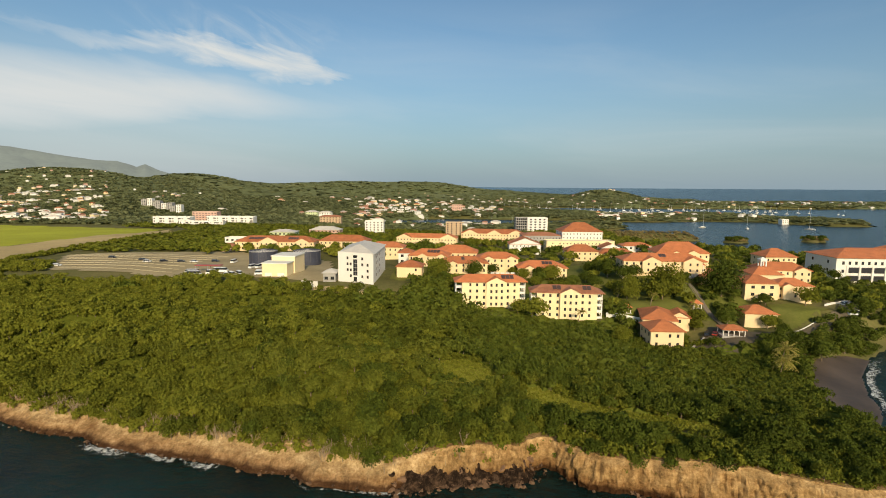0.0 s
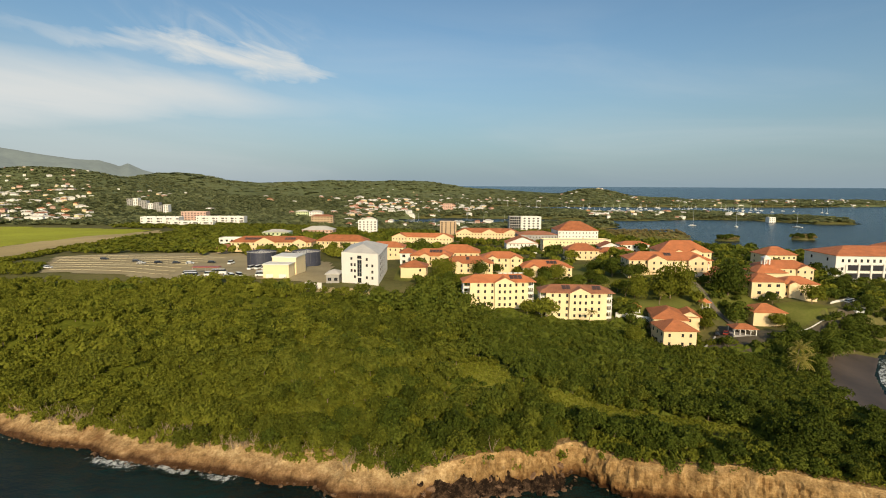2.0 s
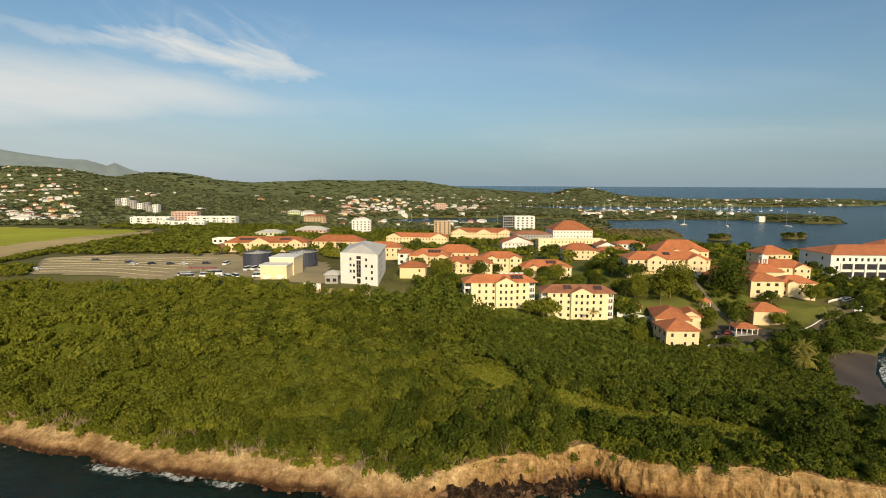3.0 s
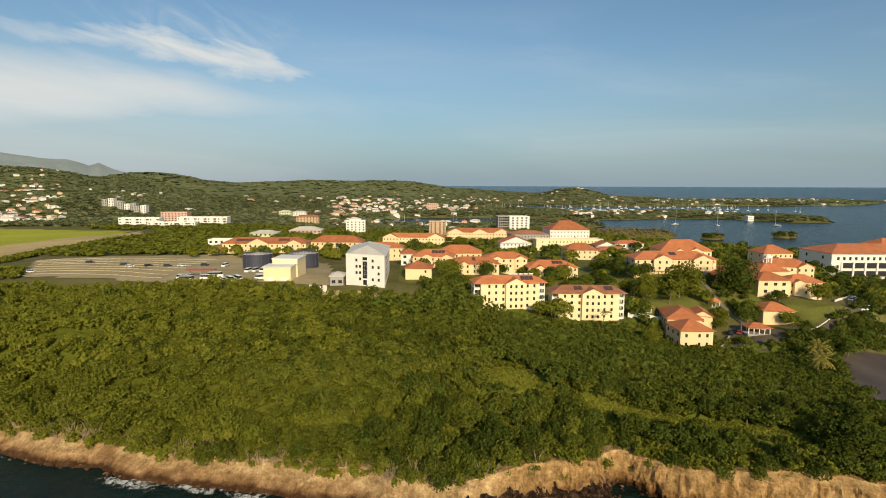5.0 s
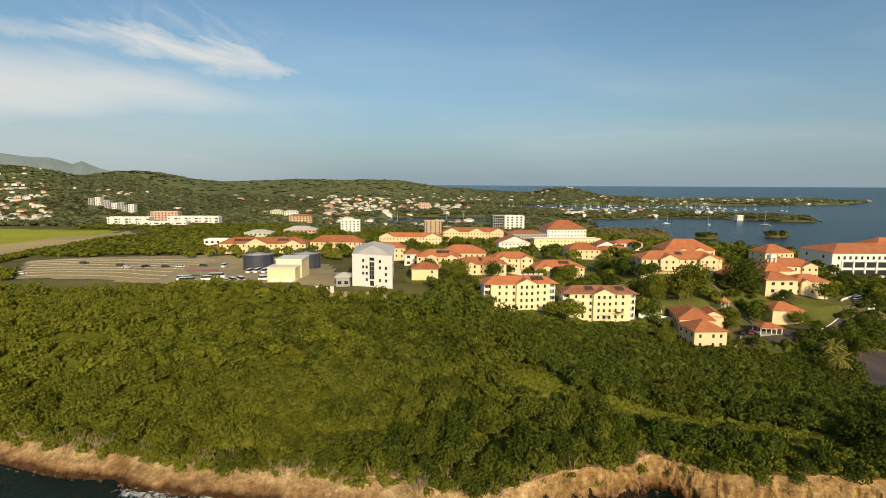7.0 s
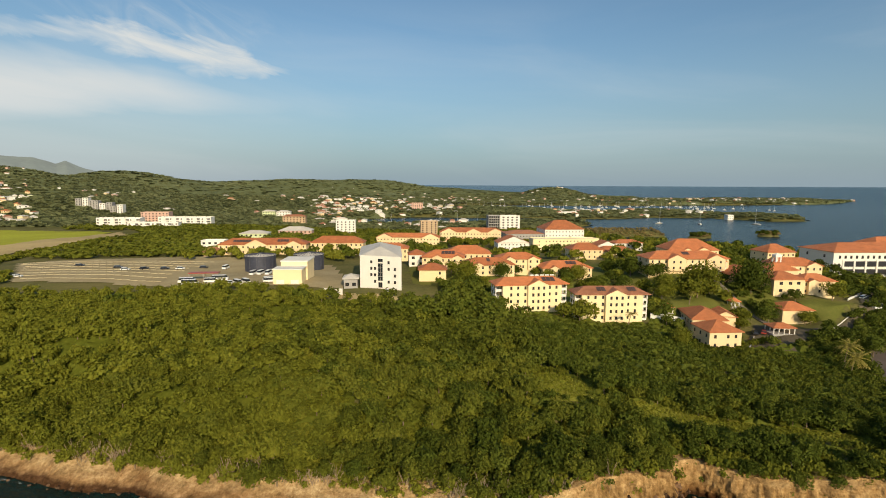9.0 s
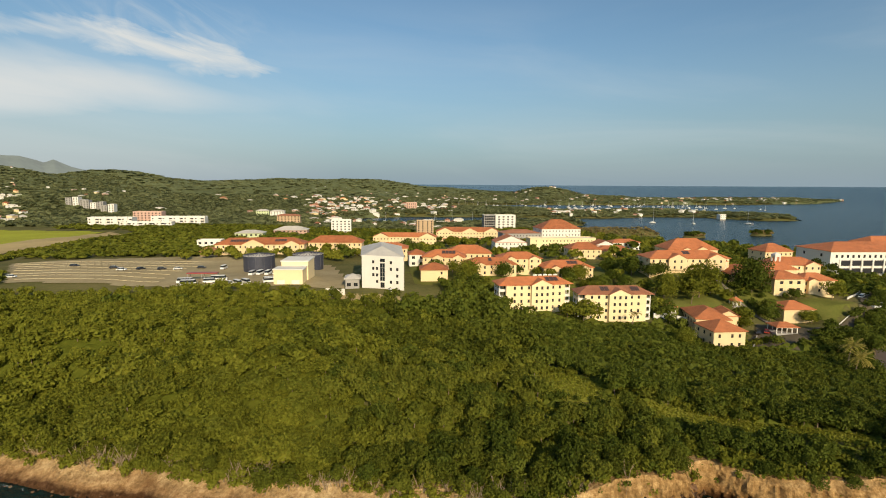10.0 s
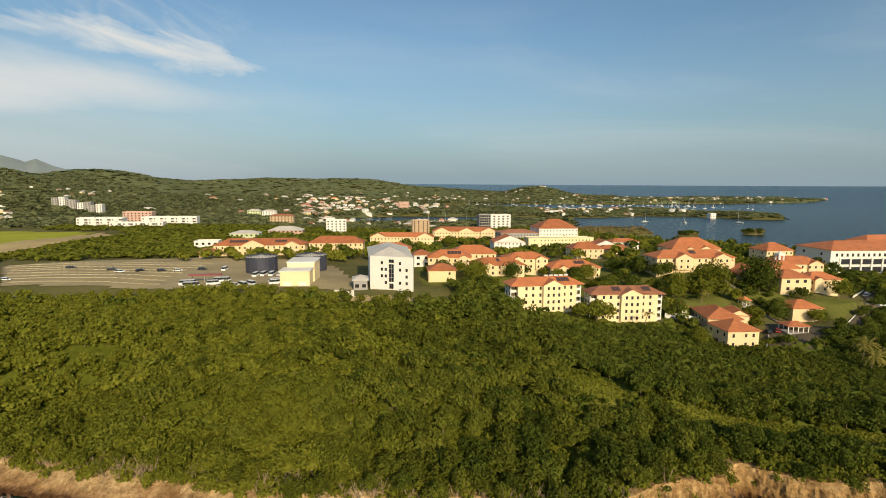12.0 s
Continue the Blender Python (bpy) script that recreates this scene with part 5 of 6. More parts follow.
    V.append(np.stack([fx + 0.75 * o, fy - 0.66 * o, np.full(60, 0.16 + 0.03 * u)], 1))
V = np.concatenate(V)
foam_sheet(V[:, 0], V[:, 1], V[:, 2], 8, 60, "white surf running up the cove's sand")



# ---------------------------------------------------------------- trees
def core_faces():
    """The 24 four-sided faces of a cube cut in eight, without its middle point."""
    pts = [(i, j, k) for i in (-1, 0, 1) for j in (-1, 0, 1) for k in (-1, 0, 1) if (i, j, k) != (0, 0, 0)]
    at_ = {p: q for q, p in enumerate(pts)}
    faces = []
    for axis in range(3):
        for side in (-1, 1):
            for a in (-1, 0):
                for b in (-1, 0):
                    ring = [(a, b), (a + 1, b), (a + 1, b + 1), (a, b + 1)]
                    quad = []
                    for u, v in (ring if side > 0 else ring[::-1]):
                        p = [u, v]
                        p.insert(axis, side)
                        quad.append(at_[tuple(p)])
                    faces.append(quad if axis != 1 else quad[::-1])
    return np.array(faces)


CORE_FACES = core_faces()


def crown_arrays(seed, leaves, R, H, leaf, lobes=9, flat=0.75, fill=0.86, core=True):
    """Leaves on the outside of a cluster of rounded lobes: corners, faces and soft normals, base at z=0 of the crown's foot H."""
    g = np.random.default_rng(seed)
    a = g.uniform(0, 2 * np.pi, lobes)
    rr_ = R * 0.62 * np.sqrt(g.uniform(0.05, 1, lobes))
    lc = np.stack([rr_ * np.cos(a), rr_ * np.sin(a), g.uniform(-0.25, 0.55, lobes) * R * flat], 1)
    lc[0] = (0, 0, 0.35 * R * flat)
    lr = g.uniform(0.36, 0.56, lobes) * R
    which = g.integers(0, lobes, leaves)
    d = g.normal(size=(leaves, 3))
    d[:, 2] = np.abs(d[:, 2]) * 1.1 - 0.45
    d /= np.linalg.norm(d, axis=1)[:, None]
    c = lc[which] + d * lr[which][:, None] * g.uniform(fill, 1.08, leaves)[:, None] * np.array([1, 1, flat])
    n = d + g.normal(size=(leaves, 3)) * 0.62
    n /= np.linalg.norm(n, axis=1)[:, None]
    t = np.cross(n, g.normal(size=(leaves, 3)))
    t /= np.linalg.norm(t, axis=1)[:, None]
    b = np.cross(n, t)
    s = leaf * g.uniform(0.6, 1.35, leaves)[:, None]
    V = np.stack([c - t * s, c - b * s * 0.62, c + t * s, c + b * s * 0.62], 1).reshape(-1, 3)
    if core:
        m = np.array([(i, j, k) for i in (-1, 0, 1) for j in (-1, 0, 1) for k in (-1, 0, 1) if (i, j, k) != (0, 0, 0)], float)
        m /= np.linalg.norm(m, axis=1)[:, None]
        V = np.concatenate([V, m * np.array([0.47, 0.47, 0.40 * flat]) * R + np.array([0, 0, 0.04 * R * flat])])
        n_core = 0.6 * m + np.array([0, 0, 0.45])
    V[:, 2] += H
    soft_n = n.copy()
    soft_n /= np.linalg.norm(soft_n, axis=1)[:, None]
    F, N = np.arange(4 * leaves).reshape(-1, 4), np.repeat(soft_n, 4, 0)
    if core:
        F = np.concatenate([F, CORE_FACES + 4 * leaves])
        N = np.concatenate([N, n_core / np.linalg.norm(n_core, axis=1)[:, None]])
    return V, F, N


def trunk_mesh(seed, H, r, spread):
    g = random.Random(seed)
    bm = bmesh.new()
    fork = H * 0.55
    tube(bm, (0, 0, -1.0), (g.uniform(-0.2, 0.2), g.uniform(-0.2, 0.2), fork), r, r * 0.7, 6)
    for k in range(4):
        a = k * 1.57 + g.uniform(-0.5, 0.5)
        tube(bm, (0, 0, fork - 0.2), (spread * math.cos(a), spread * math.sin(a), H + g.uniform(0, 0.8)), r * 0.55, r * 0.2, 5)
    me = bpy.data.meshes.new("trunk")
    bm.to_mesh(me)
    bm.free()
    me.materials.append(BARK)
    return me


SPECIES = []          # crown mesh, trunk mesh, label
for k, (leaves, R, H, leaf, lobes, flat, mat, label) in enumerate([
        (1050, 3.4, 2.3, 0.28, 13, 0.78, LEAF, "olive-green broad-crowned coastal tree in dense woodland"), (1000, 3.1, 2.6, 0.27, 12, 0.88, LEAF, "olive-green rounded coastal tree in dense woodland"),
        (1150, 3.7, 2.2, 0.28, 15, 0.68, LEAF, "spreading yellow-green tree with a flat crown"), (1050, 3.3, 2.9, 0.28, 12, 0.95, LEAF_DARK, "deep green leafy tree in dense woodland"),
        (950, 3.0, 2.2, 0.27, 11, 0.85, LEAF_DARK, "dark green rounded tree near the cliff edge"),
        (3000, 3.4, 1.9, 0.19, 26, 1.0, LEAF, "broad leafy shade tree on the campus slope"), (3000, 3.4, 1.9, 0.19, 26, 1.0, LEAF_DARK, "broad dark green shade tree on the campus slope"),
        (1100, 3.5, 2.4, 0.27, 14, 0.82, LEAF_MID, "green broad-crowned tree in dense woodland"), (1000, 3.0, 2.7, 0.26, 11, 0.95, LEAF_MID, "green rounded tree in dense woodland")]):
    V, F, N = crown_arrays(40 + k, leaves, R, H, leaf, lobes, flat)
    SPECIES.append((mesh_np("crown", V, F, mat, N), trunk_mesh(k, H, 0.16, R * 0.5), label, R))


def tree(kind, x, y, z, rz, size, group="woodland trees", label="", tall=1.0):
    crown, trunk, text, R = SPECIES[kind]
    root = tagged(new("tree"), label or text, "tree", group)
    root.matrix_basis = pose(x, y, z, 0, 0, rz) @ Matrix.Diagonal((size, size, size * tall, 1))
    part("trunk", trunk, None, root)
    part("crown", crown, None, root)
    return root


def inside(x, y, *corners):
    return inside_and_distance(np.stack([x, y], 1), np.array(corners, float))[0]


def jitter_grid(x0, x1, y0, y1, step, seed):
    g = np.random.default_rng(seed)
    X, Y = np.meshgrid(np.arange(x0, x1, step), np.arange(y0, y1, step))
    X = X + (np.arange(X.shape[0]) % 2)[:, None] * step / 2
    X, Y = X.ravel(), Y.ravel()
    return X + g.uniform(-0.36, 0.36, len(X)) * step, Y + g.uniform(-0.36, 0.36, len(X)) * step


def merged(name, label, category, mat, templates, x, y, z, size, seed, tall=None, parent=None):
    """Many plants joined into one object of countless leaves."""
    g = np.random.default_rng(seed)
    pick = g.integers(0, len(templates), len(x))
    turn = g.uniform(0, 2 * np.pi, len(x))
    VV, FF, NN, base = [], [], [], 0
    for k, (V, F, N) in enumerate(templates):
        sel = np.where(pick == k)[0]
        if not len(sel):
            continue
        c, s = np.cos(turn[sel])[:, None], np.sin(turn[sel])[:, None]
        rx, ry = V[:, 0] * c - V[:, 1] * s, V[:, 0] * s + V[:, 1] * c
        sz = size[sel][:, None]
        tz = sz if tall is None else tall[sel][:, None]
        VV.append(np.stack([rx * sz + x[sel][:, None], ry * sz + y[sel][:, None], V[:, 2] * tz + z[sel][:, None]], -1).reshape(-1, 3))
        NN.append(np.stack([N[:, 0] * c - N[:, 1] * s, N[:, 0] * s + N[:, 1] * c, np.broadcast_to(N[:, 2], rx.shape)], -1).reshape(-1, 3))
        FF.append((F[None] + (np.arange(len(sel)) * len(V))[:, None, None]).reshape(-1, F.shape[1]) + base)
        base += len(sel) * len(V)
    ob = part(name, mesh_np(name, np.concatenate(VV), np.concatenate(FF), mat, np.concatenate(NN)), None, parent)
    return ob if parent else tagged(ob, label, category, kind="stuff")


def trunk_arrays(H=3.4, r=0.14):
    a = np.arange(5) * 2 * np.pi / 5
    ring = np.stack([np.cos(a), np.sin(a)], 1)
    V = np.concatenate([np.column_stack([ring * r, np.full(5, -1.0)]), np.column_stack([ring * r * 0.55, np.full(5, H)])])
    F = np.array([(k, (k + 1) % 5, 5 + (k + 1) % 5, 5 + k) for k in range(5)])
    return V, F, np.concatenate([np.column_stack([ring, np.zeros(5)])] * 2)


def clearing(x, y, front=0.0):
    """Grassy openings in the wood; front: how far the open view reaches towards the sea."""
    out = ((x - 6.5) / 10) ** 2 + ((y - 146 + front / 2) / (8.5 + front / 2)) ** 2 < 1
    for a, b in (((27, 135), (41, 126.5)), ((41, 126.5), (53, 121.5)), ((53, 121.5), (67, 115))):
        a, b = np.array(a, float), np.array(b, float)
        for k in (0.0, 0.5, 1.0):
            P = np.stack([x, y + front * k], 1)
            q = np.clip(((P - a) @ (b - a)) / ((b - a) @ (b - a)), 0, 1)
            out |= np.hypot(*(P - a - q[:, None] * (b - a)).T) < 3.4
    for gx_, gy_ in ((-42.5, 156), (-62, 165.5), (-77, 167)):
        out |= ((x - gx_) / 1.9) ** 2 + ((y - gy_ + front / 3) / (2.8 + front / 3)) ** 2 < 1
    return out


# the headland's woodland
X, Y = jitter_grid(-290, 128, 84, 250, 4.9, 21)
land, dist = inside_and_distance(np.stack([X, Y], 1), LAND)
Z = on_bank(X, Y, dist)
keep = land & (dist > np.where(X < -12, bank_width(X) * 0.8, np.where(X > 68, 2.6, bank_width(X) + 1.2))) & ~blocked(X, Y, 2.6)
keep &= ~inside(X, Y, (-340, 262), (-215, 262), (-150, 255), (-104, 240), (-70, 229), (-20, 216), (-12, 240), (-5, 262), (-60, 300), (-340, 300))      # the lot and its edge
keep &= ~inside(X, Y, (14, 235), (75, 226), (95, 215), (98, 186), (128, 186), (150, 200), (200, 240), (200, 260), (0, 260))                              # campus lawns
keep &= ~inside(X, Y, *BEACH)                                                          # the beach
gap = clearing(X, Y, 9.0) | inside(X, Y, (6, 222), (40, 222), (74, 214), (72, 199), (42, 203), (8, 207))
keep &= ~gap
slope = inside(X, Y, (16, 215), (10, 188), (14, 158), (40, 146), (80, 128), (104, 120), (116, 150), (126, 176), (98, 186), (76, 206), (40, 208)) & ~((X > 60) & (Y < 118))
low = slope
X, Y, Z, dist, low = X[keep], Y[keep], Z[keep], dist[keep], low[keep]
g = np.random.default_rng(22)
size = g.uniform(0.78, 1.15, len(X)) * (1.08 + 0.28 * wobble(X, Y, 7.0, 2.0)) * np.where(dist < 9, 0.75, 1.0) * np.where(X > 85, 0.75, 1.0)
tallest = inside(X, Y, (-34, 206), (12, 200), (14, 226), (-6, 236), (-24, 232))
size = np.where(tallest, size * 1.45, size) * np.where((Y > 195) & (X < -40), 0.8, 1.0)
tone_v = 0.35 * wobble(X, Y, 26.0, 0.7) + 0.011 * (X + 48 - 0.4 * np.maximum(0, Y - 150)) + g.normal(0, 0.42, len(X))
dark = (tone_v > 0.55) | tallest
mid = (tone_v > -0.25) & ~dark
wood = ~low
near = wood & (X > -118) & (X < 100) & (Y < 134)
if near.sum() > 300:
    far_first = np.where(near)[0][np.argsort(dist[near])][300:]
    near[far_first] = False
for i in np.where(near)[0]:
    kind = int(g.choice([3, 4])) if dark[i] else int(g.choice([7, 8])) if mid[i] else int(g.choice([0, 1, 2]))
    tree(kind, X[i], Y[i], Z[i], g.uniform(0, 360), size[i])
rest = wood & ~near
TREES_X, TREES_Y = X[wood], Y[wood]
light_t = [crown_arrays(60 + k, 290, R, H, 0.46, lb, fl) for k, (R, H, lb, fl) in enumerate([(3.4, 2.6, 11, 0.74), (3.1, 2.9, 10, 0.85), (3.8, 2.5, 13, 0.64)])]
dark_t = [crown_arrays(70 + k, 270, R, H, 0.46, lb, fl) for k, (R, H, lb, fl) in enumerate([(3.4, 3.0, 11, 0.9), (3.1, 2.6, 10, 0.8)])]
fine = [crown_arrays(160 + k, 640, R, H, 0.30, lb, fl) for k, (R, H, lb, fl) in enumerate([(3.4, 2.4, 12, 0.76), (3.1, 2.7, 11, 0.86), (3.8, 2.3, 14, 0.66)])]
front = rest & (Y < 158)
for a, mat, t_, text in ((front & mid, LEAF_MID, fine, "dense green coastal woodland canopy"), (rest & ~front & mid, LEAF_MID, dark_t, "green woodland canopy below the parking lot"), (front & ~dark & ~mid, LEAF, fine, "dense olive-green coastal woodland canopy"), (rest & ~front & ~dark & ~mid, LEAF, light_t, "olive-green woodland canopy below the parking lot"),
                         (front & dark, LEAF_DARK, fine, "dense deep green woodland canopy on the slope"), (rest & ~front & dark, LEAF_DARK, dark_t, "deep green woodland canopy below the halls")):
    ob = merged("woodland", text, "woodland", mat, t_, X[a], Y[a], Z[a], size[a], 31)
    merged("trunks", "", "", BARK, [trunk_arrays(2.4)], X[a], Y[a], Z[a], size[a], 31, parent=ob)

# undergrowth: a closed low layer below the crowns
X, Y = np.meshgrid(np.arange(-290, 128, 1.5), np.arange(88, 248, 1.5))
shape = X.shape
X, Y = X.ravel(), Y.ravel()
land, dist = inside_and_distance(np.stack([X, Y], 1), LAND)
ok = land & (dist > bank_width(X) + np.where(X > -12, 5.6, 3.6)) & ~blocked(X, Y, 1.0)
ok &= ~inside(X, Y, (-340, 258), (-215, 258), (-150, 252), (-104, 238), (-70, 227), (-20, 214), (-12, 240), (-5, 262), (-60, 300), (-340, 300))
ok &= ~inside(X, Y, (14, 233), (75, 224), (96, 213), (98, 187), (128, 187), (150, 200), (200, 240), (200, 260), (0, 260)) & ~inside(X, Y, *BEACH)
ok &= ~clearing(X, Y, 2.0)
g = np.random.default_rng(19)
Z = height(X, Y) + np.where(ok, np.where(X < -5, 0.7, 0.4) + 0.8 * np.abs(wobble(X, Y, 2.2)) + g.uniform(-1.0, 0.7, len(X)), -0.4)
ids = np.arange(len(X)).reshape(shape)
near_ok = ok.reshape(shape)
cell = near_ok[:-1, :-1] | near_ok[1:, :-1] | near_ok[:-1, 1:] | near_ok[1:, 1:]
F = np.stack([ids[:-1, :-1], ids[:-1, 1:], ids[1:, 1:], ids[1:, :-1]], -1)[cell]
west = X[F[:, 0]] < -5
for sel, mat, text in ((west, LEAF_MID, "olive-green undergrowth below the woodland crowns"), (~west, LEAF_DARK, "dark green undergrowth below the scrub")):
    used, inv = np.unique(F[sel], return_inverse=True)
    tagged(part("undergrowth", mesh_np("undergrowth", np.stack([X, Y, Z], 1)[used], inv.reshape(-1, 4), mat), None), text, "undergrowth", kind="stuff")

# low scrub on the eastern slope, and under the wood's edge
X, Y = jitter_grid(-130, 128, 88, 216, 2.35, 23)
land, dist = inside_and_distance(np.stack([X, Y], 1), LAND)
keep_low = inside(X, Y, (6, 222), (40, 222), (74, 214), (72, 196), (42, 200), (8, 204))
on_slope = inside(X, Y, (14, 217), (8, 188), (12, 158), (40, 144), (80, 124), (104, 118), (112, 140), (118, 158), (122, 172), (108, 176), (94, 182), (76, 208), (40, 210))
edge = (dist > np.where(X > -20, bank_width(X) + 1.0, bank_width(X) * 0.85)) & (dist < bank_width(X) + 7) & (X < 112) & (np.random.default_rng(9).random(len(X)) < np.where(X > -20, 0.92, 0.85))
clear = clearing(X, Y)
in_front = clearing(X, Y, 9.5)
keep = land & (on_slope | edge | in_front) & ~blocked(X, Y, 1.2) & ~clear & ~inside(X, Y, *BEACH)
Z = on_bank(X, Y, dist)
X, Y, Z = X[keep], Y[keep], Z[keep]
bush_t = [crown_arrays(80 + k, 130, 1.75, 0.65, 0.33, 7, 0.72, core=False) for k in range(3)]
sz = np.random.default_rng(8).uniform(0.6, 1.25, len(X)) * np.where(keep_low[keep], 0.72, 1.0)
east = X > -14
paler = east & (0.8 * wobble(X, Y, 17.0, 1.5) + np.random.default_rng(44).normal(0, 0.35, len(X)) + 0.012 * (X - 60) > 0.1)
deeper = east & ~paler
merged("scrub", "dense dark green scrub and vines over the slope", "scrub", LEAF_DARK, bush_t, X[deeper], Y[deeper], Z[deeper], sz[deeper], 33)
merged("scrub", "sunlit green scrub on the slope above the cove", "scrub", LEAF_MID, bush_t, X[paler], Y[paler], Z[paler], sz[paler], 37)
merged("scrub", "olive-green bushes on the sandy bank", "scrub", LEAF, bush_t, X[~east], Y[~east], Z[~east], sz[~east], 35)

# bushes that close the gaps between the crowns
X, Y = jitter_grid(-120, 108, 96, 190, 2.6, 26)
land, dist = inside_and_distance(np.stack([X, Y], 1), LAND)
open_to = np.min((X[:, None] - TREES_X) ** 2 + (Y[:, None] - TREES_Y) ** 2, axis=1)
keep = land & (dist > bank_width(X) + 1.0) & (open_to > 2.3 ** 2) & (open_to < 6.5 ** 2) & ~blocked(X, Y, 1.5) & ~inside(X, Y, (12, 158), (40, 144), (80, 124), (104, 118), (128, 180), (98, 188), (40, 210), (8, 188))
keep &= ~clearing(X, Y, 9.0)
X, Y = X[keep], Y[keep]
merged("scrub", "olive-green bushes closing the gaps in the woodland", "scrub", LEAF, bush_t, X, Y, height(X, Y) + 0.3, np.random.default_rng(18).uniform(0.9, 1.5, len(X)), 36)

# grass in the clearings and along the top of the bank
X, Y = jitter_grid(-130, 128, 88, 216, 0.8, 24)
land, dist = inside_and_distance(np.stack([X, Y], 1), LAND)
clear = clearing(X, Y)
rim = (dist > bank_width(X) + 0.9) & (dist < bank_width(X) + 4.0) & (X < 108) & (np.random.default_rng(6).random(len(X)) < 0.5)
keep = land & (clear | rim)
X, Y = X[keep], Y[keep]
gq = np.random.default_rng(4)
tuft = [crown_arrays(190 + k, 12, 0.8, 0.02, 0.26, 4, 0.4, core=False) for k in range(3)]
draped("clearing_floor", [(-4, 136), (17, 136), (30, 128), (52, 118), (68, 111), (70, 118), (54, 126), (30, 140), (16, 156), (-4, 157)], MEADOW, "yellow-green grass floor of the clearings", "grass", 0.40, 1.5)
merged("grass", "long dry yellow-green grass in the clearings", "grass", DRYGRASS, tuft, X, Y, height(X, Y) + 0.3, gq.uniform(0.7, 1.4, len(X)), 34)

# bleached bare stems along the bank
def bare_shrub(seed):
    g = random.Random(seed)
    bm = bmesh.new()
    for k in range(6):
        a, l = g.uniform(0, 6.28), g.uniform(1.8, 4.0)
        p = Vector((g.uniform(-0.7, 0.7), g.uniform(-0.4, 0.4), -0.3))
        q = p + Vector((math.cos(a) * 0.4 * l, math.sin(a) * 0.4 * l, l))
        tube(bm, p, q, 0.065, 0.035, 5)
        tube(bm, p.lerp(q, 0.6), q + Vector((g.uniform(-0.6, 0.6), g.uniform(-0.6, 0.6), 0.5)), 0.04, 0.015, 4)
    me = bpy.data.meshes.new("bare_shrub")
    bm.to_mesh(me)
    bm.free()
    me.materials.append(DEAD)
    return me


bare = [bare_shrub(k) for k in range(4)]
g = random.Random(3)
for k in range(95):
    i = g.randrange(len(s_all))
    while not -125 < cx[i] < 10:
        i = g.randrange(len(s_all))
    o = bank_width(cx[i]) + g.uniform(0.2, 2.2)
    bx, by = cx[i] + nx_[i] * o, cy[i] + ny_[i] * o
    ob = tagged(part("bare_shrub", bare[k % 4], None), "bleached leafless shrub at the top of the bank", "shrub", "bare shrubs")
    ob.matrix_basis = pose(bx, by, ground_z(bx, by), 0, 0, g.uniform(0, 360)) @ Matrix.Diagonal((1, 1, g.uniform(0.7, 1.2), 1))

# single trees of the campus
for tx_, ty_, ts, tall_, kind in ((133.5, 235, 2.6, 1.3, 6), (103.5, 231, 2.9, 1.15, 5), (88, 234, 1.8, 1.4, 5), (69.2, 189.1, 1.25, 1.1, 5)):
    tree(kind, tx_, ty_, ground_z(tx_, ty_), 50.0 * ts, ts, "campus trees", "", tall_)
CAMPUS = [(-14.7, 273, 0, 1.5, 3), (-5.4, 275, 0, 1.3, 1), (63.7, 251, 0, 1.3, 3), (76.3, 262, 0, 1.4, 4), (38.6, 272, 0, 1.2, 0), (51.3, 270, 0, 1.3, 3), (35.7, 253, 0, 1.1, 1), (27.4, 270, 0, 1.2, 4), (99.2, 268, 0, 1.4, 3), (142.7, 217.2, 0, 1.2, 4), (122, 209.5, 0, 1.5, 4), (106, 205, 0, 1.15, 0), (50.2, 256.3, 0, 1.2, 3), (58.4, 244, 0, 1.3, 1), (89.4, 268, 0, 2.0, 3), (84.8, 247.4, 0, 1.5, 0), (209, 257.6, 0, 1.6, 3),
          (191.7, 222.6, 0, 1.5, 4), (140.9, 179.8, 0, 1.5, 3), (135.1, 183.7, 0, 1.5, 4), (159.3, 192, 0, 1.5, 3), (150.8, 193.5, 0, 1.3, 4), (178, 212, 0, 1.4, 3), (170, 206, 0, 1.5, 4), (30, 248, 0, 1.0, 0), (70, 243, 0, 1.1, 3), (110, 232, 0, 1.1, 0), (198, 296, 0, 1.7, 3), (190, 291, 0, 1.6, 4), (182, 284, 0, 1.5, 3), (206, 297, 0, 1.4, 4), (214, 284, 0, 1.5, 3), (222, 280, 0, 1.3, 4), (33, 213, 0, 1.6, 0), (38.5, 209, 0, 2.2, 0), (118, 247, 0, 1.1, 0), (96, 249, 0, 1.2, 3), (140, 224, 0, 1.2, 1), (110, 211, 5.5, 1.2, 0), (165.4, 223.5, 12.5, 1.7, 1), (148, 225, 13.0, 1.0, 3),
          (166, 249, 17.0, 1.2, 4), (204, 255, 13.5, 1.5, 3), (212, 250, 13.0, 1.4, 4), (208, 240, 12.0, 1.3, 3), (29, 520, 3.0, 2.7, 0), (-17, 480, 6.0, 2.4, 3), (1, 245, 18.0, 1.2, 3),
          (15, 246, 19.0, 1.0, 4), (23, 251, 20.0, 0.9, 1), (47, 251, 17.0, 1.1, 1), (56, 251, 17.0, 1.2, 0), (67, 254, 17.5, 1.3, 3), (78, 253, 18.0, 1.3, 3),
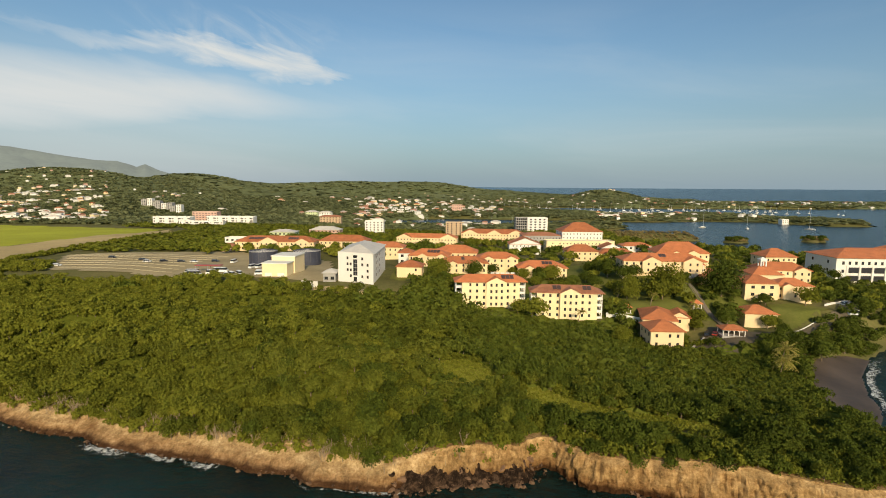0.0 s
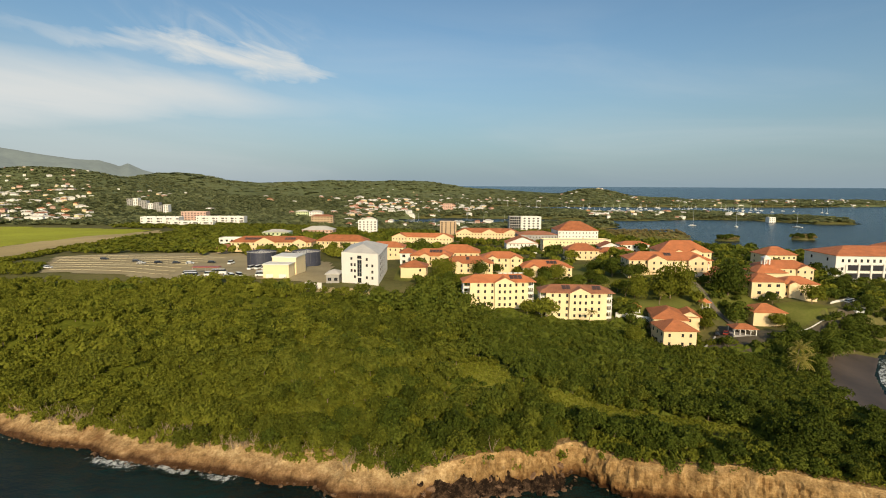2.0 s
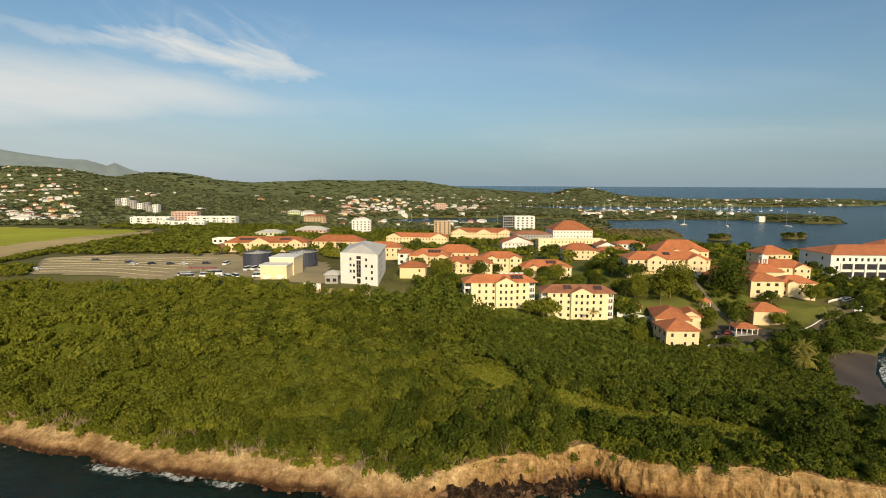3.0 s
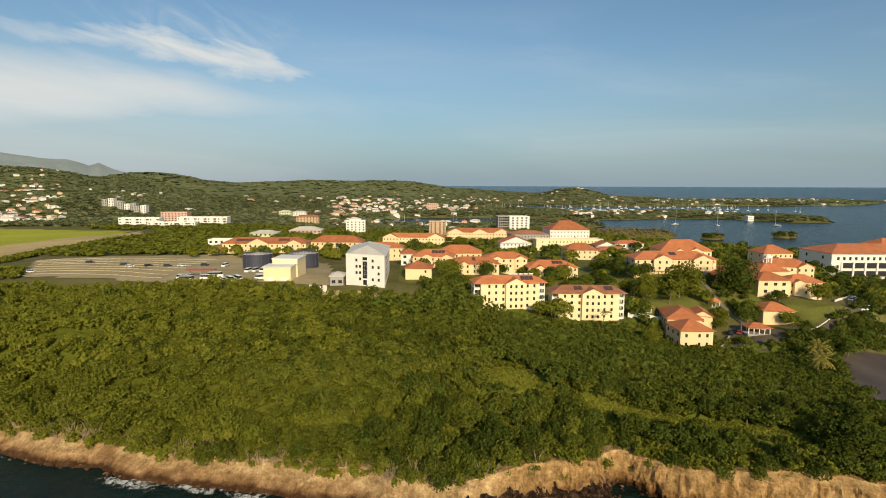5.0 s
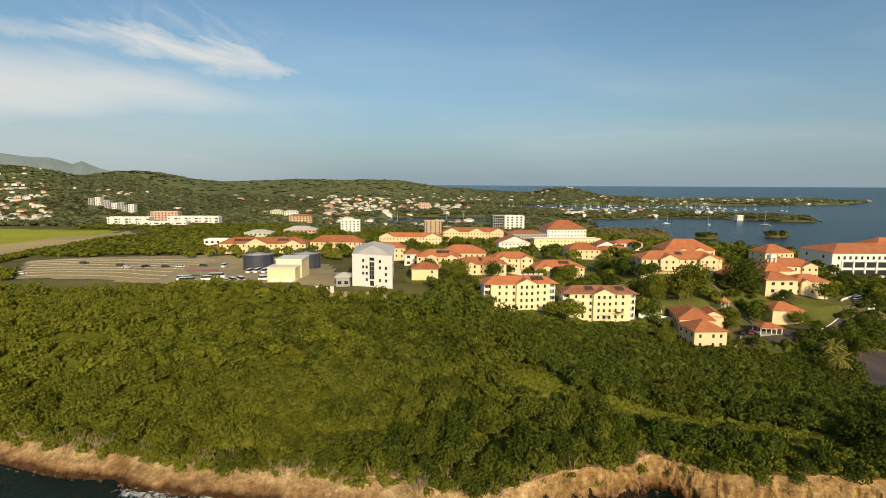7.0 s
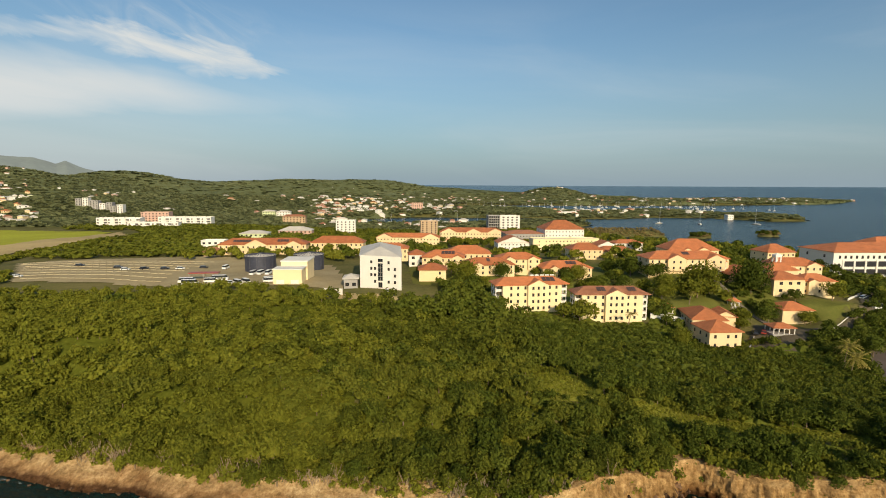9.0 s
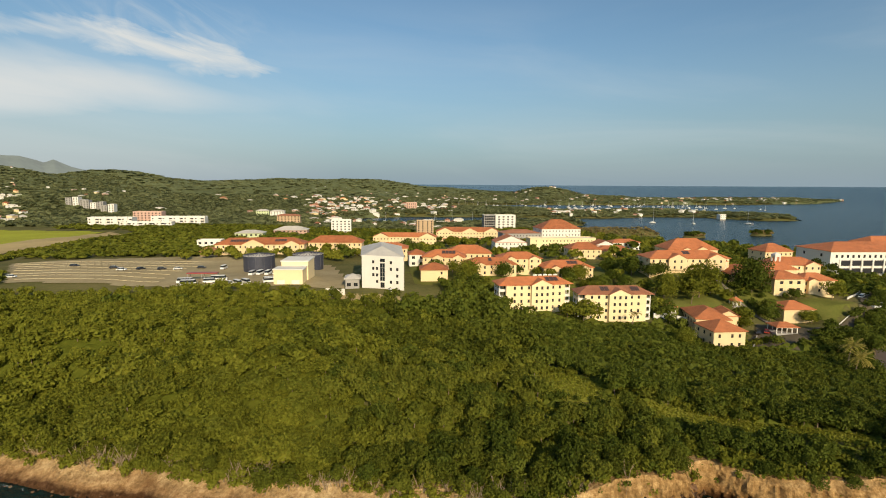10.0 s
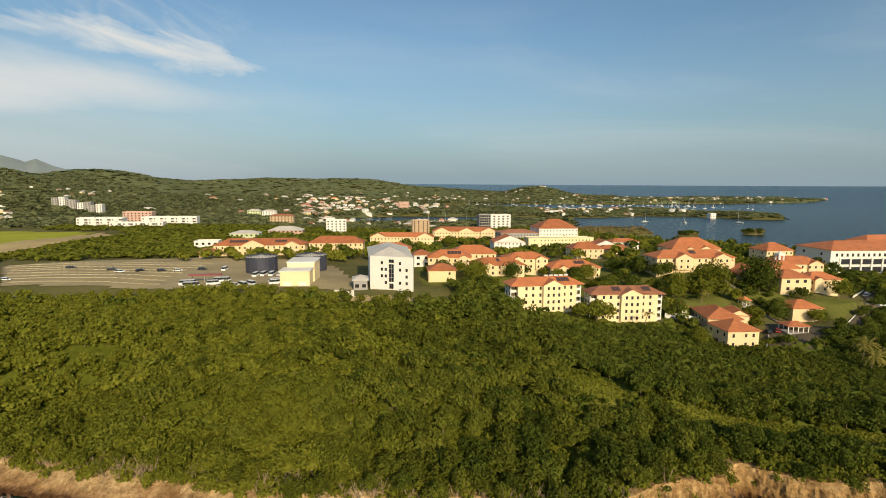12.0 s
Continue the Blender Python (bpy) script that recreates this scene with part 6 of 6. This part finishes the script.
          (-2.3, 254.2, 0, 2.0, 5), (16.1, 259.8, 0, 1.5, 6), (42.8, 263.8, 0, 1.2, 5), (57.0, 275.7, 0, 1.7, 5), (60.2, 251.7, 0, 1.4, 6), (84.1, 282.4, 0, 1.5, 6), (35.6, 292.1, 0, 1.3, 0), (94.5, 274.3, 0, 1.6, 3), (64.1, 283.1, 0, 1.3, 3), (127.7, 217.5, 0, 1.7, 3), (107.7, 209.1, 0, 1.6, 0)]
for tx_, ty_, tz_, ts, kind in CAMPUS:
    while blocked(np.array([tx_]), np.array([ty_]), 1.5)[0]:
        ty_ -= 1.0
    tree(kind, tx_, ty_, ground_z(tx_, ty_), 37.0 * ts, ts, "campus trees", "large green shade tree on the campus lawn" if ts > 1.3 else "rounded green tree beside the campus houses")
X, Y = jitter_grid(-150, 330, 225, 620, 10.5, 51)
g = np.random.default_rng(52)
keep = ~blocked(X, Y, 3.2) & (height(X, Y) > 1.2) & (g.random(len(X)) < np.where(X > 175, 0.9, np.where((Y > 325) & (Y < 520) & (X > -60), 0.38, 0.62))) & ~inside(X, Y, (-340, 262), (-215, 255), (-104, 236), (-60, 225), (-16, 215), (-30, 300), (-60, 335), (-340, 345))
keep &= ~inside(X, Y, (20, 232), (75, 226), (90, 246), (60, 262), (-10, 262), (-5, 240)) & ~inside(X, Y, (141, 204), (147, 208), (146, 226), (168, 228), (180, 230), (192, 237), (197, 231), (184, 216), (156, 201), (136, 196))
X, Y = X[keep], Y[keep]
camp_t = [crown_arrays(90 + k, 140, 3.2, 2.2, 0.78, 9, 0.8) for k in range(3)]
bush_f = [crown_arrays(95 + k, 70, 3.2, 1.6, 1.0, 7, 0.7) for k in range(3)]
sz = g.uniform(0.75, 1.4, len(X)) * np.where(Y > 330, 1.25, 1.0)
half = g.random(len(X)) < 0.5
Z = height(X, Y)
merged("shrubbery", "olive garden trees and shrubs between the halls", "shrubbery", LEAF, camp_t, X[half], Y[half], Z[half], sz[half], 53)
merged("shrubbery", "dark green garden trees between the halls", "shrubbery", LEAF_DARK, camp_t, X[~half], Y[~half], Z[~half], sz[~half], 54)
# trees on the point beyond the cove, and by the halls on the west
X, Y = jitter_grid(124, 330, 166, 262, 4.6, 55)
keep = (height(X, Y) > 0.4) & ~inside(X, Y, (118, 194), (152, 196), (156, 212), (118, 214)) & ~inside(X, Y, (96, 186), (128, 186), (136, 198), (112, 210)) & ~blocked(X, Y, 3) & ~inside(X, Y, (141, 204), (147, 208), (146, 226), (168, 228), (180, 230), (192, 237), (196, 233), (182, 221), (156, 206), (139, 197)) & (inside_and_distance(np.stack([X, Y], 1), LAND)[1] > 4) & ~inside(X, Y, *BEACH)
X, Y = X[keep], Y[keep]
merged("woodland", "dark green trees on the point beyond the cove", "woodland", LEAF_DARK, dark_t, X, Y, height(X, Y), np.random.default_rng(7).uniform(0.65, 1.0, len(X)), 56)
X, Y = jitter_grid(-300, -20, 335, 352, 9.0, 57)
keep = ~blocked(X, Y, 1.5) & (np.random.default_rng(3).random(len(X)) < 0.6) & (X > -165)
merged("shrubbery", "olive trees in front of the west halls", "shrubbery", LEAF, camp_t, X[keep], Y[keep], height(X[keep], Y[keep]), np.full(keep.sum(), 1.25), 58)


# low growth round the cove
X, Y = jitter_grid(102, 190, 128, 206, 2.6, 59)
Z = height(X, Y)
keep = (Z > 0.15) & ~inside(X, Y, *BEACH) & ~blocked(X, Y, 1.5)
keep &= ~inside(X, Y, (95, 184), (110, 178), (126, 192), (136, 196), (156, 201), (184, 216), (180, 230), (146, 226), (112, 206)) & ((Y < 180) | (X > 118))
merged("scrub", "green shore bushes above the cove's sand", "scrub", LEAF_DARK, bush_t, X[keep], Y[keep], Z[keep], np.random.default_rng(17).uniform(0.8, 1.4, keep.sum()), 60)


def palm(x, y, z, h, n=17, L=2.8, seed=0, label="palm tree with drooping dry fronds above the cove"):
    g = random.Random(seed)
    root = tagged(new("palm_tree"), label, "palm", "palms")
    root.matrix_basis = pose(x, y, z)
    bm = bmesh.new()
    for k in range(5):
        tube(bm, (0.05 * k * k, 0, -1 + (h + 1) * k / 5), (0.05 * (k + 1) ** 2, 0, -1 + (h + 1) * (k + 1) / 5), 0.2 - 0.015 * k, 0.19 - 0.018 * k, 7)
    part("trunk", bm, BARK, root)
    for k in range(n):
        bm = bmesh.new()
        a, drop = k * 2.399, g.uniform(0.1, 1.15)
        pts = [Vector((1.25, 0, h)) + Vector((math.cos(a) * L * q, math.sin(a) * L * q, L * (0.55 * q * (1.3 - drop) - drop * 0.8 * q * q))) for q in (0.0, 0.25, 0.5, 0.75, 1.0)]
        side = Vector((-math.sin(a), math.cos(a), 0))
        for p, q in zip(pts, pts[1:]):
            for s in (-1, 1):
                for j in range(3):
                    u = p.lerp(q, j / 3)
                    e = u + side * s * 0.62 + (q - p) * 0.35 + Vector((0, 0, -0.28))
                    bm.faces.new([bm.verts.new(v) for v in (u, u + (q - p) * 0.22, e + (q - p) * 0.1, e)])
        part("frond", bm, PALM, root)
    return root


palm(113.5, 162, 2.8, 6.6, 22, 4.0, seed=1)
palm(119, 170, 2.6, 8.2, 22, 4.0, seed=2)
for k, (px_, py_) in enumerate([(110, 217), (95, 224), (72, 233), (84, 236), (57, 205), (178, 252), (186, 250)]):
    palm(px_, py_, ground_z(px_, py_), 4.6 + k % 3, 13, 2.4, 5 + k, "slender green palm on the campus slope")


# the many small houses further off
def flat_quads(*quads):
    """Corners, faces and normals of separate four-sided faces."""
    V = np.array(quads, float).reshape(-1, 3)
    N = []
    for q in np.array(quads, float):
        n = np.cross(q[2] - q[0], q[3] - q[1])
        N.append(np.repeat((n / np.linalg.norm(n))[None], 4, 0))
    return V, np.arange(len(V)).reshape(-1, 4), np.concatenate(N)


def house_walls(w, d, h):
    c = [(-w, -d), (w, -d), (w, d), (-w, d)]
    return flat_quads(*[[(*c[k], -3.0), (*c[(k + 1) % 4], -3.0), (*c[(k + 1) % 4], h), (*c[k], h)] for k in range(4)])


def house_roof(w, d, h, rise):
    c = [(-w - 0.6, -d - 0.6, h), (w + 0.6, -d - 0.6, h), (w + 0.6, d + 0.6, h), (-w - 0.6, d + 0.6, h)]
    a, b = (-w * 0.4, 0, h + rise), (w * 0.4, 0, h + rise)
    e, f = (-w * 0.4, 0.05, h + rise), (w * 0.4, 0.05, h + rise)
    return flat_quads([c[0], c[1], b, a], [c[1], c[2], f, b], [c[2], c[3], e, f], [c[3], c[0], a, e])


SIZES = [(5.0, 3.6, 3.2, 1.5), (4.2, 3.4, 5.6, 1.4), (6.5, 4.0, 5.8, 1.8)]
g = np.random.default_rng(77)
fx, fy = [], []
for count, (xa, xb), (ya, yb) in ((190, (-44, -33.5), (950, 2300)), (12, (-33, -20), (1500, 2400)), (14, (-22, -8), (1000, 2400)), (110, (-10, 7), (800, 1500)), (55, (-8, 20), (1900, 2700)), (80, (20, 45), (2030, 2900)), (26, (17, 33), (1080, 1380))):
    an_, di_ = np.radians(g.uniform(xa, xb, count * 3)), g.uniform(ya, yb, count * 3)
    px_, py_ = di_ * np.sin(an_), di_ * np.cos(an_)
    ok = (height(px_, py_) > 2.0) & ~blocked(px_, py_, 4.0)
    fx.append(px_[ok][:count])
    fy.append(py_[ok][:count])
fx, fy = np.concatenate(fx), np.concatenate(fy)
fz = height(fx, fy) + land_lift(fx, fy) + 0.8
tone_ = g.random(len(fx))
for lo, hi, wall, roof, text in ((0.0, 0.42, WHITE, ROOF_GREY, "scattered small white houses with pale roofs on the hills"), (0.42, 0.62, WHITE, ROOF_OLD, "scattered white houses with faded red roofs"), (0.62, 0.82, CREAM, ROOF_GREY, "scattered cream houses with pale roofs"), (0.82, 1.01, PINK, ROOF_OLD, "scattered pink houses with rusty roofs")):
    a = (tone_ >= lo) & (tone_ < hi)
    one = np.random.default_rng(5).uniform(0.75, 1.2, a.sum())
    ob = merged("far_houses", text, "houses", wall, [house_walls(w, d, h) for w, d, h, r in SIZES], fx[a], fy[a], fz[a], one, 78)
    merged("roofs", "", "", roof, [house_roof(w, d, h, r) for w, d, h, r in SIZES], fx[a], fy[a], fz[a], one, 78, parent=ob)
for a, b in zip(fx, fy):
    FOOTPRINTS.append((a, b - 4, 0.0, 5, 9))


# woods beyond: coarser and coarser clumps
def far_clump(seed, n, leaf):
    return crown_arrays(seed, n, 1.0, 0.45, leaf, 7, 0.75, 0.8, core=n > 15)


def woods(x0, x1, y0, y1, step, leaves, leaf, seed, share, label, low_h=0.9, mat=None):
    X, Y = jitter_grid(x0, x1, y0, y1, step, seed)
    g = np.random.default_rng(seed + 1)
    seen = np.abs(np.arctan2(X + 20, Y)) < radians(56)
    X, Y = X[seen], Y[seen]
    Z = height(X, Y)
    keep = (Z > low_h) & (g.random(len(X)) < share + 0.25 * wobble(X, Y, step * 5, 1.0)) & ~blocked(X, Y, step * 0.35)
    keep &= ~inside(X, Y, (-1200, 640), (-1200, 250), (-330, 235), (-275, 300), (-262, 345), (-215, 262), (-60, 225), (-16, 215), (-40, 320), (-80, 345), (-165, 354), (-258, 352), (-280, 400), (-284, 470), (-276, 520), (-292, 590), (-335, 640), (-600, 690))
    keep &= ~inside(X, Y, (226, 640), (360, 640), (360, 712), (226, 712))
    keep &= ~inside(X, Y, (-60, 225), (330, 200), (330, 330), (230, 470), (205, 620), (-30, 620), (-150, 380))
    X, Y, Z = X[keep], Y[keep], Z[keep] + land_lift(X[keep], Y[keep])
    t_ = [far_clump(seed + 5 + k, leaves, leaf) for k in range(3)]
    sz = step * g.uniform(0.62, 1.0, len(X))
    rise = g.uniform(2.6, 4.6, len(X))
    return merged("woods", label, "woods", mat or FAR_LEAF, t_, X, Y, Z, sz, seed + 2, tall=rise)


woods(-420, 330, 345, 700, 8.0, 34, 0.30, 110, 0.8, "olive-green trees between the town's roofs", mat=LEAF_MID)
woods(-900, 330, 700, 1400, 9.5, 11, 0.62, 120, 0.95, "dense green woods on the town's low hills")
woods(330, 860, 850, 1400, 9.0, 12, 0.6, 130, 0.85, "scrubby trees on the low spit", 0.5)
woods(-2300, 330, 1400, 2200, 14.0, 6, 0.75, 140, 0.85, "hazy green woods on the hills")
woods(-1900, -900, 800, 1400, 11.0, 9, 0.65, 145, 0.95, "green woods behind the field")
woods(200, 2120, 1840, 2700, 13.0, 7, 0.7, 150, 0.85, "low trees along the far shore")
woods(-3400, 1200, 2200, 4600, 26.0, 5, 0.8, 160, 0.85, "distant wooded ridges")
# hedge along the field, islets
X, Y = jitter_grid(-330, -200, 262, 300, 5.0, 170)
keep = inside(X, Y, (-330, 286), (-262, 350), (-256, 345), (-214, 266), (-240, 262), (-330, 270))
hx, hy = X[keep], Y[keep]
t_ = np.linspace(0, 1, 60)
hx = np.concatenate([hx, np.interp(t_, [0, 0.3, 0.6, 1], [-272, -280, -292, -285]), np.interp(t_, [0, 0.3, 0.6, 1], [-267, -274, -286, -279])])
hy = np.concatenate([hy, np.interp(t_, [0, 0.3, 0.6, 1], [300, 345, 400, 500]), np.interp(t_, [0, 0.3, 0.6, 1], [303, 348, 402, 502])])
merged("hedge", "scrubby green hedge between field and parking lot", "hedge", LEAF, bush_f, hx, hy, height(hx, hy), np.random.default_rng(2).uniform(0.5, 0.95, len(hx)), 171)
ix, iy = [], []
g = np.random.default_rng(14)
for cx0, cy0, a_, b_, h_ in ISLETS:
    for _ in range(46):
        an, q = g.uniform(0, 6.28), math.sqrt(g.uniform(0, 0.6))
        ix.append(cx0 + a_ * q * math.cos(an))
        iy.append(cy0 + b_ * q * math.sin(an))
ix, iy = np.array(ix), np.array(iy)
top = np.arange(len(ix)) % 2 == 0
merged("islet_trees", "dark trees crowding the rocky islets", "trees", LEAF_DARK, bush_f, ix[top], iy[top], height(ix[top], iy[top]) - 0.6, g.uniform(0.7, 1.4, top.sum()), 172)
merged("islet_scrub", "brown scrub on the rocky islets", "scrub", BRUSH, bush_f, ix[~top], iy[~top], height(ix[~top], iy[~top]) - 1.2, g.uniform(0.6, 1.0, (~top).sum()), 175)
X, Y = jitter_grid(228, 348, 654, 704, 4.5, 173)
keep = height(X, Y) > 0.8
merged("mangrove", "brown-green mangrove scrub on the lagoon spit", "mangrove", BRUSH, bush_f, X[keep], Y[keep], height(X[keep], Y[keep]), np.random.default_rng(12).uniform(0.45, 0.85, keep.sum()), 174)


# ---------------------------------------------------------------- vehicles and boats
def vehicle(label, paint, L=4.4, W=1.8, H=1.45, category="car"):
    root = tagged(new("car" if H < 1.8 else "van"), label, category, "parked vehicles")
    b = 0.08
    belt = 0.55 * H
    bm = bmesh.new()
    prof = [(-L / 2, 0.3), (L / 2, 0.3), (L / 2, belt * 0.85), (L / 2 - 0.1, belt), (-L / 2 + 0.05, belt), (-L / 2, belt * 0.9)]
    A_, B_ = [bm.verts.new((x, -W / 2, z)) for x, z in prof], [bm.verts.new((x, W / 2, z)) for x, z in prof]
    bm.faces.new(A_)
    bm.faces.new(B_[::-1])
    for k in range(6):
        bm.faces.new((A_[k], B_[k], B_[(k + 1) % 6], A_[(k + 1) % 6]))
    bmesh.ops.recalc_face_normals(bm, faces=bm.faces[:])
    part("body", bm, paint, root)
    front, rear = (0.22, 0.44) if H < 1.8 else (0.40, 0.47)
    bm = bmesh.new()
    lo = [(-L * rear, -W / 2 + b), (L * front + 0.3, -W / 2 + b), (L * front + 0.3, W / 2 - b), (-L * rear, W / 2 - b)]
    up_ = [(-L * rear + 0.3, -W / 2 + 0.2), (L * front - 0.2, -W / 2 + 0.2), (L * front - 0.2, W / 2 - 0.2), (-L * rear + 0.3, W / 2 - 0.2)]
    l_, u_ = [bm.verts.new((*p, belt)) for p in lo], [bm.verts.new((*p, H - 0.1)) for p in up_]
    bm.faces.new(u_)
    for k in range(4):
        bm.faces.new((l_[k], l_[(k + 1) % 4], u_[(k + 1) % 4], u_[k]))
    part("glazing", bm, GLASS, root)
    part("roof", boxes((-L * rear + 0.28, L * front - 0.18, -W / 2 + 0.18, W / 2 - 0.18, H - 0.1, H)), paint, root)
    for x in (-L * 0.3, L * 0.31):
        for s in (-1, 1):
            part("wheel", tube(bmesh.new(), (x, s * (W / 2 - 0.2), 0.32), (x, s * (W / 2 + 0.01), 0.32), 0.32, 0.32, 12), RUBBER, root)
    return root


TYPES = [vehicle("white car parked on the lot", CARWHITE), vehicle("dark car parked on the lot", DARK_CAR_AND_SHADE), vehicle("white minibus parked in a row", CARWHITE, 5.6, 2.0, 2.3, "van"), vehicle("white coach beside the shelter", CARWHITE, 7.6, 2.2, 2.6, "bus"), vehicle("red car parked by the pavilion", CARRED)]
PARKED = [  # type, x, y, turn
    (0, -219, 282, 8), (1, -206, 310, 5), (0, -176, 296, 4), (1, -168, 299, 60), (1, -158, 300, 30), (0, -150, 300, 10), (1, -140, 306, 0), (1, -184, 305, 10), (2, -128, 305, 85), (3, -134, 266, 4), (3, -131, 261, 2),
    (2, -122, 262, 10), (3, -119, 266, 5), (0, -128, 256, 40), (2, -103, 279, 80), (2, -99, 278, 84), (0, -95.5, 279, 80), (1, -91.5, 278, 84), (1, -86, 277, 80), (2, -106.5, 278, 80), (2, -94, 257, 25), (2, -93, 253, 20),
    (2, -103, 251, -50), (2, -106, 249, -50), (0, -110, 252, -50), (0, -116, 254, -50), (0, 189, 231, 30), (0, 193, 234, 30), (2, 183, 218, 10), (0, 197, 236, 30), (0, -39, 232, 90), (1, 108, 199, 60)]
first = {}
for kind, x, y, rz in PARKED:
    m = pose(x, y, ground_z(x, y) + 0.32, 0, 0, rz)
    if kind in first:
        copy_thing(TYPES[kind], m)
    else:
        TYPES[kind].matrix_basis = m
        first[kind] = True
TYPES[4].matrix_basis = pose(111, 198, ground_z(111, 198) + 0.22, 0, 0, 50)
canopy = tagged(new("bus_shelter"), "red-roofed open shelter beside white coaches", "shelter")
canopy.matrix_basis = pose(-128, 272, ground_z(-128, 272))
part("roof", boxes((-7, 7, -2, 2, 3.6, 3.9)), CARRED, canopy)
for u in (-6.5, 0, 6.5):
    for v in (-1.8, 1.8):
        part("post", boxes((u - 0.1, u + 0.1, v - 0.1, v + 0.1, -0.5, 3.6)), GREY, canopy)


# kerb stones dividing the lot's rows
kerb = boxes((-1.5, 1.5, -0.25, 0.25, -0.3, 0.22))
kerb_me = bpy.data.meshes.new("kerb")
kerb.to_mesh(kerb_me)
kerb.free()
kerb_me.materials.append(material("sun_bleached_kerb", (0.46, 0.39, 0.25), 0.9, 0.1, spec=0.1))
lot_kerbs = tagged(new("kerb_rows"), "rows of pale kerb stones dividing the parking lot", "kerb", kind="structure")
for row in range(8):
    for k in range(34):
        x, y = -250 + 3.7 * k + (row * 2.3) % 3.7 + row * 2, 336 - row * 8.2 - k * 0.3
        ins = inside(np.array([x]), np.array([y]), (-255, 342), (-212, 272), (-150, 266), (-140, 345))[0]
        if ins:
            part("kerb", kerb_me, None, lot_kerbs, loc=(x, y, ground_z(x, y) + 0.3))


def sailboat(label, L=11.0):
    root = tagged(new("sailboat"), label, "sailboat", "moored sailboats")
    bm = bmesh.new()
    secs = [(-0.5, 0.32, 0.1), (-0.3, 0.42, 0.0), (0.1, 0.44, 0.0), (0.35, 0.25, 0.1), (0.5, 0.03, 0.4)]
    rings = []
    for u, w, r in secs:
        rings.append([bm.verts.new((u * L, y * w * L * 0.36, z)) for y, z in ((-1, 1.1), (-0.75, 0.2), (0, -0.4 + r), (0.75, 0.2), (1, 1.1))])
    for p, q in zip(rings, rings[1:]):
        for k in range(4):
            bm.faces.new((p[k], p[k + 1], q[k + 1], q[k]))
        bm.faces.new((p[4], p[0], q[0], q[4]))
    bm.faces.new(rings[0])
    bmesh.ops.recalc_face_normals(bm, faces=bm.faces[:])
    part("hull", bm, WHITE, root)
    part("cabin", boxes((-0.25 * L, 0.18 * L, -0.9, 0.9, 1.1, 1.9)), WHITE, root)
    part("mast", tube(bmesh.new(), (0.05 * L, 0, 1.0), (0.05 * L, 0, 1.65 * L), 0.26, 0.16, 6), ALU, root)
    part("boom", tube(bmesh.new(), (0.05 * L, 0, 2.6), (-0.4 * L, 0, 2.7), 0.22, 0.18, 6), CARWHITE, root)
    return root


boat = sailboat("white sailboat with a bare mast moored in the bay")
big_boat = sailboat("tall-masted white yacht moored off the spit", 17.0)
g = np.random.default_rng(77)
spots = [(470, 905), (535, 880), (640, 872)]
for k, (bx, by) in enumerate(spots):
    m = pose(bx, by, 0.1, 0, 0, 20 + 50 * k)
    if k == 0:
        big_boat.matrix_basis = m
    else:
        copy_thing(big_boat, m)
n = 0
placed = []
for _ in range(6000):
    if n == 105:
        break
    bx, by = g.uniform(0, 1150), g.uniform(1400, 1860)
    if height(bx, by)[0] > -0.6 or any((bx - a) ** 2 + (by - b) ** 2 < 400 for a, b in placed):
        continue
    placed.append((bx, by))
    m = pose(bx, by, 0.1, 0, 0, g.uniform(-30, 30))
    if n == 0:
        boat.matrix_basis = m
    else:
        copy_thing(boat, m)
    n += 1
for bx, by in [(60, 940), (130, 935), (-30, 940), (180, 930), (90, 925), (900, 1500), (1000, 1600)]:
    copy_thing(boat, pose(bx, by, 0.1, 0, 0, 10.0))
